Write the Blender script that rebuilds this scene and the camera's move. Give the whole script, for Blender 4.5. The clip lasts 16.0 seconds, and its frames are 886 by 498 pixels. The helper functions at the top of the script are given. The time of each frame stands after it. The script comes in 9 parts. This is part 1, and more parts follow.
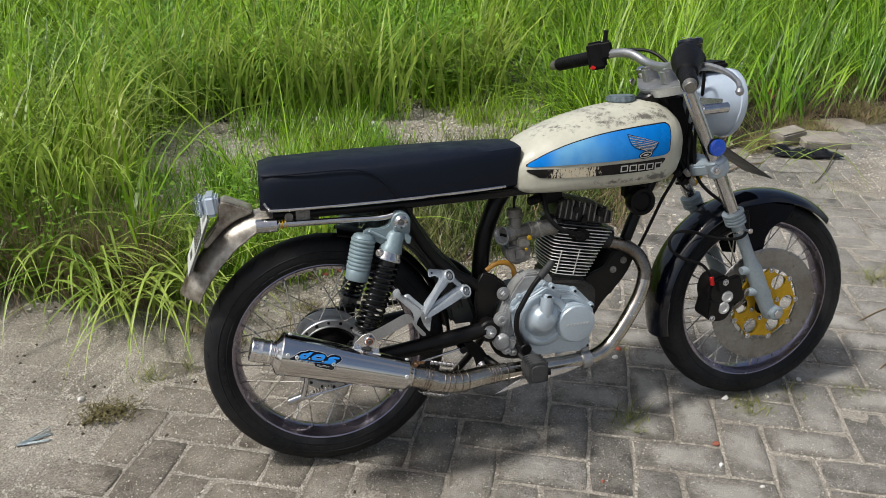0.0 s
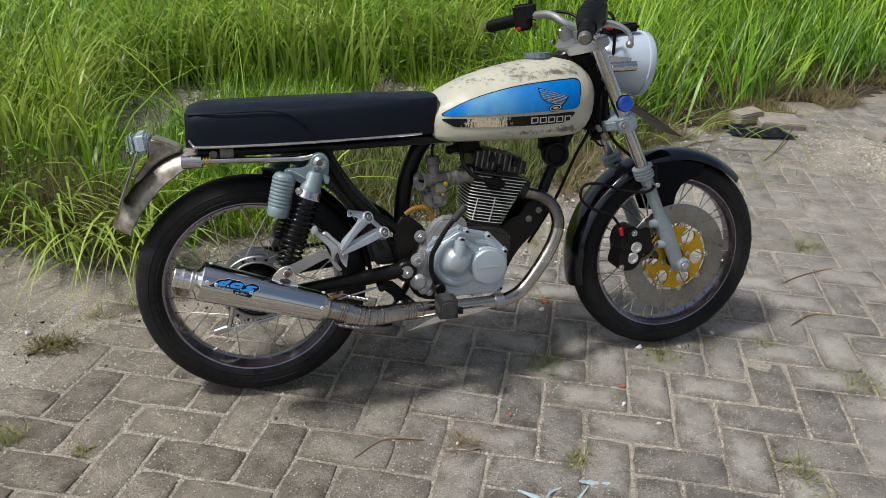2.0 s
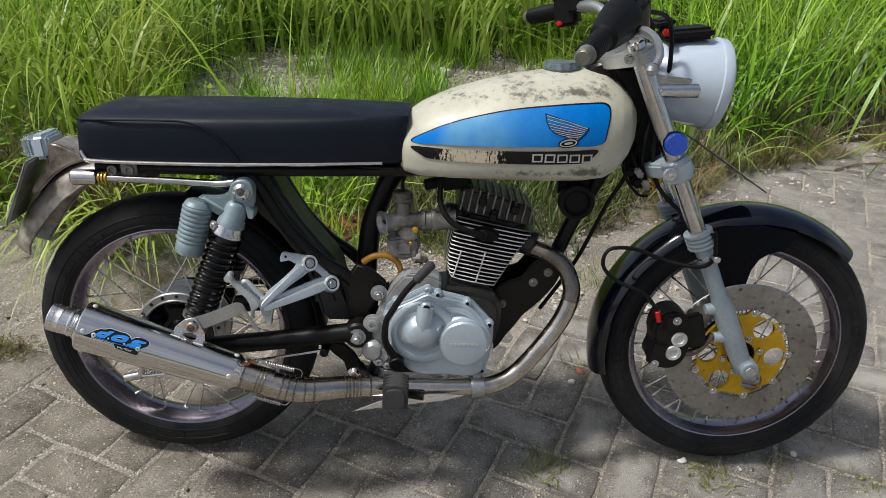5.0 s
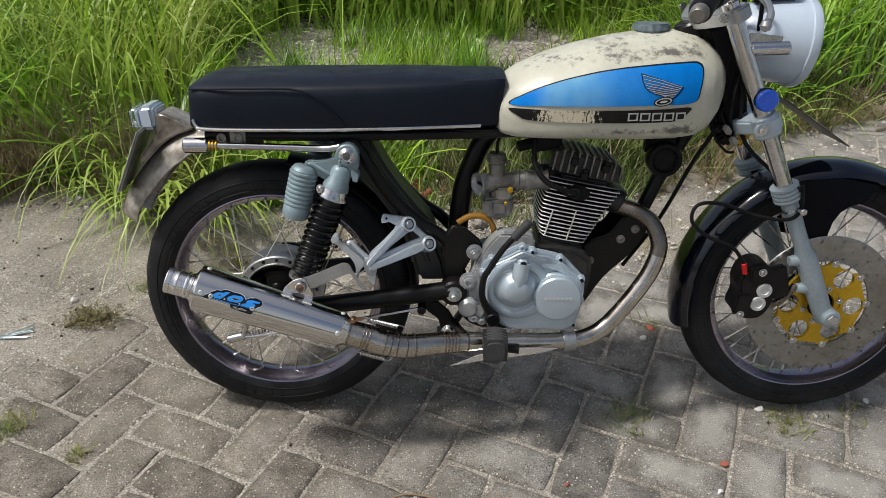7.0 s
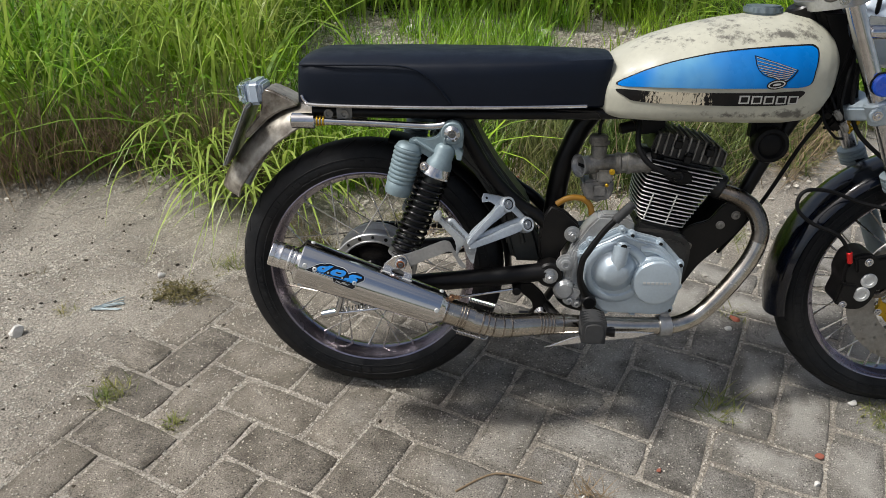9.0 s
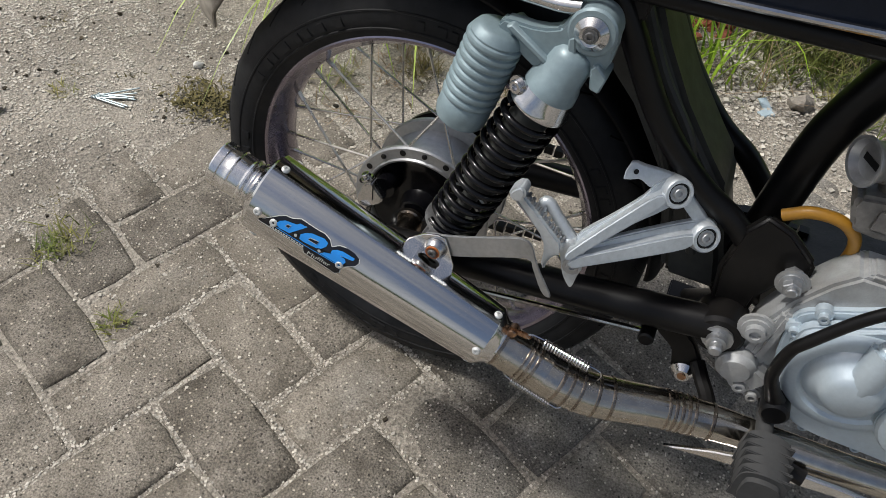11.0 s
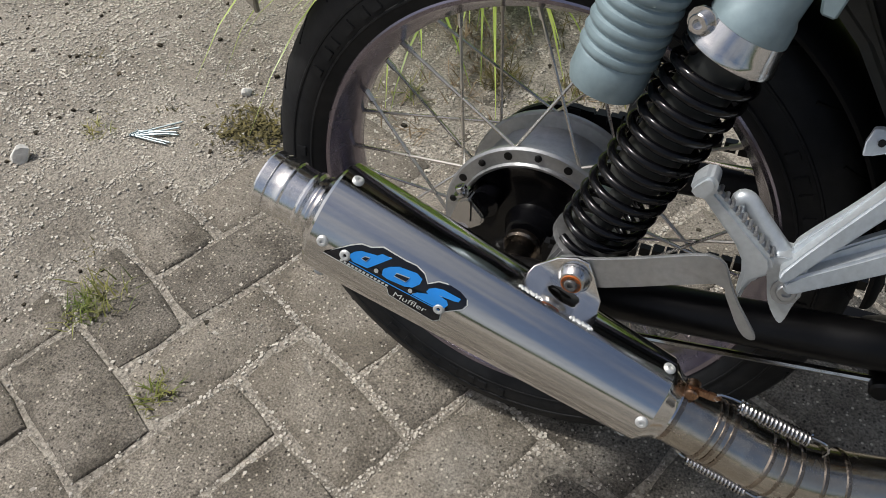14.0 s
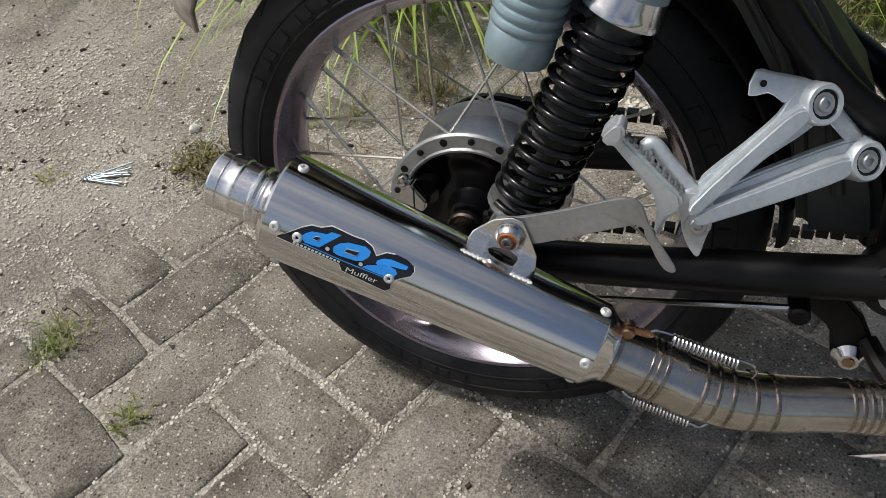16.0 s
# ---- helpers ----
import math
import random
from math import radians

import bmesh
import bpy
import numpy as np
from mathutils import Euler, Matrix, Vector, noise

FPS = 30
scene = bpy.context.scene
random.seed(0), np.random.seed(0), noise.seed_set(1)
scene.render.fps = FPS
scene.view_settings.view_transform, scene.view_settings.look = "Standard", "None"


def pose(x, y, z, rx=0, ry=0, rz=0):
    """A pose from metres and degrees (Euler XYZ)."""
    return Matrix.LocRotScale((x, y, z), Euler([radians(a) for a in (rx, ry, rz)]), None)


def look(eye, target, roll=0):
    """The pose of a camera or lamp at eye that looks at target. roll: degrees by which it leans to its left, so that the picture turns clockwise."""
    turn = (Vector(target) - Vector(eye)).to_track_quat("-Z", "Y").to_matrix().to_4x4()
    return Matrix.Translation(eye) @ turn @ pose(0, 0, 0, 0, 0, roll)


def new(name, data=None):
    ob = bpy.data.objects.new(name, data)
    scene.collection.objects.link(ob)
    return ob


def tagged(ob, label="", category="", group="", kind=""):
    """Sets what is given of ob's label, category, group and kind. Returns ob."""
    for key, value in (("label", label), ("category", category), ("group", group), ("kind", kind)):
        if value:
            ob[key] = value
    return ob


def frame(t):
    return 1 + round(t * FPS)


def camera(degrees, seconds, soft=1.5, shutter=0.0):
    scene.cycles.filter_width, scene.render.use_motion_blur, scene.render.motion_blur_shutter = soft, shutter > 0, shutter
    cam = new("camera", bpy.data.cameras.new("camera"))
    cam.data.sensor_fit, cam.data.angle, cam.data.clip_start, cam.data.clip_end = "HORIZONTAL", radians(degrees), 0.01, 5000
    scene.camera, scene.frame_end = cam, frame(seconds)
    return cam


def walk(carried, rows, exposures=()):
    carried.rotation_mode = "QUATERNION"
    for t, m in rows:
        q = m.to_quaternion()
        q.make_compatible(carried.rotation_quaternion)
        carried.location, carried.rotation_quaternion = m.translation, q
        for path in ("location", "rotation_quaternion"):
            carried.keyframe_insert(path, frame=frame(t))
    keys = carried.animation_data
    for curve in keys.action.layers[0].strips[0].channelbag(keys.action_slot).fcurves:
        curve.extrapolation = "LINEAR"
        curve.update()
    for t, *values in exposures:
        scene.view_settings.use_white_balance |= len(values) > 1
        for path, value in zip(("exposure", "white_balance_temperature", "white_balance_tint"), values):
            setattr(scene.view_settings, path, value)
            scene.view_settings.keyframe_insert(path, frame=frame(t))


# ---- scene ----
cam = camera(60.0, 16.0, soft=0.5)
PATH = [
    (0, (-0.061, -1.512, 1.289), (0.38, 0.242, 0.436), 0.1),
    (0.5, (-0.021, -1.627, 1.268), (0.443, 0.108, 0.387), 0.7),
    (1, (0.019, -1.729, 1.252), (0.483, 0.004, 0.37), 0.9),
    (1.5, (0.046, -1.733, 1.251), (0.498, 0.008, 0.376), 1.1),
    (2, (0.091, -1.707, 1.239), (0.535, 0.034, 0.362), 1.6),
    (2.5, (0.19, -1.532, 1.224), (0.618, 0.211, 0.343), 2.1),
    (3, (0.288, -1.399, 1.245), (0.694, 0.343, 0.351), 3.2),
    (3.5, (0.444, -1.363, 1.232), (0.704, 0.407, 0.339), 3.0),
    (4, (0.559, -1.332, 1.227), (0.68, 0.444, 0.314), 2.4),
    (4.2, (0.564, -1.306, 1.227), (0.656, 0.465, 0.302), 2.3),
    (6.3, (0.606, -1.229, 1.213), (0.581, 0.476, 0.167), 0.8),
    (6.5, (0.575, -1.252, 1.218), (0.557, 0.451, 0.169), 0.7),
    (7, (0.404, -1.315, 1.22), (0.406, 0.398, 0.188), 0.2),
    (7.5, (0.329, -1.429, 1.229), (0.368, 0.306, 0.235), 0.2),
    (8, (0.329, -1.588, 1.233), (0.375, 0.165, 0.272), -0.3),
    (8.5, (0.314, -1.572, 1.237), (0.319, 0.166, 0.248), -1.6),
    (9, (0.28, -1.339, 1.194), (0.189, 0.366, 0.153), 0.1),
    (9.2, (0.276, -1.266, 1.183), (0.122, 0.415, 0.11), 1.7),
    (11.3, (0.317, -0.463, 0.978), (-0.154, 0.632, -0.627), 1.7),
    (11.5, (0.284, -0.432, 0.949), (-0.206, 0.641, -0.666), 0.4),
    (12, (0.213, -0.39, 0.811), (-0.349, 0.613, -0.825), -4.7),
    (12.5, (0.161, -0.424, 0.814), (-0.452, 0.526, -0.836), -8.6),
    (13, (0.151, -0.421, 0.816), (-0.46, 0.581, -0.804), -8.7),
    (13.5, (0.167, -0.406, 0.808), (-0.456, 0.689, -0.745), -7.4),
    (14, (0.212, -0.432, 0.826), (-0.412, 0.735, -0.674), -5.2),
    (14.5, (0.25, -0.444, 0.812), (-0.375, 0.77, -0.649), -4.0),
    (15, (0.271, -0.467, 0.812), (-0.333, 0.787, -0.624), -4.0),
    (15.5, (0.262, -0.471, 0.793), (-0.314, 0.805, -0.635), -5.5),
    (16, (0.251, -0.492, 0.822), (-0.308, 0.784, -0.613), -7.5),
]
EXPOSURES = [(0.0, 0.0), (1.0, 0.0), (1.5, -0.08), (2.5, -0.08), (3.0, 0.0), (11.0, 0.0), (11.5, -0.05), (12.0, -0.06), (12.5, -0.14), (13.0, -0.10), (13.5, -0.18), (14.0, -0.06), (15.0, 0.0), (16.0, 0.0)]
walk(cam, [(t, look(eye, target, roll)) for t, eye, target, roll in PATH], EXPOSURES)

# ---------------------------------------------------------------- daylight
SUN_ELEVATION, SUN_AZIMUTH = 60.0, -98.0      # degrees; azimuth from +y towards +x
world = bpy.data.worlds.new("sky")
scene.world = world
world.use_nodes = True
wn = world.node_tree.nodes
sky = wn.new("ShaderNodeTexSky")
sky.sky_type = "NISHITA"
sky.sun_disc = False
sky.sun_elevation = radians(SUN_ELEVATION)
sky.sun_rotation = radians(SUN_AZIMUTH)
sky.air_density, sky.dust_density, sky.ozone_density = 1.0, 4.0, 1.0
wn["Background"].inputs["Strength"].default_value = 0.098
wl = world.node_tree.links
cloud_noise, cloud_edge, cloud_grey, cloud_up, cloud_mix = (wn.new("ShaderNode" + k) for k in ("TexNoise", "MapRange", "RGBToBW", "Math", "Mix"))
cloud_noise.inputs["Scale"].default_value, cloud_noise.inputs["Detail"].default_value = 2.6, 5.0
wl.new(wn.new("ShaderNodeTexCoord").outputs["Generated"], cloud_noise.inputs["Vector"])
cloud_edge.inputs[1].default_value, cloud_edge.inputs[2].default_value, cloud_edge.inputs[4].default_value = 0.45, 0.62, 0.60
wl.new(cloud_noise.outputs["Fac"], cloud_edge.inputs[0])
wl.new(sky.outputs[0], cloud_grey.inputs[0])
cloud_up.operation = "MULTIPLY"
cloud_up.inputs[1].default_value = 2.0
wl.new(cloud_grey.outputs[0], cloud_up.inputs[0])
cloud_mix.data_type = "RGBA"
wl.new(cloud_edge.outputs[0], cloud_mix.inputs[0])
wl.new(sky.outputs[0], cloud_mix.inputs[6])
wl.new(cloud_up.outputs[0], cloud_mix.inputs[7])
wl.new(cloud_mix.outputs[2], wn["Background"].inputs["Color"])

sun_data = bpy.data.lights.new("sun", "SUN")
sun_data.energy, sun_data.angle, sun_data.color = 3.2, radians(7), (0.98, 0.965, 0.93)
sun = new("sun", sun_data)
sun_from = Vector((math.sin(radians(SUN_AZIMUTH)) * math.cos(radians(SUN_ELEVATION)),
                   math.cos(radians(SUN_AZIMUTH)) * math.cos(radians(SUN_ELEVATION)),
                   math.sin(radians(SUN_ELEVATION))))
sun.matrix_world = look(sun_from * 20, (0, 0, 0))


# ---------------------------------------------------------------- materials
def material(name, colour, second=None, rough=0.5, metal=0.0, grain=(60.0, 0.15), stain=(6.0, 0.2), bump=(200.0, 0.1, 0.001),
             coat=0.0, coords="Object", per_island=0.0, per_object=0.0, rough_var=0.1, stretch=(1, 1, 1), sheen=0.0, through_light=0.0, shine=0.5):
    """A principled surface whose colour varies at two scales and that has a fine relief."""
    m = bpy.data.materials.new(name)
    m.use_nodes = True
    nt = m.node_tree
    n, lk = nt.nodes, nt.links
    bsdf = n["Principled BSDF"]
    co = n.new("ShaderNodeTexCoord")
    mp = n.new("ShaderNodeMapping")
    mp.inputs["Scale"].default_value = stretch
    if coords == "World":
        lk.new(n.new("ShaderNodeNewGeometry").outputs["Position"], mp.inputs["Vector"])
    else:
        lk.new(co.outputs[coords], mp.inputs["Vector"])

    def noise_at(scale, detail=4.0, rough_=0.6):
        t = n.new("ShaderNodeTexNoise")
        t.inputs["Scale"].default_value, t.inputs["Detail"].default_value, t.inputs["Roughness"].default_value = scale, detail, rough_
        lk.new(mp.outputs[0], t.inputs["Vector"])
        return t.outputs["Fac"]

    def mix(kind, fac, a, b):
        x = n.new("ShaderNodeMix")
        x.data_type, x.blend_type = "RGBA", kind
        for sock, v in ((x.inputs[0], fac), (x.inputs[6], a), (x.inputs[7], b)):
            if isinstance(v, bpy.types.NodeSocket):
                lk.new(v, sock)
            elif isinstance(v, (int, float)):
                sock.default_value = v
            else:
                sock.default_value = (*v, 1.0)
        return x.outputs[2]

    def span(sock, lo, hi, a=0.0, b=1.0):
        r = n.new("ShaderNodeMapRange")
        r.inputs[1].default_value, r.inputs[2].default_value, r.inputs[3].default_value, r.inputs[4].default_value = lo, hi, a, b
        lk.new(sock, r.inputs[0])
        return r.outputs[0]

    second = second or tuple(c * 0.55 for c in colour)
    col = mix("MIX", span(noise_at(stain[0]), 0.38, 0.68, 0.0, min(1.0, stain[1] * 2)), colour, second)
    g = span(noise_at(grain[0], 6.0), 0.25, 0.75, 1.0 - grain[1], 1.0 + grain[1])
    gray = n.new("ShaderNodeCombineColor")
    for i in range(3):
        lk.new(g, gray.inputs[i])
    col = mix("MULTIPLY", 1.0, col, gray.outputs[0])
    if per_island or per_object:
        src = n.new("ShaderNodeNewGeometry").outputs["Random Per Island"] if per_island else n.new("ShaderNodeObjectInfo").outputs["Random"]
        amount = per_island or per_object
        v = span(src, 0, 1, 1 - amount, 1 + amount)
        tone = n.new("ShaderNodeCombineColor")
        for i in range(3):
            lk.new(v, tone.inputs[i])
        col = mix("MULTIPLY", 1.0, col, tone.outputs[0])
        col = mix("MIX", span(src, 0.55, 1.0, 0.0, 0.55), col, second)
    lk.new(col, bsdf.inputs["Base Color"])
    lk.new(span(noise_at(stain[0] * 3), 0.3, 0.7, max(0.02, rough - rough_var), min(1.0, rough + rough_var)), bsdf.inputs["Roughness"])
    bsdf.inputs["Metallic"].default_value = metal
    bsdf.inputs["Coat Weight"].default_value = coat
    bsdf.inputs["Coat Roughness"].default_value = 0.06
    bsdf.inputs["Sheen Weight"].default_value = sheen
    bsdf.inputs["Specular IOR Level"].default_value = shine
    if bump:
        b = n.new("ShaderNodeBump")
        b.inputs["Strength"].default_value, b.inputs["Distance"].default_value = bump[1], bump[2]
        lk.new(noise_at(bump[0], 5.0), b.inputs["Height"])
        lk.new(b.outputs[0], bsdf.inputs["Normal"])
    if through_light:
        tr = n.new("ShaderNodeBsdfTranslucent")
        lk.new(col, tr.inputs["Color"])
        add = n.new("ShaderNodeMixShader")
        add.inputs[0].default_value = through_light
        lk.new(bsdf.outputs[0], add.inputs[1])
        lk.new(tr.outputs[0], add.inputs[2])
        lk.new(add.outputs[0], n["Material Output"].inputs["Surface"])
    return m


def paver_surface(name, **variation):
    """Concrete: grey with embedded specks; its crown is rubbed pale, its rim holds dark dirt."""
    m = material(name, (0.290, 0.272, 0.242), (0.138, 0.126, 0.106), 0.9, grain=(360, 0.95), stain=(14, 0.7), bump=(300, 0.9, 0.0045), coords="World", **variation)
    n, lk = m.node_tree.nodes, m.node_tree.links
    bsdf = n["Principled BSDF"]
    src = bsdf.inputs["Base Color"].links[0].from_socket
    pos = n.new("ShaderNodeNewGeometry").outputs["Position"]

    def mixed(kind, fac, a, b):
        x = n.new("ShaderNodeMix")
        x.data_type, x.blend_type = "RGBA", kind
        lk.new(fac, x.inputs[0])
        lk.new(a, x.inputs[6])
        x.inputs[7].default_value = (*b, 1)
        return x.outputs[2]

    def ramp(sock, lo, hi, a, b):
        r = n.new("ShaderNodeMapRange")
        r.interpolation_type = "SMOOTHSTEP"
        for k, v in zip((1, 2, 3, 4), (lo, hi, a, b)):
            r.inputs[k].default_value = v
        lk.new(sock, r.inputs[0])
        return r.outputs[0]

    def maths(op, a, b):
        x = n.new("ShaderNodeMath")
        x.operation = op
        for sock, v in zip(x.inputs, (a, b)):
            if isinstance(v, (int, float)):
                sock.default_value = v
            else:
                lk.new(v, sock)
        return x.outputs[0]
    # pale and dark aggregate specks
    specks = n.new("ShaderNodeTexVoronoi")
    specks.inputs["Scale"].default_value = 210.0
    lk.new(pos, specks.inputs["Vector"])
    tone = n.new("ShaderNodeSeparateColor")
    lk.new(specks.outputs["Color"], tone.inputs[0])
    near = ramp(specks.outputs["Distance"], 0.25, 0.45, 1.0, 0.0)
    col = mixed("MIX", maths("MULTIPLY", near, ramp(tone.outputs[0], 0.87, 0.91, 0.0, 0.85)), src, (0.62, 0.585, 0.51))
    col = mixed("MIX", maths("MULTIPLY", near, ramp(tone.outputs[1], 0.87, 0.91, 0.0, 0.9)), col, (0.030, 0.027, 0.023))
    where = n.new("ShaderNodeSeparateXYZ")
    lk.new(pos, where.inputs[0])
    blotch = n.new("ShaderNodeTexNoise")
    blotch.inputs["Scale"].default_value, blotch.inputs["Detail"].default_value = 5.0, 6.0
    lk.new(pos, blotch.inputs["Vector"])
    along = maths("ADD", where.outputs[0], maths("MULTIPLY", maths("SUBTRACT", blotch.outputs["Fac"], 0.5), 1.2))
    col = mixed("MULTIPLY", ramp(along, -0.1, 0.7, 0.95, 0.0), col, (0.98, 0.925, 0.85))
    # blotchy paler tone that grows towards the front of the paving
    paler_front = maths("MULTIPLY", ramp(along, 0.9, 1.9, 0.0, 0.30), ramp(blotch.outputs["Fac"], 0.38, 0.62, 0.25, 1.0))
    col = mixed("MIX", paler_front, col, (0.44, 0.42, 0.375))
    if "per_object" in variation:
        cut = n.new("ShaderNodeTexCoord")
        sep = n.new("ShaderNodeSeparateXYZ")
        lk.new(cut.outputs["Object"], sep.inputs[0])
        ragged = n.new("ShaderNodeTexNoise")
        ragged.inputs["Scale"].default_value, ragged.inputs["Detail"].default_value = 26.0, 6.0
        lk.new(pos, ragged.inputs["Vector"])
        out = maths("MAXIMUM", maths("DIVIDE", maths("ABSOLUTE", sep.outputs[0], 0), 0.108), maths("DIVIDE", maths("ABSOLUTE", sep.outputs[1], 0), 0.052))
        out = maths("ADD", out, maths("MULTIPLY", maths("SUBTRACT", ragged.outputs["Fac"], 0.5), 0.9))
        rubbed = maths("MULTIPLY", ramp(out, 0.30, 0.75, 0.42, 0.0), maths("MULTIPLY", ramp(n.new("ShaderNodeObjectInfo").outputs["Random"], 0.2, 0.8, 0.1, 1.0), ramp(along, 0.0, 0.9, 0.12, 1.0)))
        col = mixed("MIX", rubbed, col, (0.50, 0.48, 0.43))
        col = mixed("MULTIPLY", ramp(out, 0.72, 1.10, 0.0, 0.7), col, (0.52, 0.51, 0.49))
    lk.new(col, bsdf.inputs["Base Color"])
    return m


PAVER = paver_surface("concrete_paver", per_object=0.30)
PAVER_FAR = paver_surface("concrete_paver_field", per_island=0.30)
SAND = material("sandy_soil", (0.378, 0.341, 0.285), (0.220, 0.195, 0.159), 0.95, grain=(230, 0.85), stain=(3.5, 0.5), bump=(260, 1.0, 0.006))
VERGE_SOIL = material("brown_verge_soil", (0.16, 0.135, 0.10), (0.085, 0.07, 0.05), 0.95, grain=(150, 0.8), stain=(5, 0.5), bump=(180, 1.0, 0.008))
# humus, taken near black to stand in for shade between grass blades
HUMUS_AND_SHADE = material("humus_and_grass_shade", (0.035, 0.030, 0.02), (0.07, 0.053, 0.032), 0.95, grain=(60, 0.6), stain=(5, 0.5), bump=(80, 1.0, 0.01))
GRIT = material("grit", (0.66, 0.615, 0.535), (0.22, 0.195, 0.165), 0.9, grain=(80, 0.2), bump=(120, 0.3, 0.002), per_island=0.45)
RUBBER = material("tyre_rubber", (0.008, 0.009, 0.011), (0.022, 0.021, 0.020), 0.62, grain=(90, 0.3), stain=(7, 0.4), bump=(160, 0.3, 0.001), shine=0.24)
RIM = material("smoked_chrome_rim", (0.35, 0.32, 0.385), (0.20, 0.175, 0.21), 0.23, 1.0, grain=(40, 0.15), stain=(5, 0.3), bump=None)
CHROME = material("chrome", (0.62, 0.62, 0.63), (0.45, 0.43, 0.40), 0.16, 1.0, grain=(70, 0.12), stain=(12, 0.25), bump=(300, 0.04, 0.0005))
STEEL = material("brushed_stainless", (0.84, 0.83, 0.82), (0.74, 0.73, 0.71), 0.19, 1.0, grain=(300, 0.08), stain=(8, 0.2), bump=None, rough_var=0.04)
BURNT = material("heat_tinted_stainless", (0.25, 0.22, 0.185), (0.13, 0.105, 0.085), 0.27, 1.0, grain=(60, 0.15), stain=(9, 0.5), bump=(300, 0.08, 0.0005))
SPOKE = material("spoke_steel", (0.66, 0.63, 0.58), (0.40, 0.35, 0.29), 0.26, 0.9, bump=None)
ALLOY = material("cast_alloy", (0.46, 0.47, 0.48), (0.33, 0.33, 0.33), 0.42, 0.85, grain=(180, 0.12), stain=(14, 0.35), bump=(420, 0.2, 0.0006))
ALLOY_DULL = material("dull_cast_alloy", (0.32, 0.31, 0.29), (0.13, 0.12, 0.10), 0.5, 0.7, grain=(160, 0.25), stain=(18, 0.5), bump=(350, 0.35, 0.001))
CASE_ALLOY = material("bare_gearbox_alloy", (0.40, 0.41, 0.415), (0.22, 0.215, 0.20), 0.45, 0.3, grain=(160, 0.2), stain=(20, 0.5), bump=(350, 0.3, 0.0008))
PAINT_ALLOY = material("silver_paint", (0.47, 0.55, 0.61), (0.36, 0.41, 0.445), 0.38, 0.35, grain=(200, 0.06), stain=(9, 0.2), bump=(300, 0.06, 0.0005), coat=0.2)
GREY_PAINT = material("blue_grey_paint", (0.25, 0.33, 0.36), (0.18, 0.235, 0.255), 0.45, 0.2, grain=(150, 0.10), stain=(14, 0.35), bump=(260, 0.08, 0.0006))
SLIDER = material("pale_blue_grey_paint", (0.34, 0.405, 0.44), (0.25, 0.30, 0.325), 0.40, 0.15, grain=(150, 0.10), stain=(14, 0.35), bump=(260, 0.08, 0.0006))
BLACK_METAL = material("black_painted_steel", (0.0034, 0.0034, 0.004), (0.012, 0.0105, 0.009), 0.38, 0.0, grain=(80, 0.2), stain=(9, 0.3), bump=(200, 0.12, 0.0008), shine=0.27)
BLACK_GLOSS = material("gloss_black_paint", (0.0016, 0.0028, 0.0075), (0.003, 0.004, 0.009), 0.14, 0.0, grain=(60, 0.1), stain=(6, 0.3), bump=None, coat=0.45, shine=0.4)
BLACK_PLASTIC = material("black_plastic", (0.004, 0.004, 0.0045), (0.010, 0.0095, 0.009), 0.5, 0.0, bump=(260, 0.15, 0.0006), shine=0.18)
BLACK_SPRING = material("black_spring_enamel", (0.0022, 0.0022, 0.003), (0.005, 0.005, 0.006), 0.16, 0.0, bump=None, coat=0.2, shine=0.25)
PANEL_GREY = material("grey_black_moulding", (0.030, 0.032, 0.031), (0.052, 0.053, 0.049), 0.40, 0.0, grain=(80, 0.2), stain=(8, 0.4), bump=(120, 0.1, 0.001), shine=0.32)
SEAT = material("black_leatherette", (0.0036, 0.0066, 0.0140), (0.0050, 0.0085, 0.0170), 0.46, 0.0, grain=(300, 0.15), stain=(7, 0.3), bump=(700, 0.3, 0.0005), shine=0.23)
BLACK_STRIPE = material("worn_black_stripe", (0.004, 0.004, 0.004), (0.014, 0.012, 0.011), 0.45, 0.0, grain=(150, 0.3), stain=(25, 0.4), bump=None, shine=0.25)
SILVER_INK = material("silver_ink", (0.62, 0.62, 0.60), None, 0.35, 0.4, grain=(90, 0.1), stain=(30, 0.2), bump=None)
YELLOW = material("gold_anodised", (0.60, 0.37, 0.02), (0.44, 0.25, 0.015), 0.33, 0.6, grain=(90, 0.1), stain=(14, 0.3), bump=None)
FIN = material("bare_fin_alloy", (0.78, 0.77, 0.73), (0.5, 0.48, 0.44), 0.4, 0.3, grain=(120, 0.15), stain=(20, 0.4), bump=None)
RUBBER_GREY = material("grey_rubber", (0.035, 0.036, 0.037), (0.06, 0.058, 0.055), 0.7, grain=(90, 0.2), bump=(200, 0.2, 0.001))
FAR_GREEN = material("far_foliage", (0.06, 0.11, 0.025), (0.03, 0.06, 0.015), 0.8, grain=(3, 0.3), stain=(0.4, 0.5), bump=None, per_island=0.4)
CAP_GREY = material("fuel_cap_paint", (0.16, 0.22, 0.26), (0.30, 0.34, 0.36), 0.38, 0.5, grain=(120, 0.1), stain=(30, 0.4), bump=None)
HEAD_DARK = material("dark_cast_head", (0.13, 0.126, 0.12), (0.22, 0.21, 0.195), 0.45, 0.2, grain=(120, 0.3), stain=(22, 0.5), bump=(300, 0.3, 0.001))
GRASS_PALE = material("pale_grass_blade", (0.30, 0.46, 0.07), (0.44, 0.49, 0.12), 0.42, grain=(25, 0.2), stain=(1.5, 0.4), bump=None, per_island=0.4, through_light=0.35)
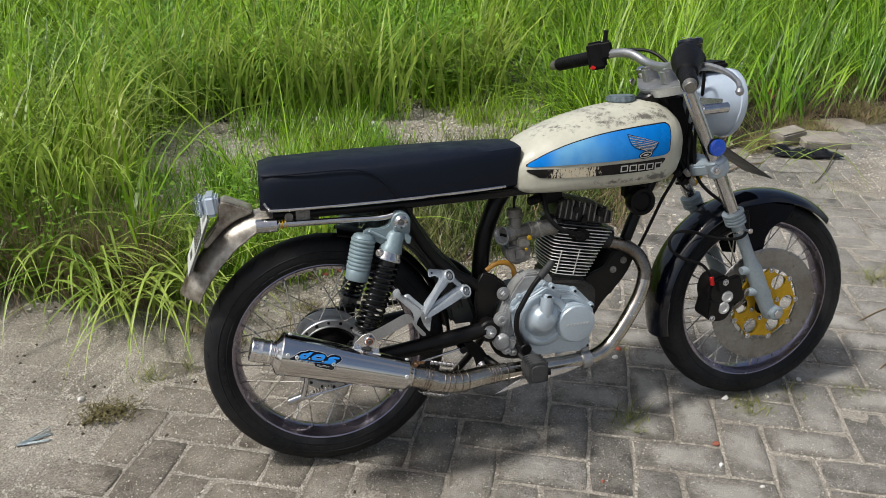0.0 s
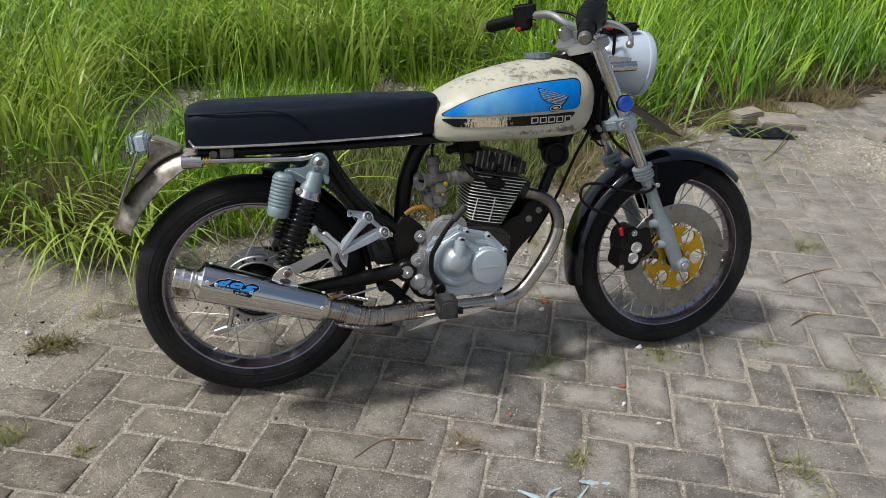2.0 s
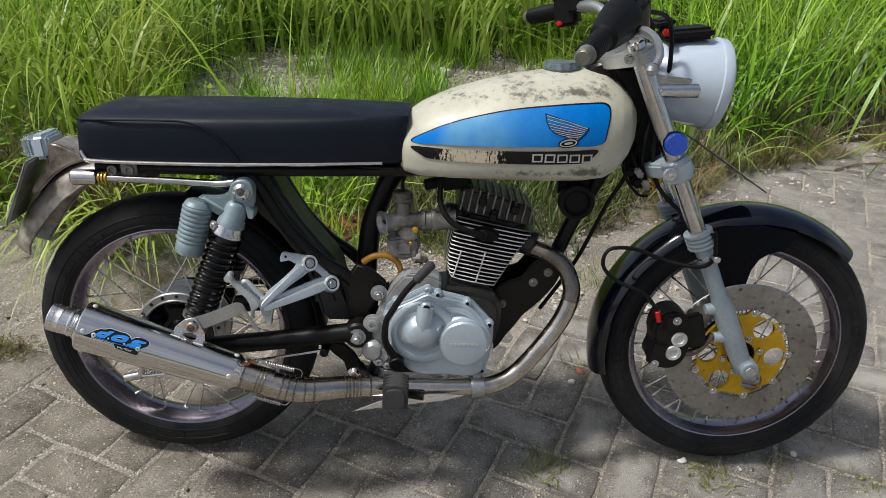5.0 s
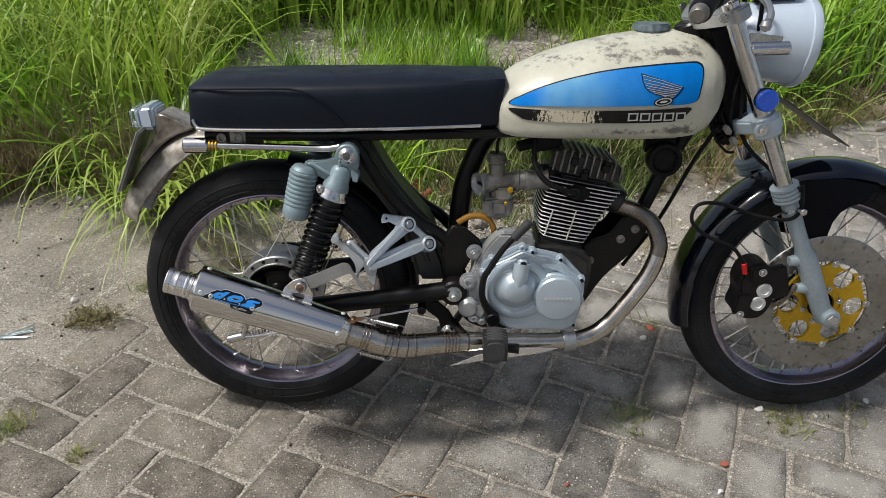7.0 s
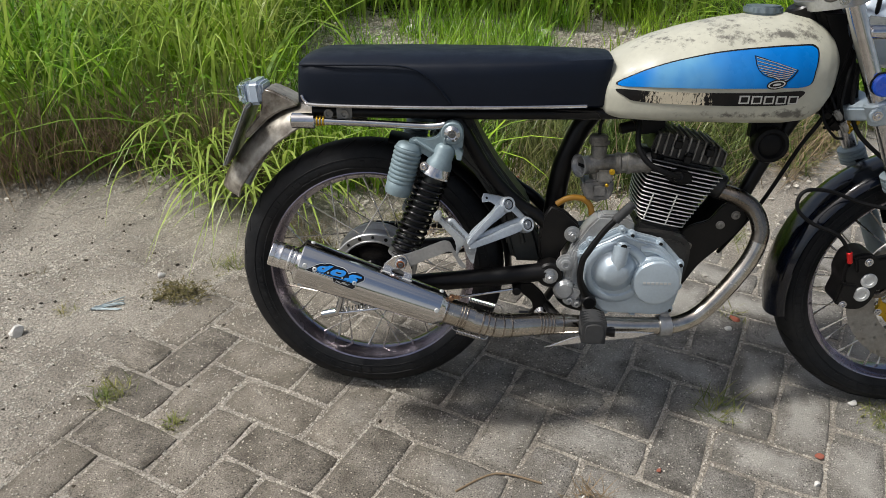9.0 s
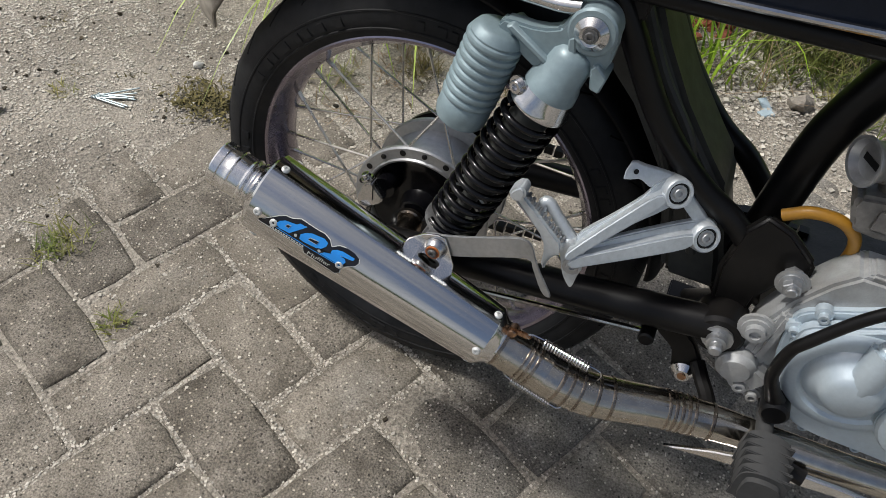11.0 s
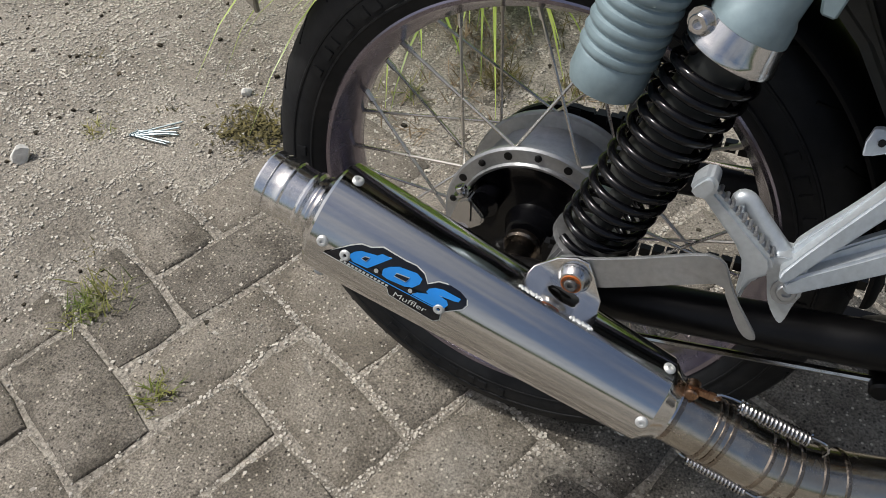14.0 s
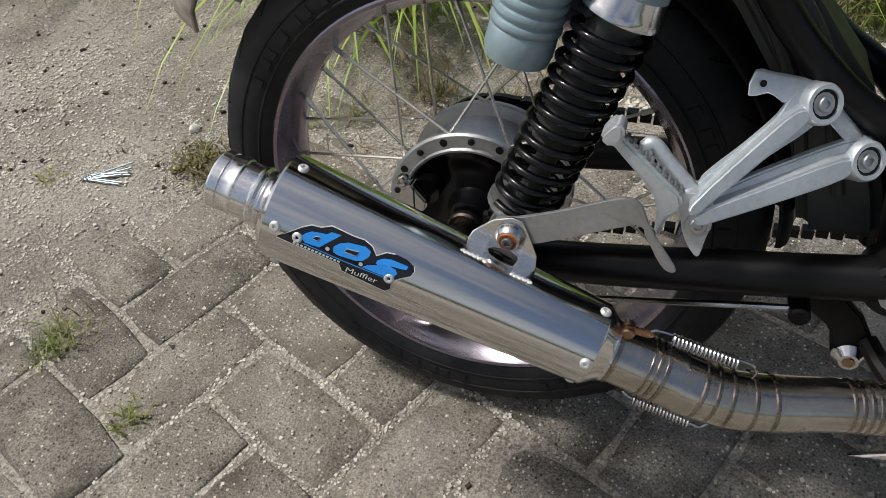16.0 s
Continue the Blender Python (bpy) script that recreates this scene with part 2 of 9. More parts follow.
HANGER = material("cast_hanger_silver", (0.62, 0.66, 0.69), (0.46, 0.49, 0.51), 0.40, 0.55, grain=(200, 0.10), stain=(14, 0.35), bump=(300, 0.08, 0.0005))
PIPE = material("straw_tinted_stainless", (0.56, 0.525, 0.47), (0.38, 0.335, 0.275), 0.20, 1.0, grain=(120, 0.10), stain=(16, 0.4), bump=None)
CAN_STEEL = material("brushed_can_stainless", (0.70, 0.69, 0.68), (0.60, 0.59, 0.58), 0.12, 1.0, grain=(420, 0.035), stain=(40, 0.08), bump=None, rough_var=0.01, stretch=(0.05, 1, 1))
for node in CAN_STEEL.node_tree.nodes:
    if node.bl_idname == "ShaderNodeMapping":
        node.vector_type = "POINT"
        node.inputs["Rotation"].default_value = (0, radians(-18.5), 0)
RIVET = material("rivet_alloy", (0.62, 0.63, 0.62), (0.45, 0.45, 0.43), 0.45, 0.4, bump=None)
DISC = material("brake_disc_steel", (0.34, 0.335, 0.32), (0.22, 0.20, 0.175), 0.36, 0.9, grain=(120, 0.15), stain=(10, 0.4), bump=(300, 0.1, 0.0004))
RED = material("red_anodised", (0.7, 0.02, 0.02), None, 0.3, 0.4, bump=None)
REFLECTOR = material("blue_reflector", (0.004, 0.11, 0.78), (0.004, 0.08, 0.60), 0.25, 0.0, bump=None, coat=0.6)
HEAD_WHITE = material("white_enamel", (0.49, 0.57, 0.66), (0.42, 0.49, 0.58), 0.14, 0.0, grain=(50, 0.04), stain=(6, 0.2), bump=None, coat=0.6)
HOSE_YELLOW = material("yellow_fuel_hose", (0.45, 0.22, 0.02), (0.30, 0.13, 0.01), 0.4, bump=None, coat=0.2)
STICKER_BLUE = material("blue_sticker_ink", (0.015, 0.24, 0.72), (0.02, 0.3, 0.8), 0.3, bump=None, coat=0.4)
PLATE_WHITE = material("number_plate_white", (0.62, 0.63, 0.60), (0.45, 0.46, 0.42), 0.45, grain=(70, 0.1), bump=None)
PLATE_DARK = material("number_plate_dark", (0.05, 0.05, 0.045), (0.11, 0.1, 0.08), 0.5, bump=None)
STONE_W = material("white_stone", (0.80, 0.78, 0.73), (0.45, 0.42, 0.37), 0.85, grain=(90, 0.15), stain=(40, 0.4), bump=(160, 0.5, 0.003))
STONE_R = material("red_brick_chip", (0.36, 0.11, 0.07), (0.25, 0.09, 0.06), 0.9, grain=(150, 0.2), stain=(40, 0.4), bump=(200, 0.5, 0.003))
STONE_G = material("broken_paver", (0.33, 0.30, 0.26), (0.22, 0.19, 0.15), 0.9, grain=(200, 0.3), stain=(12, 0.4), bump=(200, 0.7, 0.004))
RING_ORANGE = material("orange_rubber_ring", (0.50, 0.13, 0.02), (0.30, 0.07, 0.015), 0.45, bump=None)
WELD = material("blued_weld_bead", (0.34, 0.29, 0.24), (0.17, 0.14, 0.12), 0.26, 1.0, grain=(120, 0.2), stain=(40, 0.4), bump=None)
COPPER = material("copper_tinted_steel", (0.46, 0.28, 0.18), (0.26, 0.16, 0.10), 0.3, 1.0, grain=(80, 0.2), stain=(40, 0.4), bump=None)
STAY_BLACK = material("navy_black_plastic", (0.0014, 0.0022, 0.0050), (0.003, 0.004, 0.007), 0.3, 0.0, grain=(60, 0.1), stain=(6, 0.3), bump=None, shine=0.10)
STRAND = material("pale_blue_plastic", (0.42, 0.52, 0.58), (0.30, 0.38, 0.42), 0.5, grain=(150, 0.15), stain=(40, 0.4), bump=None)
NAIL = material("galvanised_nail", (0.38, 0.45, 0.47), (0.25, 0.28, 0.28), 0.45, 0.7, bump=None)
GRASS = material("grass_blade", (0.120, 0.300, 0.010), (0.34, 0.49, 0.04), 0.40, grain=(25, 0.2), stain=(1.3, 0.5), bump=None, per_island=0.65, through_light=0.30)
VERGE_GRASS = material("dull_verge_grass", (0.070, 0.140, 0.015), (0.19, 0.20, 0.06), 0.5, grain=(25, 0.2), stain=(3, 0.5), bump=None, per_island=0.5, through_light=0.25)
TUFT = material("olive_tuft_blade", (0.125, 0.180, 0.028), (0.29, 0.26, 0.085), 0.55, grain=(25, 0.2), stain=(20, 0.5), bump=None, per_island=0.5, through_light=0.2)
GRASS_DRY = material("dry_grass", (0.33, 0.245, 0.145), (0.13, 0.085, 0.052), 0.7, grain=(30, 0.2), bump=None, per_island=0.45, through_light=0.2)
WEED = material("weed_leaf", (0.14, 0.33, 0.02), (0.28, 0.46, 0.05), 0.5, grain=(25, 0.2), stain=(1.5, 0.5), bump=None, per_island=0.35, through_light=0.3)
HEAD_GREY = material("grey_cast_head", (0.19, 0.195, 0.20), (0.09, 0.088, 0.085), 0.42, 0.35, grain=(140, 0.25), stain=(20, 0.5), bump=(300, 0.3, 0.001))
ENGINE_DARK = material("oily_dark_casting", (0.016, 0.016, 0.016), (0.040, 0.038, 0.035), 0.42, 0.25, grain=(140, 0.3), stain=(18, 0.5), bump=(300, 0.3, 0.001))
MOSS = material("dead_moss", (0.10, 0.085, 0.03), (0.17, 0.14, 0.05), 0.95, bump=None, per_island=0.4)
PLASTIC_BAG = material("black_plastic_film", (0.012, 0.012, 0.013), None, 0.25, bump=None)


def worn_tank_paint():
    """Cream enamel, rubbed and stained dark in ragged patches near the top and the lower edge."""
    m = material("worn_cream_enamel", (0.535, 0.525, 0.425), (0.435, 0.425, 0.345), 0.42, grain=(70, 0.07), stain=(8, 0.35), bump=(150, 0.08, 0.0006), coat=0.25)
    nt = m.node_tree
    n, lk = nt.nodes, nt.links
    bsdf = n["Principled BSDF"]
    src = bsdf.inputs["Base Color"].links[0].from_socket
    co = n.new("ShaderNodeTexCoord")
    sep = n.new("ShaderNodeSeparateXYZ")
    lk.new(co.outputs["Object"], sep.inputs[0])

    def ramp(sock, pairs):
        r = n.new("ShaderNodeFloatCurve")
        pts = r.mapping.curves[0].points
        while len(pts) < len(pairs):
            pts.new(0.5, 0.5)
        for p, (a, b) in zip(pts, pairs):
            p.location = (a, b)
        r.mapping.update()
        lk.new(sock, r.inputs["Value"])
        return r.outputs[0]

    def fn(op, a, b):
        x = n.new("ShaderNodeMath")
        x.operation = op
        for s, v in ((x.inputs[0], a), (x.inputs[1], b)):
            if isinstance(v, (int, float)):
                s.default_value = v
            else:
                lk.new(v, s)
        return x.outputs[0]
    fine, broad = n.new("ShaderNodeTexNoise"), n.new("ShaderNodeTexNoise")
    for t, sc, de in ((fine, 75.0, 9.0), (broad, 13.0, 3.0)):
        t.inputs["Scale"].default_value, t.inputs["Detail"].default_value, t.inputs["Roughness"].default_value = sc, de, 0.68
        lk.new(co.outputs["Object"], t.inputs["Vector"])
    wear = fn("ADD", fn("MULTIPLY", fine.outputs["Fac"], 0.75), fn("MULTIPLY", broad.outputs["Fac"], 0.30))
    # ragged patches: (x, z, half length, half height, depth) of where the paint has been rubbed
    for px, pz, hx, hz, depth in ((0.640, 0.786, 0.070, 0.010, 0.16), (0.735, 0.795, 0.055, 0.008, 0.14), (0.690, 0.816, 0.070, 0.016, 0.15), (0.590, 0.776, 0.040, 0.014, 0.13), (0.822, 0.803, 0.030, 0.008, 0.32), (0.872, 0.806, 0.022, 0.020, 0.19), (0.775, 0.828, 0.050, 0.008, 0.15),
                                  (0.545, 0.752, 0.020, 0.012, 0.10), (0.780, 0.662, 0.080, 0.007, 0.27), (0.845, 0.668, 0.030, 0.010, 0.26), (0.690, 0.660, 0.040, 0.006, 0.12), (0.640, 0.684, 0.05, 0.02, 0.05)):
        dx = fn("MULTIPLY", fn("SUBTRACT", sep.outputs[0], px), 1 / hx)
        dz = fn("MULTIPLY", fn("SUBTRACT", sep.outputs[2], pz), 1 / hz)
        d2 = fn("ADD", fn("MULTIPLY", dx, dx), fn("MULTIPLY", dz, dz))
        wear = fn("ADD", wear, fn("DIVIDE", depth, fn("ADD", d2, 1.0)))
    mask = n.new("ShaderNodeMapRange")
    mask.inputs[1].default_value, mask.inputs[2].default_value, mask.inputs[4].default_value = 0.765, 0.90, 0.9
    lk.new(wear, mask.inputs[0])
    x = n.new("ShaderNodeMix")
    x.data_type = "RGBA"
    lk.new(mask.outputs[0], x.inputs[0])
    lk.new(src, x.inputs[6])
    x.inputs[7].default_value = (0.085, 0.078, 0.066, 1)
    lk.new(x.outputs[2], bsdf.inputs["Base Color"])
    return m


CREAM = worn_tank_paint()


def worn_stripe_paint():
    """Black lacquer, scratched through to the cream in the middle of its length and near its tip."""
    m = material("worn_black_stripe_lacquer", (0.004, 0.004, 0.004), (0.014, 0.012, 0.011), 0.42, grain=(150, 0.3), stain=(25, 0.4), bump=None, shine=0.25)
    nt = m.node_tree
    n, lk = nt.nodes, nt.links
    bsdf = n["Principled BSDF"]
    src = bsdf.inputs["Base Color"].links[0].from_socket
    co = n.new("ShaderNodeTexCoord")
    sep = n.new("ShaderNodeSeparateXYZ")
    lk.new(co.outputs["Object"], sep.inputs[0])
    fine = n.new("ShaderNodeTexNoise")
    fine.inputs["Scale"].default_value, fine.inputs["Detail"].default_value, fine.inputs["Roughness"].default_value = 110.0, 8.0, 0.75
    mp = n.new("ShaderNodeMapping")
    mp.inputs["Scale"].default_value = (2.2, 1, 0.7)
    lk.new(co.outputs["Object"], mp.inputs["Vector"])
    lk.new(mp.outputs[0], fine.inputs["Vector"])
    cv = n.new("ShaderNodeFloatCurve")
    pts = cv.mapping.curves[0].points
    pairs = [(0.0, 0.05), (0.08, 0.22), (0.16, 0.42), (0.26, 0.53), (0.40, 0.50), (0.50, 0.36), (0.57, 0.08), (1.0, 0.05)]
    while len(pts) < len(pairs):
        pts.new(0.5, 0.5)
    for p, (a, b) in zip(pts, pairs):
        p.location = (a, b)
    cv.mapping.update()
    mr = n.new("ShaderNodeMapRange")
    mr.inputs[1].default_value, mr.inputs[2].default_value = 0.53, 0.86
    lk.new(sep.outputs[0], mr.inputs[0])
    lk.new(mr.outputs[0], cv.inputs["Value"])
    add = n.new("ShaderNodeMath")
    lk.new(fine.outputs["Fac"], add.inputs[0])
    lk.new(cv.outputs[0], add.inputs[1])
    mask = n.new("ShaderNodeMapRange")
    mask.inputs[1].default_value, mask.inputs[2].default_value = 0.93, 0.98
    lk.new(add.outputs[0], mask.inputs[0])
    x = n.new("ShaderNodeMix")
    x.data_type = "RGBA"
    lk.new(mask.outputs[0], x.inputs[0])
    lk.new(src, x.inputs[6])
    x.inputs[7].default_value = (0.62, 0.55, 0.41, 1)
    lk.new(x.outputs[2], bsdf.inputs["Base Color"])
    return m


STRIPE = worn_stripe_paint()


def pale_patch_blue_paint():
    """Blue lacquer with a mottled paler patch between its rear tip and its middle."""
    m = material("pale_patch_blue_paint", (0.0, 0.155, 0.56), (0.0, 0.195, 0.62), 0.28, 0.0, grain=(40, 0.06), stain=(5, 0.4), bump=None, shine=0.12)
    nt = m.node_tree
    n, lk = nt.nodes, nt.links
    bsdf = n["Principled BSDF"]
    src = bsdf.inputs["Base Color"].links[0].from_socket
    co = n.new("ShaderNodeTexCoord")
    sep = n.new("ShaderNodeSeparateXYZ")
    lk.new(co.outputs["Object"], sep.inputs[0])
    soft = n.new("ShaderNodeTexNoise")
    soft.inputs["Scale"].default_value = 14.0
    lk.new(co.outputs["Object"], soft.inputs["Vector"])
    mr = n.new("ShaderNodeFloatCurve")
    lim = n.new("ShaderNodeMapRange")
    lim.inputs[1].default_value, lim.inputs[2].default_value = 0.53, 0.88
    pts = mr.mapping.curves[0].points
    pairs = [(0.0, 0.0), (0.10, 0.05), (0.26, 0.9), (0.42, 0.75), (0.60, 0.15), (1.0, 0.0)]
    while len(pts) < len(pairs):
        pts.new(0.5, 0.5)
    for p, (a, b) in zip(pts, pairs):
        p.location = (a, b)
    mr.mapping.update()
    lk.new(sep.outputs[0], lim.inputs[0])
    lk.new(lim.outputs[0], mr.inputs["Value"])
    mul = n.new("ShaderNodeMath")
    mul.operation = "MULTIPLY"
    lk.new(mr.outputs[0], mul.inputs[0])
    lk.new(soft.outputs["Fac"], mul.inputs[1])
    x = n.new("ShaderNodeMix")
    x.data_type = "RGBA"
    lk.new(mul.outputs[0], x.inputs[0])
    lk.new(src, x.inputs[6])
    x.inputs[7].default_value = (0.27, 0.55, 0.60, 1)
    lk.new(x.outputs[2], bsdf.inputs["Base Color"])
    return m


PALE_PATCH_BLUE = pale_patch_blue_paint()


def worn_fender_steel():
    """Bare grey steel with rust-brown and cream remains of paint."""
    m = material("worn_fender_steel", (0.46, 0.43, 0.37), (0.075, 0.052, 0.036), 0.36, 0.45, grain=(60, 0.3), stain=(17, 0.75), bump=(200, 0.15, 0.0008))
    return m


FENDER_STEEL = worn_fender_steel()
GLASS = bpy.data.materials.new("clear_glass")
GLASS.use_nodes = True
gb = GLASS.node_tree.nodes["Principled BSDF"]
gb.inputs["Base Color"].default_value, gb.inputs["Roughness"].default_value = (0.9, 0.95, 1.0, 1), 0.05
gb.inputs["Transmission Weight"].default_value, gb.inputs["IOR"].default_value = 1.0, 1.45


# ---------------------------------------------------------------- mesh tools
def part(name, bm, mat, parent=None, label="", sharp=35):
    """Links a bmesh as one mesh object under a thing or under a part."""
    me = bpy.data.meshes.new(name)
    bmesh.ops.recalc_face_normals(bm, faces=bm.faces[:])
    for f in bm.faces:
        f.smooth = True
    bm.to_mesh(me)
    bm.free()
    me.set_sharp_from_angle(angle=radians(sharp))
    me.materials.append(mat)
    ob = new(name, me)
    if parent is not None:
        ob.parent = parent
    if label:
        ob["label"] = label
    return ob


def parts_of(name, bm, mat, parent, label=""):
    """Links every separate piece of a bmesh as a part of its own."""
    bm.verts.ensure_lookup_table()
    seen, made = set(), []
    for v in bm.verts:
        if v in seen:
            continue
        stack, island = [v], {v}
        while stack:
            for e in stack.pop().link_edges:
                for w in e.verts:
                    if w not in island:
                        island.add(w)
                        stack.append(w)
        seen |= island
        piece = bmesh.new()
        table = {w: piece.verts.new(w.co) for w in island}
        for f in {f for w in island for f in w.link_faces}:
            piece.faces.new([table[w] for w in f.verts])
        made.append(part(name, piece, mat, parent, label))
    bm.free()
    return made


def share(name, me, m, parent):
    """One more object on a mesh that exists."""
    ob = new(name, me)
    ob.parent = parent
    ob.matrix_basis = m
    return ob


def merge(bm, other, m=None):
    if m is not None:
        bmesh.ops.transform(other, matrix=m, verts=other.verts[:])
    me = bpy.data.meshes.new("tmp")
    other.to_mesh(me)
    other.free()
    bm.from_mesh(me)
    bpy.data.meshes.remove(me)
    return bm


def curve_points(pts, steps=6, closed=False):
    """Catmull-Rom through the points."""
    p = [Vector(a) for a in pts]
    n = len(p)
    out = []
    for i in range(n if closed else n - 1):
        a, b, c, d = (p[(i - 1) % n], p[i], p[(i + 1) % n], p[(i + 2) % n]) if closed else \
            (p[max(i - 1, 0)], p[i], p[i + 1], p[min(i + 2, n - 1)])
        for k in range(steps):
            t = k / steps
            out.append(0.5 * ((2 * b) + (c - a) * t + (2 * a - 5 * b + 4 * c - d) * t * t + (3 * b - a - 3 * c + d) * t ** 3))
    if not closed:
        out.append(p[-1])
    return out


def tube(bm, pts, r, seg=12, steps=6, caps=True, radii=None):
    """A round bar or pipe along a smooth line. radii: one for each given point."""
    line = curve_points(pts, steps) if steps > 1 else [Vector(a) for a in pts]
    n = len(line)
    rad = [r] * n
    if radii:
        rad = [float(np.interp(i / (n - 1) * (len(radii) - 1), range(len(radii)), radii)) for i in range(n)]
    tan = (line[1] - line[0]).normalized()
    side = tan.orthogonal().normalized()
    rings = []
    for i, p in enumerate(line):
        t2 = (line[min(i + 1, n - 1)] - line[max(i - 1, 0)]).normalized()
        side = (side - t2 * side.dot(t2)).normalized()
        up = t2.cross(side)
        rings.append([bm.verts.new(p + rad[i] * (math.cos(a) * side + math.sin(a) * up)) for a in (2 * math.pi * k / seg for k in range(seg))])
    for a, b in zip(rings, rings[1:]):
        for k in range(seg):
            bm.faces.new((a[k], a[(k + 1) % seg], b[(k + 1) % seg], b[k]))
    if caps:
        bm.faces.new(rings[0][::-1])
        bm.faces.new(rings[-1])
    return bm


def lathe(bm, profile, origin=(0, 0, 0), axis=(0, 1, 0), seg=32, closed=False):
    """Turns (along, radius) pairs round an axis. closed: the profile is a loop."""
    o, ax = Vector(origin), Vector(axis).normalized()
    u = ax.orthogonal().normalized()
    v = ax.cross(u)
    rings = []
    for h, r in profile:
        if r < 1e-6:
            rings.append([bm.verts.new(o + ax * h)] * seg)
        else:
            rings.append([bm.verts.new(o + ax * h + r * (math.cos(2 * math.pi * k / seg) * u + math.sin(2 * math.pi * k / seg) * v)) for k in range(seg)])
    pairs = list(zip(rings, rings[1:]))
    if closed:
        pairs.append((rings[-1], rings[0]))
    for a, b in pairs:
        for k in range(seg):
            quad = []
            for w in (a[k], a[(k + 1) % seg], b[(k + 1) % seg], b[k]):
                if w not in quad:
                    quad.append(w)
            if len(quad) > 2:
                bm.faces.new(quad)
    if not closed:
        for ring in (rings[0], rings[-1]):
            if len(set(ring)) == seg:
                bm.faces.new(ring)
    return bm


def cyl(bm, a, b, r, seg=20, bevel=0.0):
    """A bar from a to b with softened ends."""
    a, b = Vector(a), Vector(b)
    length = (b - a).length
    e = min(bevel, r * 0.6, length * 0.45)
    prof = [(0, r - e), (e, r), (length - e, r), (length, r - e)] if e else [(0, r), (length, r)]
    return lathe(bm, prof, a, b - a, seg)


def prism(bm, outline, y0, y1, bevel=0.0, seg=2, m=None):
    """An (x, z) outline pulled from y0 to y1, with rounded edges."""
    t = bmesh.new()
    lo = [t.verts.new((x, y0, z)) for x, z in outline]
    hi = [t.verts.new((x, y1, z)) for x, z in outline]
    t.faces.new(lo)
    t.faces.new(hi[::-1])
    n = len(lo)
    for i in range(n):
        t.faces.new((lo[i], lo[(i + 1) % n], hi[(i + 1) % n], hi[i]))
    bmesh.ops.recalc_face_normals(t, faces=t.faces[:])
    if bevel:
        edges = [e for e in t.edges if e.calc_face_angle(0) > 0.5]
        bmesh.ops.bevel(t, geom=edges, offset=bevel, segments=seg, affect="EDGES", clamp_overlap=True)
    return merge(bm, t, m)


def box(bm, centre, size, turn=(0, 0, 0), bevel=0.0, seg=2):
    t = bmesh.new()
    bmesh.ops.create_cube(t, size=1, matrix=Matrix.Diagonal((*size, 1)))
    if bevel:
        bmesh.ops.bevel(t, geom=t.edges[:], offset=bevel, segments=seg, affect="EDGES", clamp_overlap=True)
    return merge(bm, t, pose(*centre, *turn))


def round_outline(pts, steps=5):
    """A smooth closed (x, z) outline through a few points."""
    return [(p.x, p.y) for p in curve_points([(a, b, 0) for a, b in pts], steps, True)]


def bolt(bm, at, axis, r=0.007, h=0.005):
    """A socket-head screw."""
    ax = Vector(axis).normalized()
    lathe(bm, [(0, r * 1.5), (h * 0.3, r * 1.5), (h * 0.3, r), (h - 0.0008, r), (h, r * 0.88), (h, r * 0.5), (h * 0.45, r * 0.5), (h * 0.45, 0)], at, ax, 12)
    return bm


def coil(bm, a, b, radius, wire, turns, per_turn=16, seg=8):
    a, b = Vector(a), Vector(b)
    ax = (b - a).normalized()
    u = ax.orthogonal().normalized()
    v = ax.cross(u)
    n = int(turns * per_turn)
    pts = [a + (b - a) * (i / n) + radius * (math.cos(2 * math.pi * i / per_turn) * u + math.sin(2 * math.pi * i / per_turn) * v) for i in range(n + 1)]
    return tube(bm, pts, wire, seg, 1)


def big_mesh(name, verts, faces_flat, loop_sizes, mat):
    """A large mesh straight from arrays."""
    me = bpy.data.meshes.new(name)
    me.vertices.add(len(verts))
    me.vertices.foreach_set("co", np.asarray(verts, np.float32).ravel())
    me.loops.add(len(faces_flat))
    me.loops.foreach_set("vertex_index", np.asarray(faces_flat, np.int32))
    me.polygons.add(len(loop_sizes))
    starts = np.concatenate([[0], np.cumsum(loop_sizes)[:-1]]).astype(np.int32)
    me.polygons.foreach_set("loop_start", starts)
    me.polygons.foreach_set("use_smooth", np.ones(len(loop_sizes), bool))
    me.update(calc_edges=True)
    me.validate()
    me.materials.append(mat)
    return new(name, me)


# ---------------------------------------------------------------- ground, pavement


def value_noise(x, y, scale, seed):
    """Smooth noise in 0..1 for arrays."""
    g = np.random.default_rng(seed).random((64, 64))
    fx, fy = x * scale + 100.3, y * scale + 77.7
    ix, iy = np.floor(fx).astype(int), np.floor(fy).astype(int)
    tx, ty = fx - ix, fy - iy
    tx, ty = tx * tx * (3 - 2 * tx), ty * ty * (3 - 2 * ty)
    a, b = g[ix % 64, iy % 64], g[(ix + 1) % 64, iy % 64]
    c, d = g[ix % 64, (iy + 1) % 64], g[(ix + 1) % 64, (iy + 1) % 64]
    return (a * (1 - tx) + b * tx) * (1 - ty) + (c * (1 - tx) + d * tx) * ty


def path_edge(x):
    """Where the paving ends and the verge begins."""
    return np.interp(x, [-6, -1.3, -0.95, -0.65, -0.40, -0.1, 0.3, 0.7, 1.1, 1.4, 1.8, 2.6, 3.4, 6, 9], [0.0, 0.88, 1.05, 0.95, 0.84, 0.90, 0.90, 0.88, 0.98, 1.30, 1.75, 2.05, 2.3, 2.95, 3.8])


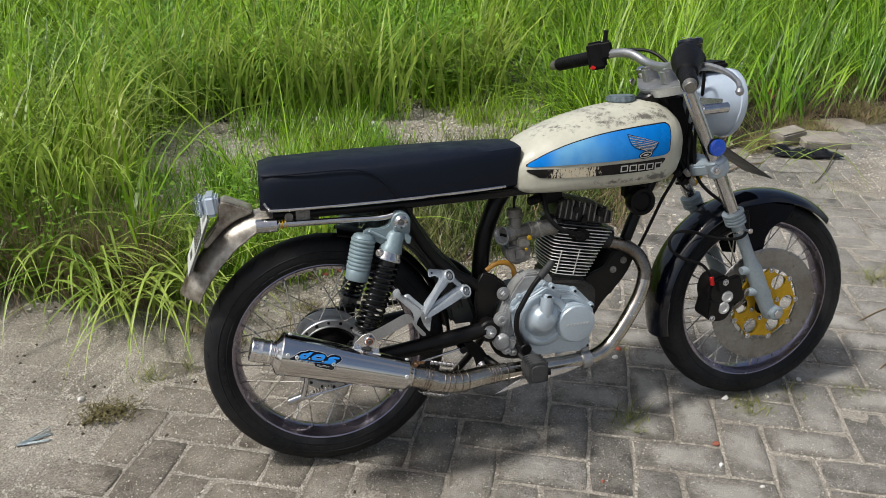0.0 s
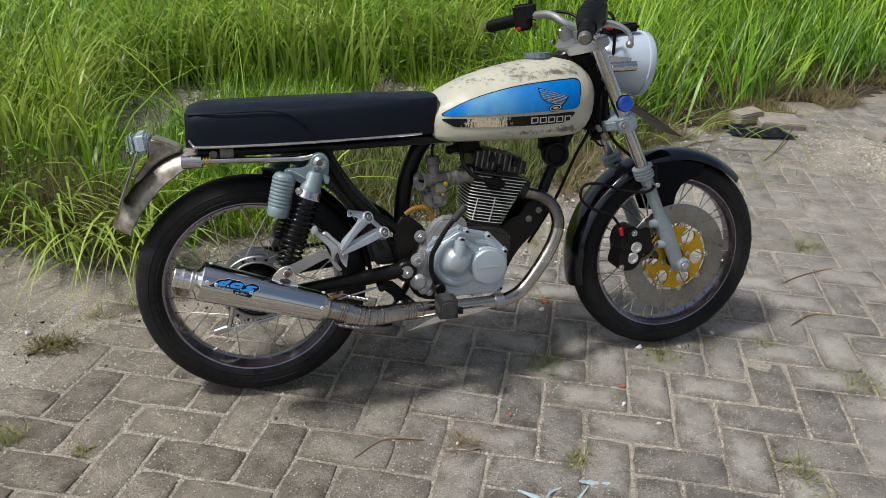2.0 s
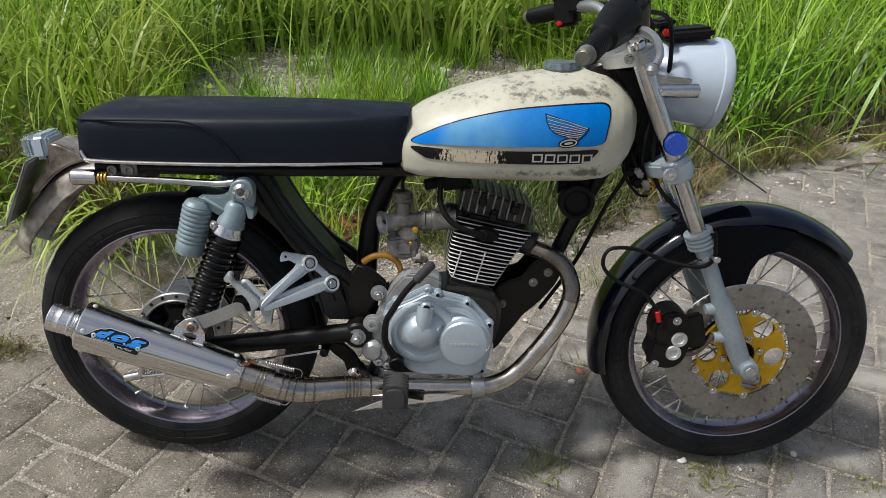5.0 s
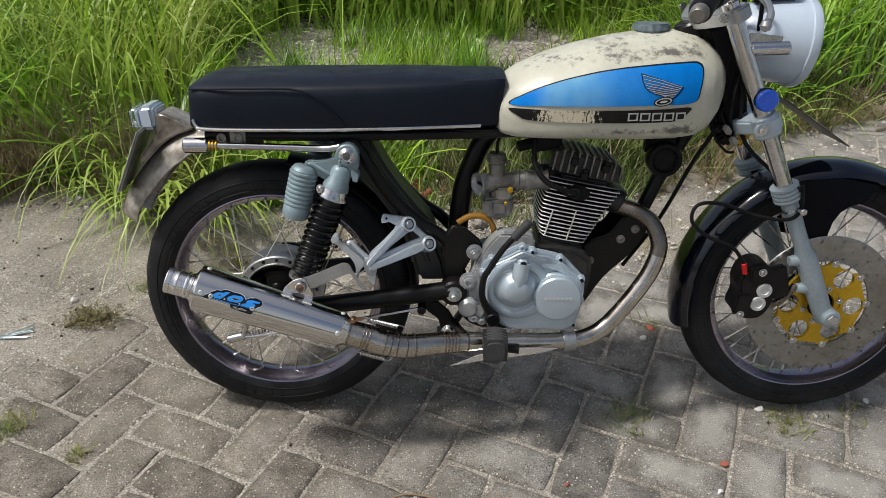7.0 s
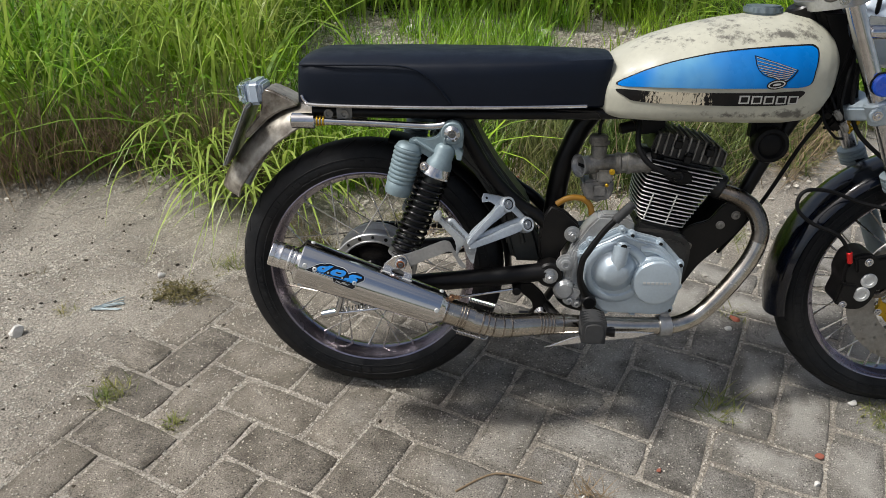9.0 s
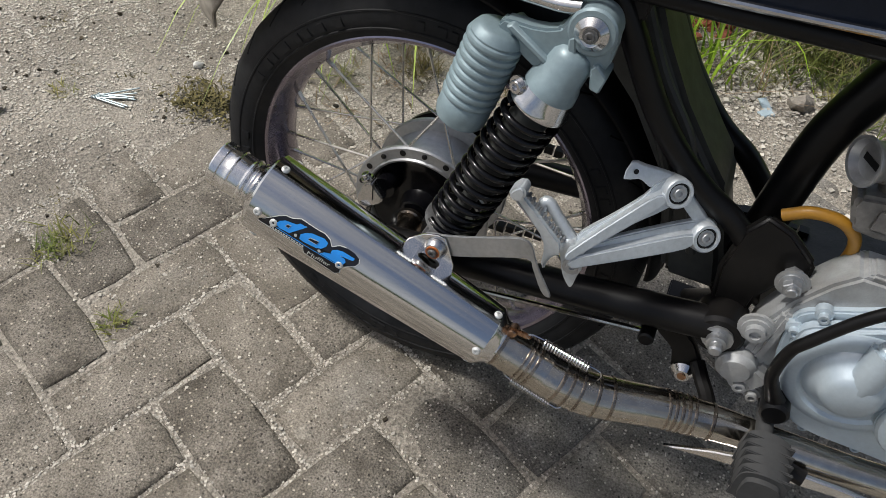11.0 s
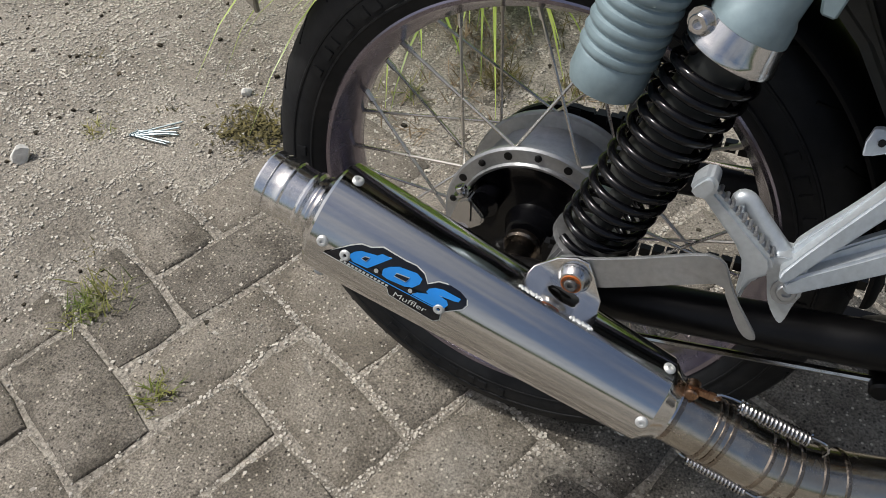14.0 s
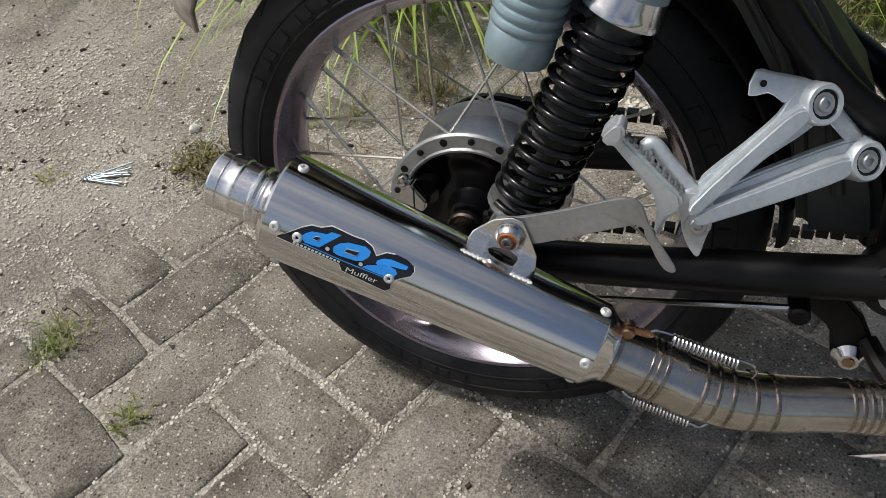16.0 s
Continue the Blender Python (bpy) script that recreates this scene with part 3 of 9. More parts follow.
def ground_height(x, y):
    """Sand lies just under the pavers' tops, drifts over them at the rear end and rises to the verge."""
    x, y = np.asarray(x, float), np.asarray(y, float)
    n1, n2, n3 = value_noise(x, y, 1.6, 1), value_noise(x, y, 6.0, 2), value_noise(x, y, 22.0, 3)
    bound = -0.50 + 0.42 * np.clip(y, -0.5, 0.9) + 0.22 * (n1 - 0.5)
    drift = np.clip((bound - x) / 0.32, 0, 1) + np.clip(1.15 - (path_edge(x) - y) / np.interp(x, [1.0, 1.7], [0.40, 0.15]), 0, 1)
    drift = drift + 1.6 * np.clip(1.15 - np.hypot((x - 3.30) / 0.60, (y - 1.42) / 0.42) + 0.5 * (n2 - 0.5), 0, 1)
    drift = drift + np.clip((y - 0.30 - 0.55 * np.clip(x + 0.25, 0, 2) + 0.16 * (n1 - 0.5)) / 0.16, 0, 1) * (x < 0.8)
    drift = np.clip(drift, 0, 1)
    h = -0.0036 + drift * (0.0052 + 0.006 * (n1 - 0.35) + 0.006 * (n2 - 0.4)) + (0.0015 + 0.0025 * drift) * n3
    verge = np.clip((y - path_edge(x)) / 0.4, 0, 1)
    return h + verge * (0.012 + 0.03 * n1 + 0.02 * n2)


def axis_steps(lo, hi, step, far):
    inner = np.arange(lo, hi + step / 2, step)
    grow = step * 1.22 ** np.arange(1, 44)
    out = np.cumsum(grow)
    out = out[out < far]
    return np.concatenate([(lo - out)[::-1], inner, hi + out])


gx, gy = axis_steps(-1.8, 3.6, 0.02, 400.0), axis_steps(-1.4, 3.2, 0.02, 400.0)
GX, GY = np.meshgrid(gx, gy)
GZ = ground_height(GX, GY)
near_field = (GX > -8) & (GX < 12) & (GY > -6) & (GY < 12)
GZ = np.where(near_field, GZ, -0.006)
idx = np.arange(GX.size).reshape(GX.shape)
quads = np.stack([idx[:-1, :-1], idx[:-1, 1:], idx[1:, 1:], idx[1:, :-1]], -1).reshape(-1, 4)
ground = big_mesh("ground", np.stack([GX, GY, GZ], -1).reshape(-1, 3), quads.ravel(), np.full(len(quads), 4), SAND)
ground.data.materials.append(HUMUS_AND_SHADE)
mx, my = GX[:-1, :-1].ravel(), GY[:-1, :-1].ravel()
# under the tall grass the ground colour itself carries the shade
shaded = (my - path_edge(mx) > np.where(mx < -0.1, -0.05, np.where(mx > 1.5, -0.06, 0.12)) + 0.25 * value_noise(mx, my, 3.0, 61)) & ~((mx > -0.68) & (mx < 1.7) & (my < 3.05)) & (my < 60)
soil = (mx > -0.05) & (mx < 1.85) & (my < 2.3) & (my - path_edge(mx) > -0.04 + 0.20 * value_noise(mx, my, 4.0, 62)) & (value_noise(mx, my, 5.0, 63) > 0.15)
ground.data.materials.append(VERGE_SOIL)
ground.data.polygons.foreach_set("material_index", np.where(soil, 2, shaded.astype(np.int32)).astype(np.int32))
tagged(ground, "sandy grey-brown soil with fine grit between and over the pavers", "ground", kind="structure")

# herringbone of concrete pavers; UNIT is half a paver's length with its joint
UNIT, PAVE_TURN = 0.1115, radians(-24.2)
U = Vector((math.cos(PAVE_TURN), math.sin(PAVE_TURN)))
V = Vector((-U.y, U.x))
PAVE_ORIGIN = Vector((-0.168, -0.078)) - UNIT * U - 0.5 * UNIT * V


def paver_mesh(name, seed):
    """One worn concrete paver with a chamfered, slightly ragged upper edge; its top is at z = 0."""
    r = random.Random(seed)
    bm = bmesh.new()
    lx, ly = UNIT - 0.0022, UNIT / 2 - 0.0022
    rows = []
    for inset, z in ((0.0, -0.05), (0.0, -0.005), (0.0025, -0.0014), (0.0065, 0.0)):
        ring = []
        for sx, sy, ex in ((-1, -1, 0), (-0.33, -1, 1), (0.35, -1, 1), (1, -1, 0), (1, 0.1, 1), (1, 1, 0), (0.3, 1, 1), (-0.36, 1, 1), (-1, 1, 0), (-1, -0.1, 1)):
            j = 0.0022 if z > -0.04 else 0.0
            corner = 0.004 if not ex else 0.0
            ring.append(bm.verts.new((sx * (lx - inset - corner * abs(sx)) + r.uniform(-j, j), sy * (ly - inset - corner * abs(sy)) + r.uniform(-j, j), z + (r.uniform(-0.0012, 0.0008) if inset else 0))))
        rows.append(ring)
    for a, b in zip(rows, rows[1:]):
        for k in range(10):
            bm.faces.new((a[k], a[(k + 1) % 10], b[(k + 1) % 10], b[k]))
    top = bm.verts.new((r.uniform(-0.01, 0.01), 0, r.uniform(-0.0006, 0.0012)))
    for k in range(10):
        bm.faces.new((rows[-1][k], rows[-1][(k + 1) % 10], top))
    bmesh.ops.recalc_face_normals(bm, faces=bm.faces[:])
    for f in bm.faces:
        f.smooth = True
    me = bpy.data.meshes.new(name)
    bm.to_mesh(me)
    bm.free()
    me.set_sharp_from_angle(angle=radians(50))
    return me


paver_kinds = [paver_mesh("paver", s) for s in range(5)]
paver_places = []
for i in range(-60, 90):
    for j in range(-60, 60):
        k = (i + j) % 4
        if k == 0:
            c, turn = PAVE_ORIGIN + UNIT * ((i + 1.0) * U + (j + 0.5) * V), PAVE_TURN
        elif k == 2:
            c, turn = PAVE_ORIGIN + UNIT * ((i + 0.5) * U + (j + 1.0) * V), PAVE_TURN + math.pi / 2
        else:
            continue
        if -3.4 < c.x < 7.0 and -2.6 < c.y < float(path_edge(c.x)) - 0.02:
            paver_places.append((c.x, c.y, turn + (math.pi if (i * 7 + j * 3) % 2 else 0)))

# ---------------------------------------------------------------- scattered grit
def pebbles(name, n, place, lo, hi, mat, seed, label, category, low=-1.0):
    """Many small angular stones as one mesh."""
    r = np.random.default_rng(seed)
    x, y = place(r, n)
    z = np.maximum(ground_height(x, y), low)
    s = lo + (hi - lo) * r.random(len(x)) ** 3
    corners = np.array([(-1, -1, -1), (1, -1, -1), (1, 1, -1), (-1, 1, -1), (-1, -1, 1), (1, -1, 1), (1, 1, 1), (-1, 1, 1)], float)
    v = corners[None] * s[:, None, None] * 0.54 * r.uniform(0.45, 1.3, (len(x), 8, 3))
    a = r.random(len(x)) * 6.3
    ca, sa = np.cos(a)[:, None], np.sin(a)[:, None]
    v = np.stack([v[..., 0] * ca - v[..., 1] * sa, v[..., 0] * sa + v[..., 1] * ca, v[..., 2] * 0.7], -1)
    v += np.stack([x, y, z + s * 0.25], -1)[:, None]
    f = np.array([(3, 2, 1, 0), (4, 5, 6, 7), (0, 1, 5, 4), (1, 2, 6, 5), (2, 3, 7, 6), (3, 0, 4, 7)])
    faces = (f[None] + 8 * np.arange(len(x))[:, None, None]).reshape(-1)
    ob = big_mesh(name, v.reshape(-1, 3), faces, np.full(len(faces) // 4, 4), mat)
    ob.data.polygons.foreach_set("use_smooth", np.zeros(len(ob.data.polygons), bool))
    return tagged(ob, label, category, kind="stuff")


def on_sand(r, n):
    x, y = r.uniform(-2.2, 0.6, n), r.uniform(-1.2, 1.2, n)
    behind = np.clip((y - 0.30 - 0.55 * np.clip(x + 0.25, 0, 2)) / 0.16, 0, 0.6)
    keep = r.random(n) < np.clip(np.maximum((-0.15 - x) * 1.1, behind), 0.05, 1) * np.clip(0.25 + value_noise(x, y, 2.2, 9), 0, 1) * np.where(y > path_edge(x) - 0.38, 0.35, 1.0)
    return x[keep], y[keep]


def in_joints(r, n):
    """Along the joints of the paving."""
    x, y = r.uniform(-1.1, 2.9, n), r.uniform(-0.8, 1.6, n)
    keep = value_noise(x, y, 3.0, 4) + 0.3 * r.random(n) > 0.36
    x, y = x[keep], y[keep]
    px, py = x - PAVE_ORIGIN.x, y - PAVE_ORIGIN.y
    a, b = (px * U.x + py * U.y) / UNIT, (px * V.x + py * V.y) / UNIT
    i, j = np.floor(a).astype(int), np.floor(b).astype(int)
    k = (i + j) % 4
    fa, fb = a - i, b - j
    edge = np.stack([np.where(k == 1, 9, fa), np.where(k == 0, 9, 1 - fa), np.where(k == 3, 9, fb), np.where(k == 2, 9, 1 - fb)]).min(0)
    width = np.interp(x, [-0.5, -0.1, 0.35, 2.2], [0.0085, 0.0065, 0.0036, 0.0028])
    patchy = 0.25 + 0.9 * (value_noise(x, y, 9.0, 41) > np.interp(x, [-0.3, 0.3, 1.0], [0.2, 0.45, 0.50]))
    keep = (edge * UNIT < width * (0.5 + 0.9 * r.random(len(x)))) & (r.random(len(x)) < patchy)
    return x[keep], y[keep]


def on_verge(r, n):
    x, y = r.uniform(-1.6, 2.6, n), r.uniform(0.5, 3.3, n)
    d = y - path_edge(x)
    keep = (d > -0.5 + 0.42 * (x < 0.2)) & (r.random(n) < 0.16 + 0.80 * ((y > 2.3) & (x < 1.7) & (x > -0.9)) + 0.70 * ((x < 0.4) & (x > -0.75) & (y > 1.1)))
    return x[keep], y[keep]


pebbles("grit", 200000, on_sand, 0.0010, 0.0052, GRIT, 11, "pale grit and coarse sand strewn over the soil", "grit")
pebbles("dark_crumbs", 5200, on_sand, 0.0016, 0.0080, HUMUS_AND_SHADE, 18, "dark crumbs of soil and rotted leaf on the sand", "soil crumbs")
pebbles("joint_grit", 860000, in_joints, 0.0010, 0.0038, GRIT, 12, "pale grit packed in the joints of the pavers", "grit")
def far_sand(r, n):
    x, y = r.uniform(2.6, 4.2, n), r.uniform(0.8, 2.1, n)
    keep = (r.random(n) < np.clip(1.2 - np.hypot((x - 3.30) / 0.60, (y - 1.42) / 0.42), 0.03, 1)) & (y < path_edge(x) + 0.1)
    return x[keep], y[keep]


pebbles("far_grit", 14000, far_sand, 0.002, 0.009, GRIT, 16, "pale grit on the sandy patch beside the pavers", "grit", low=0.0)


def beside_frame(r, n):
    x, y = r.uniform(0.10, 0.95, n), r.uniform(0.62, 1.30, n)
    keep = r.random(n) < np.clip(value_noise(x, y, 6.0, 83) * 1.5 - 0.2, 0.05, 1)
    return x[keep], y[keep]


pebbles("verge_gravel", 26000, beside_frame, 0.0014, 0.0085, GRIT, 17, "fine pale gravel on the verge beside the paving", "gravel")
pebbles("rubble", 60000, on_verge, 0.002, 0.015, GRIT, 13, "whitish rubble and gravel on the verge", "gravel")


def on_pavers(r, n):
    x, y = r.uniform(-1.2, 2.0, n), r.uniform(-0.7, 0.9, n)
    keep = (r.random(n) < 0.15 + 0.9 * (value_noise(x, y, 3.4, 15) > 0.55) * np.interp(x, [-0.3, 0.4], [1.0, 0.15])) & (y < path_edge(x))
    return x[keep], y[keep]


pebbles("paver_grit", 60000, on_pavers, 0.0008, 0.0030, GRIT, 14, "fine pale grit strewn thinly over the pavers", "grit", low=0.0002)


# ---------------------------------------------------------------- grass and weeds
def blades(name, base, azimuth, length, width, start, end, mat, label, category, seg=5, kind="stuff", fold=1.4):
    """Long tapering leaves that bend over as they rise, as one mesh. start, end: angle from upright at the root and at the tip."""
    n = len(length)
    s = np.linspace(0, 1, seg + 1)
    th = start[:, None] + (end - start)[:, None] * s[None] ** fold
    step = length[:, None] / seg
    mid = 0.5 * (th[:, 1:] + th[:, :-1])
    out = np.concatenate([np.zeros((n, 1)), np.cumsum(np.sin(mid) * step, 1)], 1)
    up = np.concatenate([np.zeros((n, 1)), np.cumsum(np.cos(mid) * step, 1)], 1)
    ca, sa = np.cos(azimuth)[:, None], np.sin(azimuth)[:, None]
    cx, cy, cz = base[:, 0:1] + out * ca, base[:, 1:2] + out * sa, np.maximum(base[:, 2:3] + up, base[:, 2:3] + 0.004)
    w = 0.5 * width[:, None] * np.minimum(1.0, (1 - s[None]) * 1.5 + 0.04) * np.minimum(1, 0.45 + 2.2 * s[None])
    left = np.stack([cx - sa * w, cy + ca * w, cz], -1)
    right = np.stack([cx + sa * w, cy - ca * w, cz], -1)
    v = np.stack([left, right], 2).reshape(n, -1, 3)
    q = np.array([(2 * k, 2 * k + 1, 2 * k + 3, 2 * k + 2) for k in range(seg)])
    faces = (q[None] + (2 * seg + 2) * np.arange(n)[:, None, None]).reshape(-1)
    ob = big_mesh(name, v.reshape(-1, 3), faces, np.full(n * seg, 4), mat)
    return tagged(ob, label, category, kind=kind)


def meadow(r, n_clumps, region, per, spread):
    """Clump by clump: the roots of the blades, each clump's own lean and vigour."""
    cx, cy = region(r, n_clumps)
    m = r.poisson(per, len(cx)) + 3
    who = np.repeat(np.arange(len(cx)), m)
    x = cx[who] + r.normal(0, spread, len(who))
    y = cy[who] + r.normal(0, spread, len(who))
    return who, x, y, len(cx)


def tall_region(r, n):
    x, y = r.uniform(-5.5, 10, n), r.uniform(0.7, 9.5, n)
    d = y - path_edge(x)
    left = (x < -0.70 + 0.16 * (value_noise(x, y, 2.5, 72) - 0.5)) & (d > 0.10)
    right = (x > 1.55) & (d > 0.12)
    back = (y > 3.0) | ((y > 2.6) & (x < -0.6))
    middle = (x >= -0.70) & (x <= 1.55) & (y < 3.0) & (d > 0.10)
    keep = left | right | back | (middle & (r.random(n) < 0.035))
    thin = np.clip(1.25 - (y - 2) / 9, 0.3, 1) * (0.45 + 0.55 * (value_noise(x, y, 1.4, 70) > 0.35))
    gap = (y > 2.3) & (y < 3.25) & (x > -0.75) & (x < 1.7)
    keep &= (r.random(n) < thin) & ~(gap & (r.random(n) < 0.94))
    keep &= (r.random(n) > 0.62) | (x > -0.7) | (d > 0.50)
    return x[keep], y[keep]


r = np.random.default_rng(21)
who, bx, by, nc = meadow(r, 6000, tall_region, 9, 0.045)
n = len(who)
vig = r.uniform(0.6, 1.12, nc)[who]
lean_dir = r.uniform(0, 2 * np.pi, nc)[who]
clump_bend = (1.5 * r.random(nc) ** 1.6)[who]
az = lean_dir + r.normal(0, 0.9, n)
near_edge = np.clip(1 - (by - path_edge(bx)) / 0.5, 0, 1)
az = np.where(r.random(n) < 0.6 * near_edge * (bx < 0.6), r.normal(-1.6, 0.8, n), az)
far_scale = np.clip(by / 3.0, 1.0, 2.2)
beside = (bx > 1.2) & (by - path_edge(bx) < 0.5)
az = np.where(beside & (np.sin(az) < 0), -az, az)
roots = np.stack([bx, by, ground_height(bx, by) - 0.01], -1)
arching = r.random(n) < 0.50
for kind_name, pick, wlo, whi, s0, s1, e0, e1, text in (("upright_grass", ~arching, 0.0035, 0.0115, 0.02, 0.30, 0.25, 1.1, "tall fine green grass standing upright"),
                                                         ("arching_grass", arching, 0.008, 0.0175, 0.10, 0.55, 1.2, 2.5, "broad pale green grass blades arching over")):
    m = int(pick.sum())
    blades(kind_name, roots[pick], az[pick], vig[pick] * r.uniform(0.5, 1.15, m), r.uniform(wlo, whi, m) * far_scale[pick], r.uniform(s0, s1, m) + 0.3 * clump_bend[pick],
           r.uniform(e0, e1, m) + 0.6 * clump_bend[pick], GRASS, text, "grass", seg=7)

# a bunch of broad leaves that falls forward beside the rear wheel
n = 52
bx, by = r.normal(-0.66, 0.045, n), r.normal(0.99, 0.045, n)
blades("leaning_bunch", np.stack([bx, by, ground_height(bx, by) + r.uniform(0.0, 0.10, n)], -1), r.normal(-0.95, 0.45, n), r.uniform(0.24, 0.52, n), r.uniform(0.006, 0.013, n),
       r.uniform(0.1, 0.8, n), r.uniform(2.0, 2.75, n), GRASS_PALE, "bunch of broad yellow-green leaves fallen forward onto the soil", "grass", seg=9, fold=1.1)

# long pale leaves that lean out over the paving's edge and fall forward
n = 640
bx = -0.66 - 1.9 * r.random(n) ** 1.5
by = path_edge(bx) + 0.24 + r.uniform(0.0, 1.5, n)
blades("long_leaves", np.stack([bx, by, ground_height(bx, by) - 0.01], -1), r.normal(-0.8, 1.0, n), r.uniform(0.5, 1.05, n), r.uniform(0.008, 0.015, n),
       r.uniform(0.0, 0.35, n), r.uniform(1.4, 2.7, n), GRASS_PALE, "long broad yellow-green grass leaves arching over", "grass", seg=9, fold=1.8)

n = 520
bx = r.uniform(-1.0, 1.6, n)
by = r.uniform(2.85, 3.7, n)
blades("drooping_leaves", np.stack([bx, by, ground_height(bx, by) - 0.01], -1), r.normal(-1.57, 1.1, n), r.uniform(0.5, 1.0, n), r.uniform(0.011, 0.021, n),
       r.uniform(0.0, 0.35, n), r.uniform(1.2, 2.6, n), GRASS_PALE, "broad pale grass leaves drooping over the rubble clearing", "grass", seg=9, fold=1.8)


def weed_region(r, n):
    x, y = r.uniform(-1.4, 2.2, n), r.uniform(0.75, 3.2, n)
    d = y - path_edge(x)
    wander = 0.9 * (value_noise(x, y, 2.6, 38) - 0.5)
    patch = (x > -0.15 + wander) & (x < 1.75 + wander) & (y < 2.30 + wander) & (d > 0.03)
    dens = 0.10 + 0.70 * patch * (value_noise(x, y, 4.0, 36) > 0.24) + 0.62 * (value_noise(x, y, 2.0, 31) > 0.55) + 0.5 * (x < -0.62) * (d > 0.1)
    gap = (y > 2.3) & (y < 3.2) & (x > -0.75)
    keep = (d > -0.10 + 0.15 * (x < 0.2)) & (r.random(n) < dens * np.where(d < 0.1, 0.35, 1)) & ~(gap & (r.random(n) < 0.72))
    keep &= np.hypot((x - 0.265) / 0.12, (y - 1.01) / 0.12) > 1
    return x[keep], y[keep]


who, bx, by, nc = meadow(r, 6000, weed_region, 14, 0.035)
length = r.uniform(0.06, 0.27, len(who)) * r.uniform(0.5, 1.3, nc)[who]
turn, wide, lean, tip = r.uniform(0, 6.28, len(who)), r.uniform(0.003, 0.007, len(who)), r.uniform(0.05, 0.6, len(who)), r.uniform(0.4, 1.9, len(who))
wander = 1.1 * (value_noise(bx, by, 3.1, 39) - 0.5)
dull = (bx > 0.15 + wander) & (by < 2.2 + wander)
for name, pick, mat, text in (("low_grass", ~dull, GRASS, "short green grass on the rubbly verge"), ("dull_grass", dull, VERGE_GRASS, "short dull olive grass on the verge soil")):
    blades(name, np.stack([bx, by, ground_height(bx, by) - 0.004], -1)[pick], turn[pick], length[pick] * (0.75 if mat is VERGE_GRASS else 1.0), wide[pick], lean[pick], tip[pick], mat, text, "grass", seg=4)


def dry_region(r, n):
    x, y = r.uniform(-4, 8, n), r.uniform(0.6, 4.0, n)
    d = y - path_edge(x)
    keep = (d > -0.06) & (d < 0.5 + 0.5 * r.random(n)) & ((x < -0.6) | (x > 1.5) | (r.random(n) < 0.60))
    return x[keep], y[keep]


who, bx, by, nc = meadow(r, 2400, dry_region, 9, 0.05)
blades("dry_grass", np.stack([bx, by, ground_height(bx, by) - 0.004], -1), r.uniform(0, 6.28, len(who)), r.uniform(0.1, 0.42, len(who)), r.uniform(0.0015, 0.004, len(who)),
       r.uniform(0.2, 1.2, len(who)), r.uniform(0.9, 2.0, len(who)), GRASS_DRY, "brown dry grass stems matted at the foot of the grass", "grass", seg=4)


n = 5200
bx = -0.45 - 2.7 * r.random(n) ** 1.3
by = path_edge(bx) + r.uniform(-0.04, 0.22, n) + 0.10 * value_noise(bx, np.zeros(n), 5.0, 66)
blades("dry_stems", np.stack([bx, by, ground_height(bx, by) - 0.004], -1), r.uniform(0, 6.28, n), r.uniform(0.12, 0.40, n), r.uniform(0.0018, 0.0042, n),
       r.uniform(0.0, 0.7, n), r.uniform(0.3, 1.9, n), GRASS_DRY, "brown dry stems standing at the foot of the grass", "grass", seg=4)


# trodden olive and straw-coloured litter along the front verge
n = 16000
bx = r.uniform(1.35, 4.6, n)
by = path_edge(bx) - 0.30 * r.random(n) ** 1.5 + 0.16
pick = value_noise(bx, by, 3.2, 81) > 0.38
bx, by = bx[pick], by[pick]
n = len(bx)
for name, mat, lo, hi, text in (("verge_litter", GRASS_DRY, 0.0, 0.55, "trodden straw-coloured litter along the verge"), ("verge_growth", TUFT, 0.55, 1.0, "low olive growth along the verge")):
    pick = (np.arange(n) / n >= lo) & (np.arange(n) / n < hi)
    m = int(pick.sum())
    blades(name, np.stack([bx, by, np.maximum(ground_height(bx, by), 0.0)], -1)[pick], r.uniform(0, 6.28, m), r.uniform(0.03, 0.13, m), r.uniform(0.002, 0.005, m), r.uniform(0.5, 1.3, m), r.uniform(1.2, 1.9, m), mat, text, "grass", seg=4)


def leaf_region(r, n):
    x, y = r.uniform(-1.6, 2.4, n), r.uniform(1.0, 4.2, n)
    keep = (y - path_edge(x) > 0.1) & (value_noise(x, y, 1.3, 44) > 0.5) & ~((y > 2.45) & (y < 3.0) & (x > -0.7))
    return x[keep], y[keep]


who, bx, by, nc = meadow(r, 900, leaf_region, 26, 0.05)
hz = r.uniform(0.02, 0.42, len(who)) * r.uniform(0.5, 1.1, nc)[who]
blades("weeds", np.stack([bx, by, ground_height(bx, by) + hz], -1), r.uniform(0, 6.28, len(who)), r.uniform(0.012, 0.04, len(who)), r.uniform(0.008, 0.02, len(who)),
       r.uniform(0.6, 1.4, len(who)), r.uniform(1.2, 2.0, len(who)), WEED, "leafy green weeds among the grass", "weeds", seg=3)

def far_leaf_region(r, n):
    x, y = r.uniform(-1.6, 1.5, n), r.uniform(3.1, 4.6, n)
    keep = value_noise(x, y, 1.1, 47) > 0.40
    return x[keep], y[keep]


who, bx, by, nc = meadow(r, 230, far_leaf_region, 50, 0.09)
hz = r.uniform(0.03, 0.50, len(who)) * r.uniform(0.35, 1.1, nc)[who]
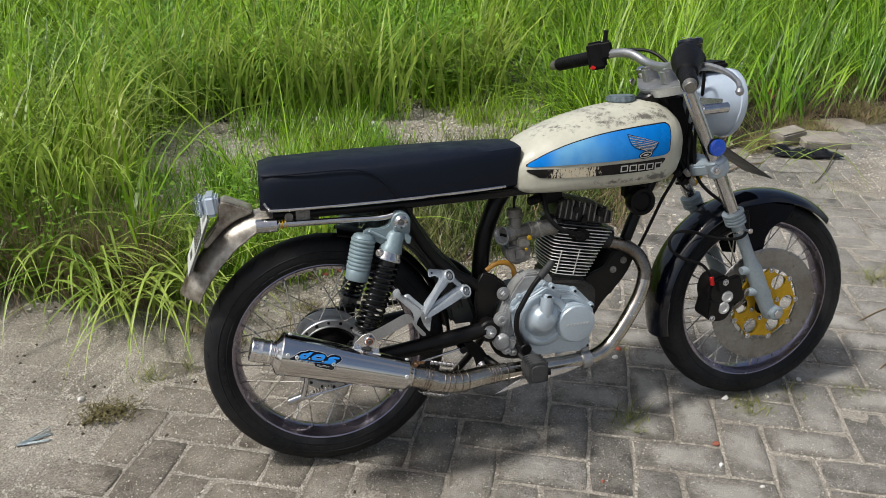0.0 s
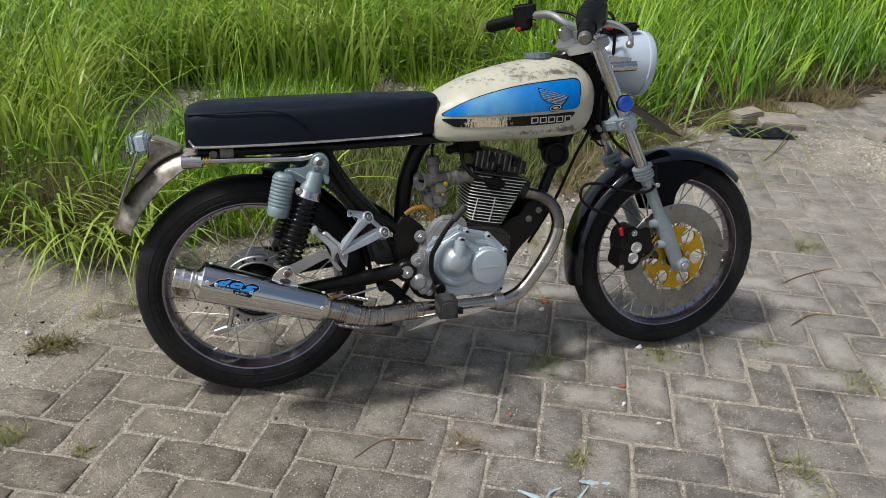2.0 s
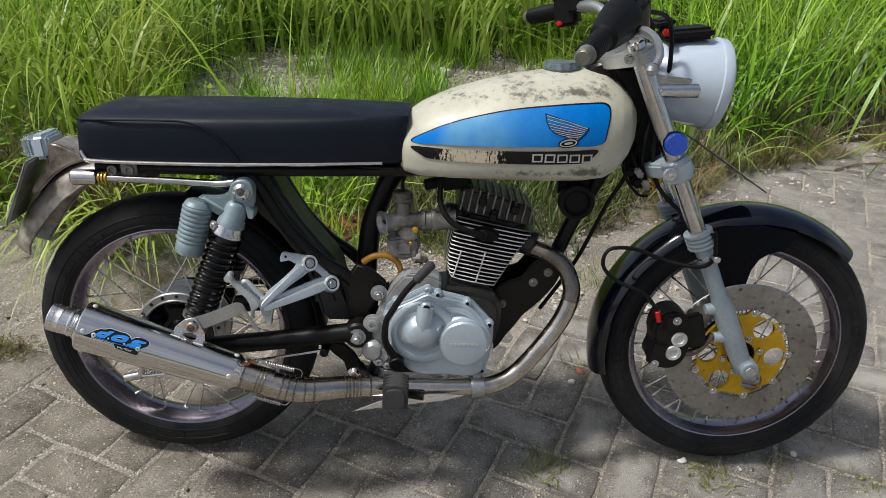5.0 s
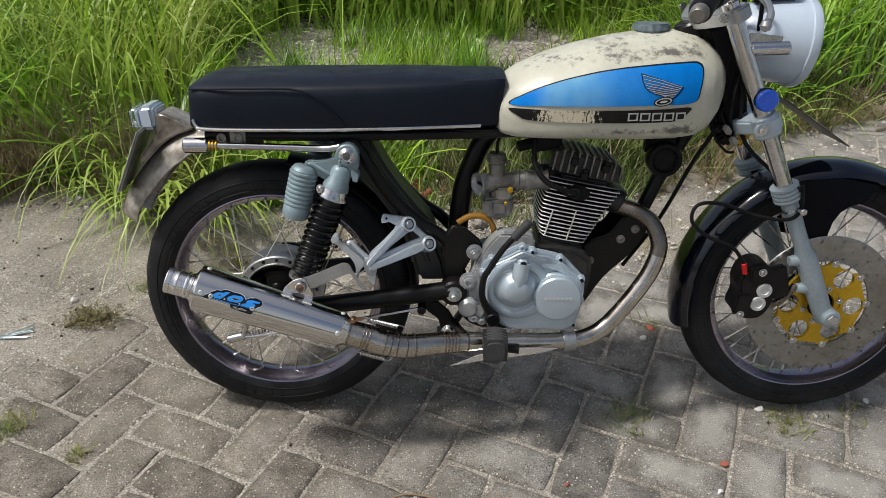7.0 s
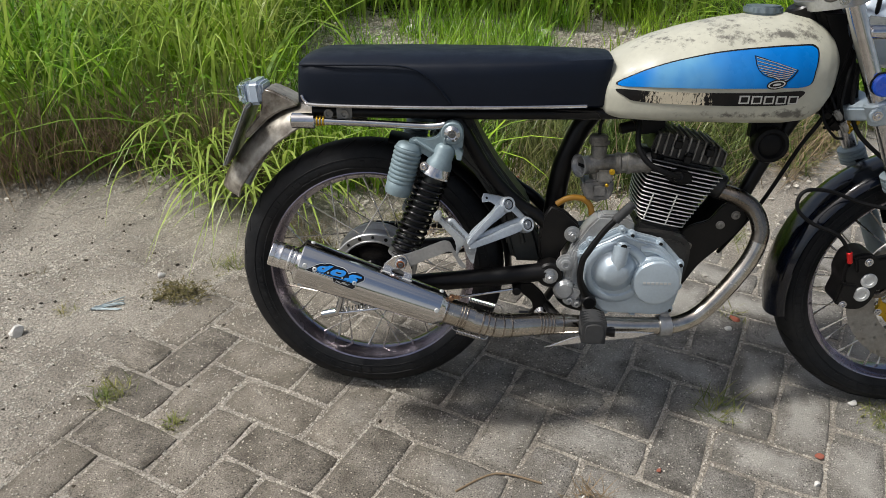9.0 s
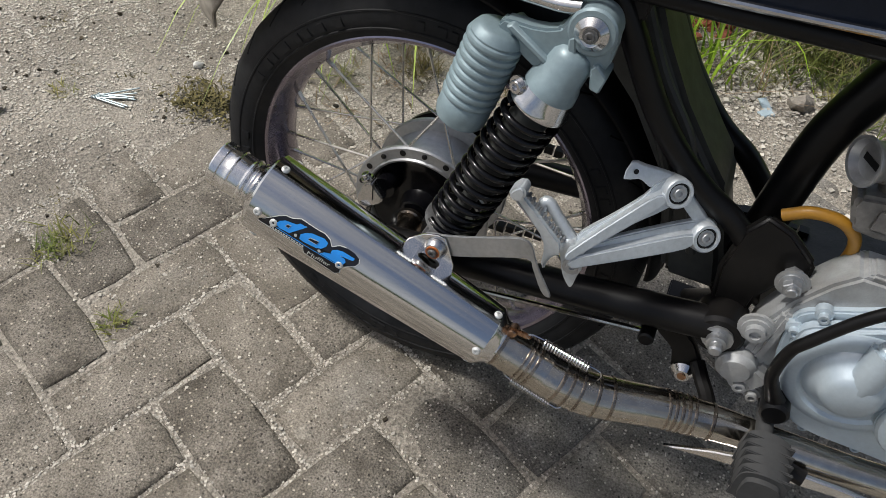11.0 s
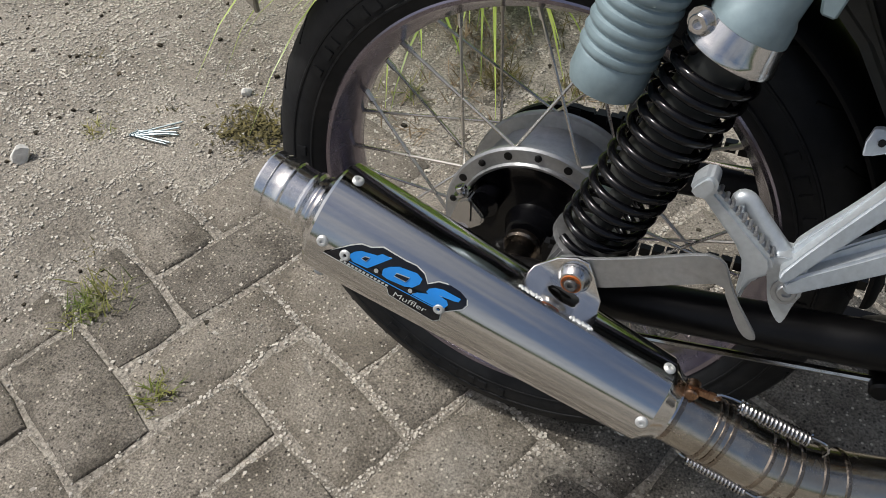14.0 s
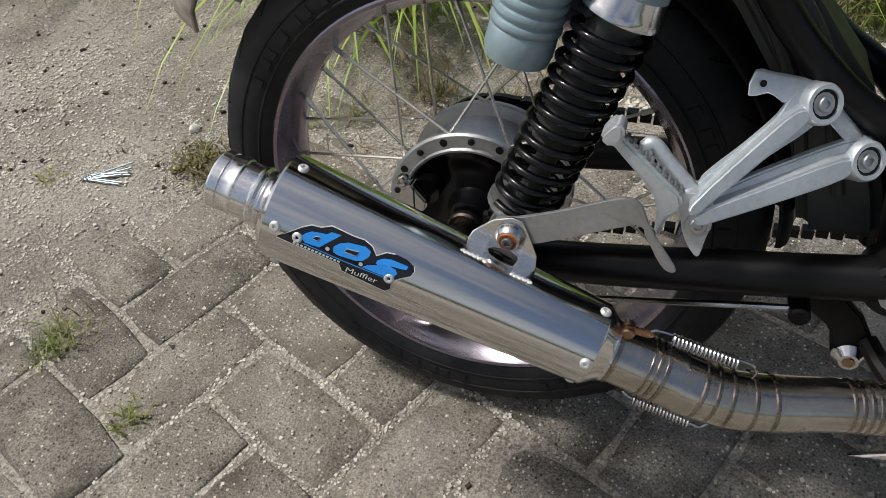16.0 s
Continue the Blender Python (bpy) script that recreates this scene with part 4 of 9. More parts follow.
blades("tall_weeds", np.stack([bx, by, ground_height(bx, by) + hz], -1), r.uniform(0, 6.28, len(who)), r.uniform(0.03, 0.07, len(who)), r.uniform(0.016, 0.034, len(who)),
       r.uniform(0.6, 1.4, len(who)), r.uniform(1.2, 2.0, len(who)), WEED, "dense dark green leafy weeds behind the clearing", "weeds", seg=3)


def tuft(x, y, n, height, spread, seed, mat, label, category="grass tuft", group="tufts in the paving joints"):
    """A little tuft of grass that grows out of a joint."""
    q = np.random.default_rng(seed)
    b = np.stack([x + q.normal(0, spread, n), y + q.normal(0, spread, n), np.full(n, -0.006)], -1)
    b[:, 2] = ground_height(b[:, 0], b[:, 1]) - 0.004
    ob = blades("grass_tuft", b, q.uniform(0, 6.28, n), height * q.uniform(0.4, 1.1, n), q.uniform(0.0014, 0.0032, n), q.uniform(0.2, 1.1, n), q.uniform(0.8, 1.9, n), mat,
                label, category, seg=4)
    return tagged(ob, group=group)


for k, (tx, ty, n, h, sp) in enumerate([(0.510, -0.303, 60, 0.070, 0.018), (0.766, -0.412, 150, 0.028, 0.018), (0.822, -0.035, 70, 0.080, 0.020),
                                        (1.172, -0.050, 150, 0.040, 0.026), (1.455, 0.06, 40, 0.05, 0.03), (1.505, -0.062, 110, 0.030, 0.022), (1.330, -0.020, 40, 0.050, 0.03),
                                        (2.08, 0.515, 120, 0.06, 0.035), (1.656, -0.296, 150, 0.045, 0.034), (1.262, -0.572, 80, 0.050, 0.028),
                                        (-0.545, -0.06, 150, 0.050, 0.019), (-0.37, -0.145, 70, 0.034, 0.011), (-0.79, 0.236, 30, 0.035, 0.012),
                                        (2.3, 1.2, 90, 0.05, 0.05), (0.78, 0.62, 90, 0.07, 0.05), (1.05, 0.75, 120, 0.08, 0.06), (0.95, 0.33, 30, 0.05, 0.02), (2.55, 1.35, 140, 0.04, 0.08), (2.85, 1.15, 160, 0.04, 0.10)]):
    tuft(tx, ty, n, h, sp, 100 + k, GRASS_DRY if k in (0, 4) else TUFT, "small green and straw-coloured grass tuft growing between pavers")


# ---------------------------------------------------------------- the motorcycle
# Built upright: x forward, -y the right-hand side, z up from the tyres' contact; then leant on its side stand.
LEAN_LEFT = 9.0
bike = new("motorcycle")
bike.matrix_basis = pose(0, 0.03, 0, -LEAN_LEFT, 0, 0)
tagged(bike, "custom motorcycle with cream-and-blue tank, leaning on its side stand", "motorcycle")

REAR, FRONT = (0.0525, 0.2895), (1.200, 0.282)


def tyre_profile(half, big, bead=0.217):
    side = [(half * 0.74, bead), (half * 0.93, bead + 0.010), (half, bead + 0.026), (half * 0.95, bead + 0.038), (half * 0.80, big - 0.013), (half * 0.52, big - 0.004), (half * 0.22, big - 0.0006)]
    left = [(-a, b) for a, b in side]
    inner = [(half * 0.5, bead + 0.012), (-half * 0.5, bead + 0.012)]
    return left + [(0, big)] + side[::-1] + inner


def wheel(name, at, tyre_half, big, hub_bm, hub_mat, flange, hub_label, hub_at=None):
    cx, cz = at
    hub_at = hub_at or at
    o = (cx, 0, cz)
    hub = part(name, hub_bm, hub_mat, bike, hub_label)
    tyre_bm = lathe(bmesh.new(), tyre_profile(tyre_half, big, 0.2185), o, (0, 1, 0), 120, True)
    part("tyre", tyre_bm, RUBBER, hub, "worn black rubber tyre")
    # tread grooves: short slanted bars sunk into the shoulder
    groove = bmesh.new()
    for k in range(30):
        a = 2 * math.pi * k / 30
        for sgn in (-1, 1):
            pts = []
            for f in range(5):
                t = f / 4
                y = sgn * tyre_half * (0.18 + 0.62 * t)
                r = float(np.interp(abs(y), [0, tyre_half * 0.22, tyre_half * 0.52, tyre_half * 0.80, tyre_half * 0.95], [big, big - 0.0006, big - 0.004, big - 0.013, big - 0.024])) - 0.0006
                b = a + 0.10 * t * t + (0.1 if sgn > 0 else 0)
                pts.append((cx + r * math.cos(b), y, cz + r * math.sin(b)))
            tube(groove, pts, 0.0016, 5, 2)
    tagged(part("tread_groove", groove, BLACK_PLASTIC, hub, "dark tread grooves"), kind="stuff")
    # raised rings and plain bars moulded on the sidewall
    raised = bmesh.new()
    for sgn in (-1, 1):
        for r, y in ((0.2330, tyre_half * 0.965), (0.2530, tyre_half * 0.970)):
            lathe(raised, [(sgn * y, r - 0.0016), (sgn * (y + 0.0010), r - 0.0008), (sgn * (y + 0.0010), r + 0.0008), (sgn * (y - 0.0004), r + 0.0016)], o, (0, 1, 0), 96, True)
        for k in range(72):
            if k % 12 > 7:
                continue
            a = 2 * math.pi * (k + 0.15 * (k % 3)) / 72 * 0.97
            m = pose(cx, 0, cz) @ Matrix.Rotation(-a, 4, "Y") @ pose(0.2430, sgn * tyre_half * 0.988, 0)
            bar_bm = box(bmesh.new(), (0, 0, 0), (0.0105, 0.0030, 0.0115 - 0.003 * (k % 2)), (0, 0, 0), 0.0006)
            bmesh.ops.transform(bar_bm, matrix=m, verts=bar_bm.verts[:])
            me = bpy.data.meshes.new("bar")
            bar_bm.to_mesh(me)
            bar_bm.free()
            raised.from_mesh(me)
            bpy.data.meshes.remove(me)
    tagged(part("sidewall_moulding", raised, RUBBER, hub, "raised rings and bars on the sidewall"), kind="stuff")
    w = 0.035 if tyre_half > 0.0425 else 0.030
    rim_prof = [(-w, 0.2225), (-w - 0.0012, 0.2195), (-w, 0.2160), (-w + 0.008, 0.2125), (-0.014, 0.2035), (0, 0.2020), (0.014, 0.2035), (w - 0.008, 0.2125), (w, 0.2160),
                (w + 0.0012, 0.2195), (w, 0.2225), (w - 0.004, 0.2225), (0.010, 0.2065), (-0.010, 0.2065), (-w + 0.004, 0.2225)]
    part("rim", lathe(bmesh.new(), rim_prof, o, (0, 1, 0), 120, True), RIM, hub, "smoked chrome rim with a violet sheen")
    for k in range(36):
        a = 2 * math.pi * (k + 0.5) / 36
        s = -1 if k % 2 else 1
        cross = (1 if (k // 2) % 2 else -1) * flange[2]
        b = a + cross
        p0 = Vector((hub_at[0] + flange[0] * math.cos(b), s * flange[1], hub_at[1] + flange[0] * math.sin(b)))
        p1 = Vector((cx + 0.2045 * math.cos(a), s * 0.006, cz + 0.2045 * math.sin(a)))
        bm = tube(bmesh.new(), [p0, p1], 0.0016, 6, 1)
        tube(bm, [p1 + (p0 - p1).normalized() * 0.014, p1], 0.0027, 6, 1)
        part("spoke", bm, SPOKE, hub)
    return hub


# rear wheel: a wide alloy drum with a black brake panel on the right
o = (REAR[0] + 0.0045, 0, REAR[1] - 0.003)
bm = lathe(bmesh.new(), [(-0.0150, 0.0699), (-0.0395, 0.0704), (-0.0415, 0.0712), (-0.0420, 0.0735), (-0.0390, 0.0748), (-0.0385, 0.0872), (-0.0365, 0.0894), (-0.0325, 0.0894), (-0.0305, 0.0872), (-0.0295, 0.0761), (-0.0120, 0.0743), (0.0160, 0.0735), (0.0260, 0.0761), (0.0280, 0.0876), (0.0305, 0.0894), (0.0345, 0.0894), (0.0360, 0.0867), (0.0370, 0.0708), (0.0420, 0.0620), (0.0420, 0.0177)], o, (0, 1, 0), 72)
rear_wheel = wheel("rear_wheel", REAR, 0.0445, 0.285, bm, ALLOY, (0.0810, 0.0370, 0.62), "alloy drum hub laced with steel spokes", (o[0], o[2]))
bm = bmesh.new()
for k in range(18):
    a = 2 * math.pi * (k + 0.5) / 18
    c = Vector((o[0] + 0.0815 * math.cos(a), -0.0388, o[2] + 0.0815 * math.sin(a)))
    if k % 2:
        lathe(bm, [(0, 0.0040), (0.0006, 0.0040), (0.0006, 0)], c, (0, -1, 0), 12)
    else:
        lathe(bm, [(0, 0.0036), (0.0018, 0.0030), (0.0026, 0.0014), (0.0027, 0)], c, (0, -1, 0), 12)
parts_of("spoke_hole", bm, BLACK_METAL, rear_wheel)
bm = lathe(bmesh.new(), [(-0.014, 0.0695), (-0.034, 0.0695), (-0.0355, 0.0675), (-0.0335, 0.0640), (-0.0330, 0.0450), (-0.0345, 0.0280), (-0.0420, 0.0240), (-0.0520, 0.0220), (-0.0535, 0.0190), (-0.0535, 0.0)], o, (0, 1, 0), 64)
tube(bm, [(o[0] - 0.044, -0.030, o[2] + 0.026), (o[0] - 0.044, -0.052, o[2] + 0.026)], 0.014, 18, 1)
part("brake_panel", bm, BLACK_SPRING, rear_wheel, "black brake panel in the drum")
bm = cyl(bmesh.new(), (o[0], -0.060, o[2]), (o[0], -0.098, o[2]), 0.0125, 24, 0.002)
lathe(bm, [(0, 0.0180), (0.005, 0.0180), (0.007, 0.0160), (0.007, 0.0120)], (o[0], -0.0605, o[2]), (0, -1, 0), 28)
part("axle_spacer", bm, BURNT, rear_wheel, "brownish steel axle spacer")
bm = cyl(bmesh.new(), (o[0] - 0.048, -0.060, o[2] + 0.030), (o[0] - 0.048, -0.0755, o[2] + 0.030), 0.0060, 18, 0.002)
prism(bm, [(o[0] - 0.060, o[2] + 0.042), (o[0] - 0.050, o[2] + 0.048), (o[0] - 0.034, o[2] + 0.030), (o[0] - 0.036, o[2] + 0.022), (o[0] - 0.052, o[2] + 0.010), (o[0] - 0.066, o[2] + 0.008), (o[0] - 0.069, o[2] + 0.016)], -0.076, -0.060, 0.002, 2)
bolt(bm, (o[0] - 0.058, -0.068, o[2] + 0.046), (-0.45, 0, 0.9), 0.0055, 0.008)
brake_cam = part("brake_cam", bm, CHROME, rear_wheel, "chromed brake cam clamp")
part("clamp_slit", box(bmesh.new(), (o[0] - 0.047, -0.0755, o[2] + 0.034), (0.0016, 0.0020, 0.022), bevel=0.0003), BLACK_METAL, brake_cam)
bm = tube(bmesh.new(), [(o[0] - 0.056, -0.073, o[2] + 0.014), (o[0] - 0.064, -0.076, o[2] - 0.04), (o[0] - 0.075, -0.075, o[2] - 0.078)], 0.006, 10, 4, radii=[0.008, 0.006, 0.007])
cyl(bm, (o[0] - 0.110, -0.072, o[2] - 0.088), (o[0] - 0.072, -0.072, o[2] - 0.078), 0.009, 14, 0.002)
part("brake_arm", bm, CHROME, rear_wheel)
bm = tube(bmesh.new(), [(o[0] - 0.11, -0.072, o[2] - 0.086), (0.06, -0.085, 0.222), (0.36, -0.100, 0.288)], 0.0032, 8, 3)
part("brake_rod", bm, CHROME, bike)
bm = coil(bmesh.new(), (o[0] - 0.070, -0.072, o[2] - 0.077), (o[0] - 0.008, -0.078, o[2] - 0.062), 0.0065, 0.0012, 9, 12, 5)
part("brake_return_spring", bm, CHROME, bike)
bm = lathe(bmesh.new(), [(0.060, 0.03), (0.060, 0.082), (0.067, 0.082), (0.067, 0.03)], o, (0, 1, 0), 42, True)
part("sprocket", bm, BLACK_METAL, rear_wheel)
bm = bmesh.new()
for z0, z1 in ((0.362, 0.362), (0.200, 0.272)):
    for k in range(34):
        t = k / 33
        box(bm, (0.047 + 0.44 * t, 0.064, z0 + (z1 - z0) * t), (0.011, 0.012 if k % 2 else 0.008, 0.010), (0, 0, 0))
tagged(part("chain", bm, BLACK_METAL, bike, "dark drive chain"), kind="stuff")

# front wheel: small hub, drilled disc on a gold carrier
fx, fz = FRONT
bm = lathe(bmesh.new(), [(-0.052, 0.014), (-0.052, 0.036), (-0.044, 0.040), (-0.036, 0.028), (0.036, 0.028), (0.044, 0.040), (0.052, 0.036), (0.052, 0.014)], (fx, 0, fz), (0, 1, 0), 32)
front_wheel = wheel("front_wheel", FRONT, 0.042, 0.279, bm, BLACK_METAL, (0.038, 0.044, 0.75), "black hub laced with steel spokes")


def drilled_ring(bm, centre, y0, y1, r0, r1, sectors):
    """A flat ring with three staggered rings of drilled holes."""
    cx, cz = centre
    nr, rows = 3, []
    rad = [r0 + (r1 - r0) * k / nr for k in range(nr + 1)]
    d = 2 * math.pi / sectors

    def at(r, a, y):
        return bm.verts.new((cx + r * math.cos(a), y, cz + r * math.sin(a)))
    for y in (y0, y1):
        for i in range(nr):
            for k in range(sectors):
                a0 = k * d
                rm, am = 0.5 * (rad[i] + rad[i + 1]), a0 + d / 2
                frame_pts = [(rad[i], a0), (rad[i], am), (rad[i], a0 + d), (rm, a0 + d), (rad[i + 1], a0 + d), (rad[i + 1], am), (rad[i + 1], a0), (rm, a0)]
                if (k + i) % 3:
                    bm.faces.new([at(r, a, y) for r, a in frame_pts])
                    continue
                h = 0.0034
                outer = [at(r, a, y) for r, a in frame_pts]
                inner = [at(rm + h * math.cos(t), am + h * math.sin(t) / rm, y) for t in (math.pi * (1.25 + 0.25 * q) for q in range(8))]
                for q in range(8):
                    bm.faces.new((outer[q], outer[(q + 1) % 8], inner[(q + 1) % 8], inner[q]))
    for r in (r0, r1):
        for k in range(sectors):
            a = k * d
            bm.faces.new((at(r, a, y0), at(r, a + d, y0), at(r, a + d, y1), at(r, a, y1)))
    bmesh.ops.remove_doubles(bm, verts=bm.verts[:], dist=1e-5)
    return bm


part("brake_disc", drilled_ring(bmesh.new(), FRONT, -0.066, -0.0615, 0.098, 0.153, 60), DISC, front_wheel, "drilled steel brake disc")
bm = lathe(bmesh.new(), [(-0.0675, 0.028), (-0.0675, 0.044), (-0.059, 0.044), (-0.059, 0.028)], (fx, 0, fz), (0, 1, 0), 48, True)
part("disc_carrier", bm, YELLOW, front_wheel, "gold anodised disc carrier")


def carrier_edge(a):
    """The carrier's scalloped rim: nine lobes, one for each rivet."""
    return 0.0880 + 0.0120 * max(0.0, math.cos(9 * (a - radians(2)))) ** 1.5


arms = bmesh.new()
for k in range(6):
    a0, a1 = radians(27 + 60 * k), radians(87 + 60 * k)
    mid = Vector((0.0680 * math.cos((a0 + a1) / 2), 0.0680 * math.sin((a0 + a1) / 2)))
    line = [(0.040, a0 + (a1 - a0) * i / 8) for i in range(8)] + [(0.040 + (carrier_edge(a1) - 0.040) * i / 5, a1) for i in range(5)]
    line += [(carrier_edge(a1 + (a0 - a1) * i / 18), a1 + (a0 - a1) * i / 18) for i in range(18)] + [(carrier_edge(a0) + (0.040 - carrier_edge(a0)) * i / 5, a0) for i in range(5)]
    line = [Vector((r * math.cos(a), r * math.sin(a))) for r, a in line]
    hole = [mid + 0.0215 * (p - mid).normalized() for p in line]
    rings = [[arms.verts.new((fx + p.x, y, fz + p.y)) for p in pts] for y, pts in ((-0.0695, line), (-0.0695, hole), (-0.0605, hole), (-0.0605, line))]
    for u, w in zip(rings, rings[1:] + rings[:1]):
        for i in range(len(line)):
            j = (i + 1) % len(line)
            arms.faces.new((u[i], u[j], w[j], w[i]))
parts_of("carrier_arm", arms, YELLOW, front_wheel)
bm = bmesh.new()
for k in range(9):
    a = radians(2 + 40 * k)
    bolt(bm, (fx + 0.0945 * math.cos(a), -0.0690, fz + 0.0945 * math.sin(a)), (0, -1, 0), 0.0052, 0.003)
for k in range(6):
    a = radians(14 + 60 * k)
    bolt(bm, (fx + 0.038 * math.cos(a), -0.0690, fz + 0.038 * math.sin(a)), (0, -1, 0), 0.0045, 0.004)
parts_of("carrier_bolt", bm, CHROME, front_wheel)


# ---- fork, clamps
def fork_x(z):
    return 0.920 + (0.870 - z) * 0.457


def fork_leg(side):
    y = side * 0.097
    bm = cyl(bmesh.new(), (fork_x(0.893), y, 0.893), (fork_x(0.50), y, 0.50), 0.0165, 24, 0.003)
    leg = part("fork_leg", bm, CHROME, bike, "chrome fork tube")
    ax = Vector((fork_x(0.27) - fork_x(0.56), 0, 0.27 - 0.56)).normalized()
    top = Vector((fork_x(0.555), y, 0.555))
    # ribbed dust boot
    prof = [(0, 0.019)]
    for k in range(4):
        prof += [(0.002 + k * 0.0085, 0.0270), (0.0065 + k * 0.0085, 0.0270), (0.0085 + k * 0.0085, 0.0235)]
    prof += [(0.038, 0.019)]
    part("dust_boot", lathe(bmesh.new(), prof, top, ax, 28), SLIDER, leg, "ribbed grey dust boot")
    prof = [(0.034, 0.0168), (0.140, 0.0150), (0.160, 0.0190), (0.170, 0.0212), (0.255, 0.0208), (0.292, 0.0195), (0.320, 0.0185), (0.326, 0.014)]
    bm = lathe(bmesh.new(), prof, top, ax, 28)
    cyl(bm, (fx - 0.002, y - side * 0.012, fz - 0.006), (fx - 0.002, y + side * 0.030, fz - 0.006), 0.019, 20, 0.004)
    if side < 0:
        for z, dx in ((0.398, -0.034), (0.338, -0.036)):
            x = fork_x(z)
            tube(bm, [(x, y, z), (x + dx, y, z - 0.004)], 0.012, 12, 1, radii=[0.016, 0.010])
    part("fork_slider", bm, SLIDER, leg, "blue-grey painted fork slider")
    bm = cyl(bmesh.new(), (fx - 0.002, y + side * 0.028, fz - 0.006), (fx - 0.002, y + side * 0.034, fz - 0.006), 0.0115, 6, 0.001)
    part("axle_nut", bm, CHROME, leg)
    return leg


right_leg = fork_leg(-1)
fork_leg(1)
bm = lathe(bmesh.new(), [(0, 0.008), (0, 0.0185), (0.004, 0.0205), (0.010, 0.0205), (0.0135, 0.0175), (0.0145, 0.0)], (0.996, -0.114, 0.722), (-0.05, -1, -0.05), 32)
part("reflector", bm, REFLECTOR, right_leg, "round deep-blue reflector")
bm = bmesh.new()
cyl(bm, (0.996, -0.108, 0.722), (0.996, -0.118, 0.722), 0.0212, 28, 0.002)
part("reflector_rim", bm, BLACK_PLASTIC, right_leg)
tilt = 24.5
bm = bmesh.new()
out = round_outline([(-0.045, -0.05), (-0.058, 0), (-0.045, 0.05), (-0.02, 0.10), (0.0, 0.128), (0.026, 0.118), (0.032, 0.09), (0.02, 0.04), (0.018, 0), (0.02, -0.04), (0.032, -0.09), (0.026, -0.118), (0.0, -0.128), (-0.02, -0.10)], 4)
prism(bm, out, -0.012, 0.012, 0.003, m=pose(0.918, 0, 0.868, 0, -tilt, 0) @ pose(0, 0, 0, 90, 0, 0))
for s in (-1, 1):
    box(bm, (0.902, s * 0.045, 0.888), (0.036, 0.028, 0.040), (0, -tilt + 10, 0), 0.006)
top_clamp = part("top_clamp", bm, ALLOY, bike, "silver cast top fork clamp")
bm = bmesh.new()
for s in (-1, 1):
    bolt(bm, (fork_x(0.868) - 0.024, s * 0.124, 0.866), (-0.6, s * 1.0, 0), 0.006, 0.008)
    cyl(bm, (fork_x(0.89), s * 0.097, 0.890), (fork_x(0.903), s * 0.097, 0.903), 0.015, 6, 0.002)
parts_of("fork_cap", bm, CHROME, top_clamp)
bm = bmesh.new()
prism(bm, out, -0.014, 0.014, 0.004, m=pose(1.006, 0, 0.672, 0, -tilt, 0) @ pose(0, 0, 0, 90, 0, 0))
for s in (-1, 1):
    cyl(bm, (fork_x(0.69), s * 0.097, 0.69), (fork_x(0.652), s * 0.097, 0.652), 0.0255, 24, 0.003)
    cyl(bm, (fork_x(0.672) - 0.020, s * 0.123, 0.668), (fork_x(0.672) - 0.020, s * 0.131, 0.668), 0.013, 20, 0.002)
lower_clamp = part("lower_clamp", bm, PAINT_ALLOY, bike, "silver painted lower fork clamp")
bm = bmesh.new()
for s in (-1, 1):
    bolt(bm, (fork_x(0.672) - 0.020, s * 0.131, 0.668), (0, s, 0), 0.006, 0.006)
parts_of("clamp_bolt", bm, CHROME, lower_clamp)

# front mudguard
def mudguard(centre, radius, a0, a1, half, drop, n=40, thick=0.003, flare=None):
    """A curved guard: an arc round the wheel with a crowned, turned-down section."""
    cx, cz = centre
    sec = []
    for k in range(13):
        t = -1 + 2 * k / 12
        sec.append((half * math.sin(t * 1.45) / math.sin(1.45), -drop * (1 - math.cos(t * 1.45)) / (1 - math.cos(1.45))))
    bm = bmesh.new()
    grids = []
    for off in (0.0, -thick):
        rows = []
        for i in range(n + 1):
            f = i / n
            a = radians(a0 + (a1 - a0) * f)
            narrow = min(1.0, 0.80 + 1.6 * min(f, 1 - f)) if min(f, 1 - f) < 0.125 else 1.0
            rr = radius + (flare(f) if flare else 0)
            rows.append([bm.verts.new((cx + (rr + dr + off) * math.cos(a), y * narrow * (1 + off * 8), cz + (rr + dr + off) * math.sin(a))) for y, dr in sec])
        grids.append(rows)
    for rows in grids:
        for a, b in zip(rows, rows[1:]):
            for k in range(12):
                bm.faces.new((a[k], a[k + 1], b[k + 1], b[k]))
    up, lo = grids
    for i in range(n):
        for k in (0, 12):
            bm.faces.new((up[i][k], up[i + 1][k], lo[i + 1][k], lo[i][k]))
    for i in (0, n):
        for k in range(12):
            bm.faces.new((up[i][k], up[i][k + 1], lo[i][k + 1], lo[i][k]))
    return bm


front_guard = part("front_mudguard", mudguard(FRONT, 0.300, 194, 46, 0.056, 0.026), BLACK_GLOSS, bike, "gloss black front mudguard")
bm = bmesh.new()
for s in (-1, 1):
    prism(bm, [(1.060, 0.535), (1.127, 0.552), (1.199, 0.556), (1.276, 0.540), (1.252, 0.506), (1.225, 0.4975), (1.207, 0.4850), (1.195, 0.4640), (1.1895, 0.4360), (1.189, 0.391), (1.148, 0.398), (1.118, 0.470)], s * 0.058 - 0.002, s * 0.058 + 0.002, 0.001)
parts_of("mudguard_stay", bm, STAY_BLACK, front_guard)

# front brake caliper, hose
def shrink(bm):
    """Draws the caliper's pieces in towards its middle."""
    mid = Vector((1.044, -0.085, 0.338))
    for v in bm.verts:
        v.co = mid + (v.co - mid) * 0.95 + Vector((0.002, 0, -0.006))


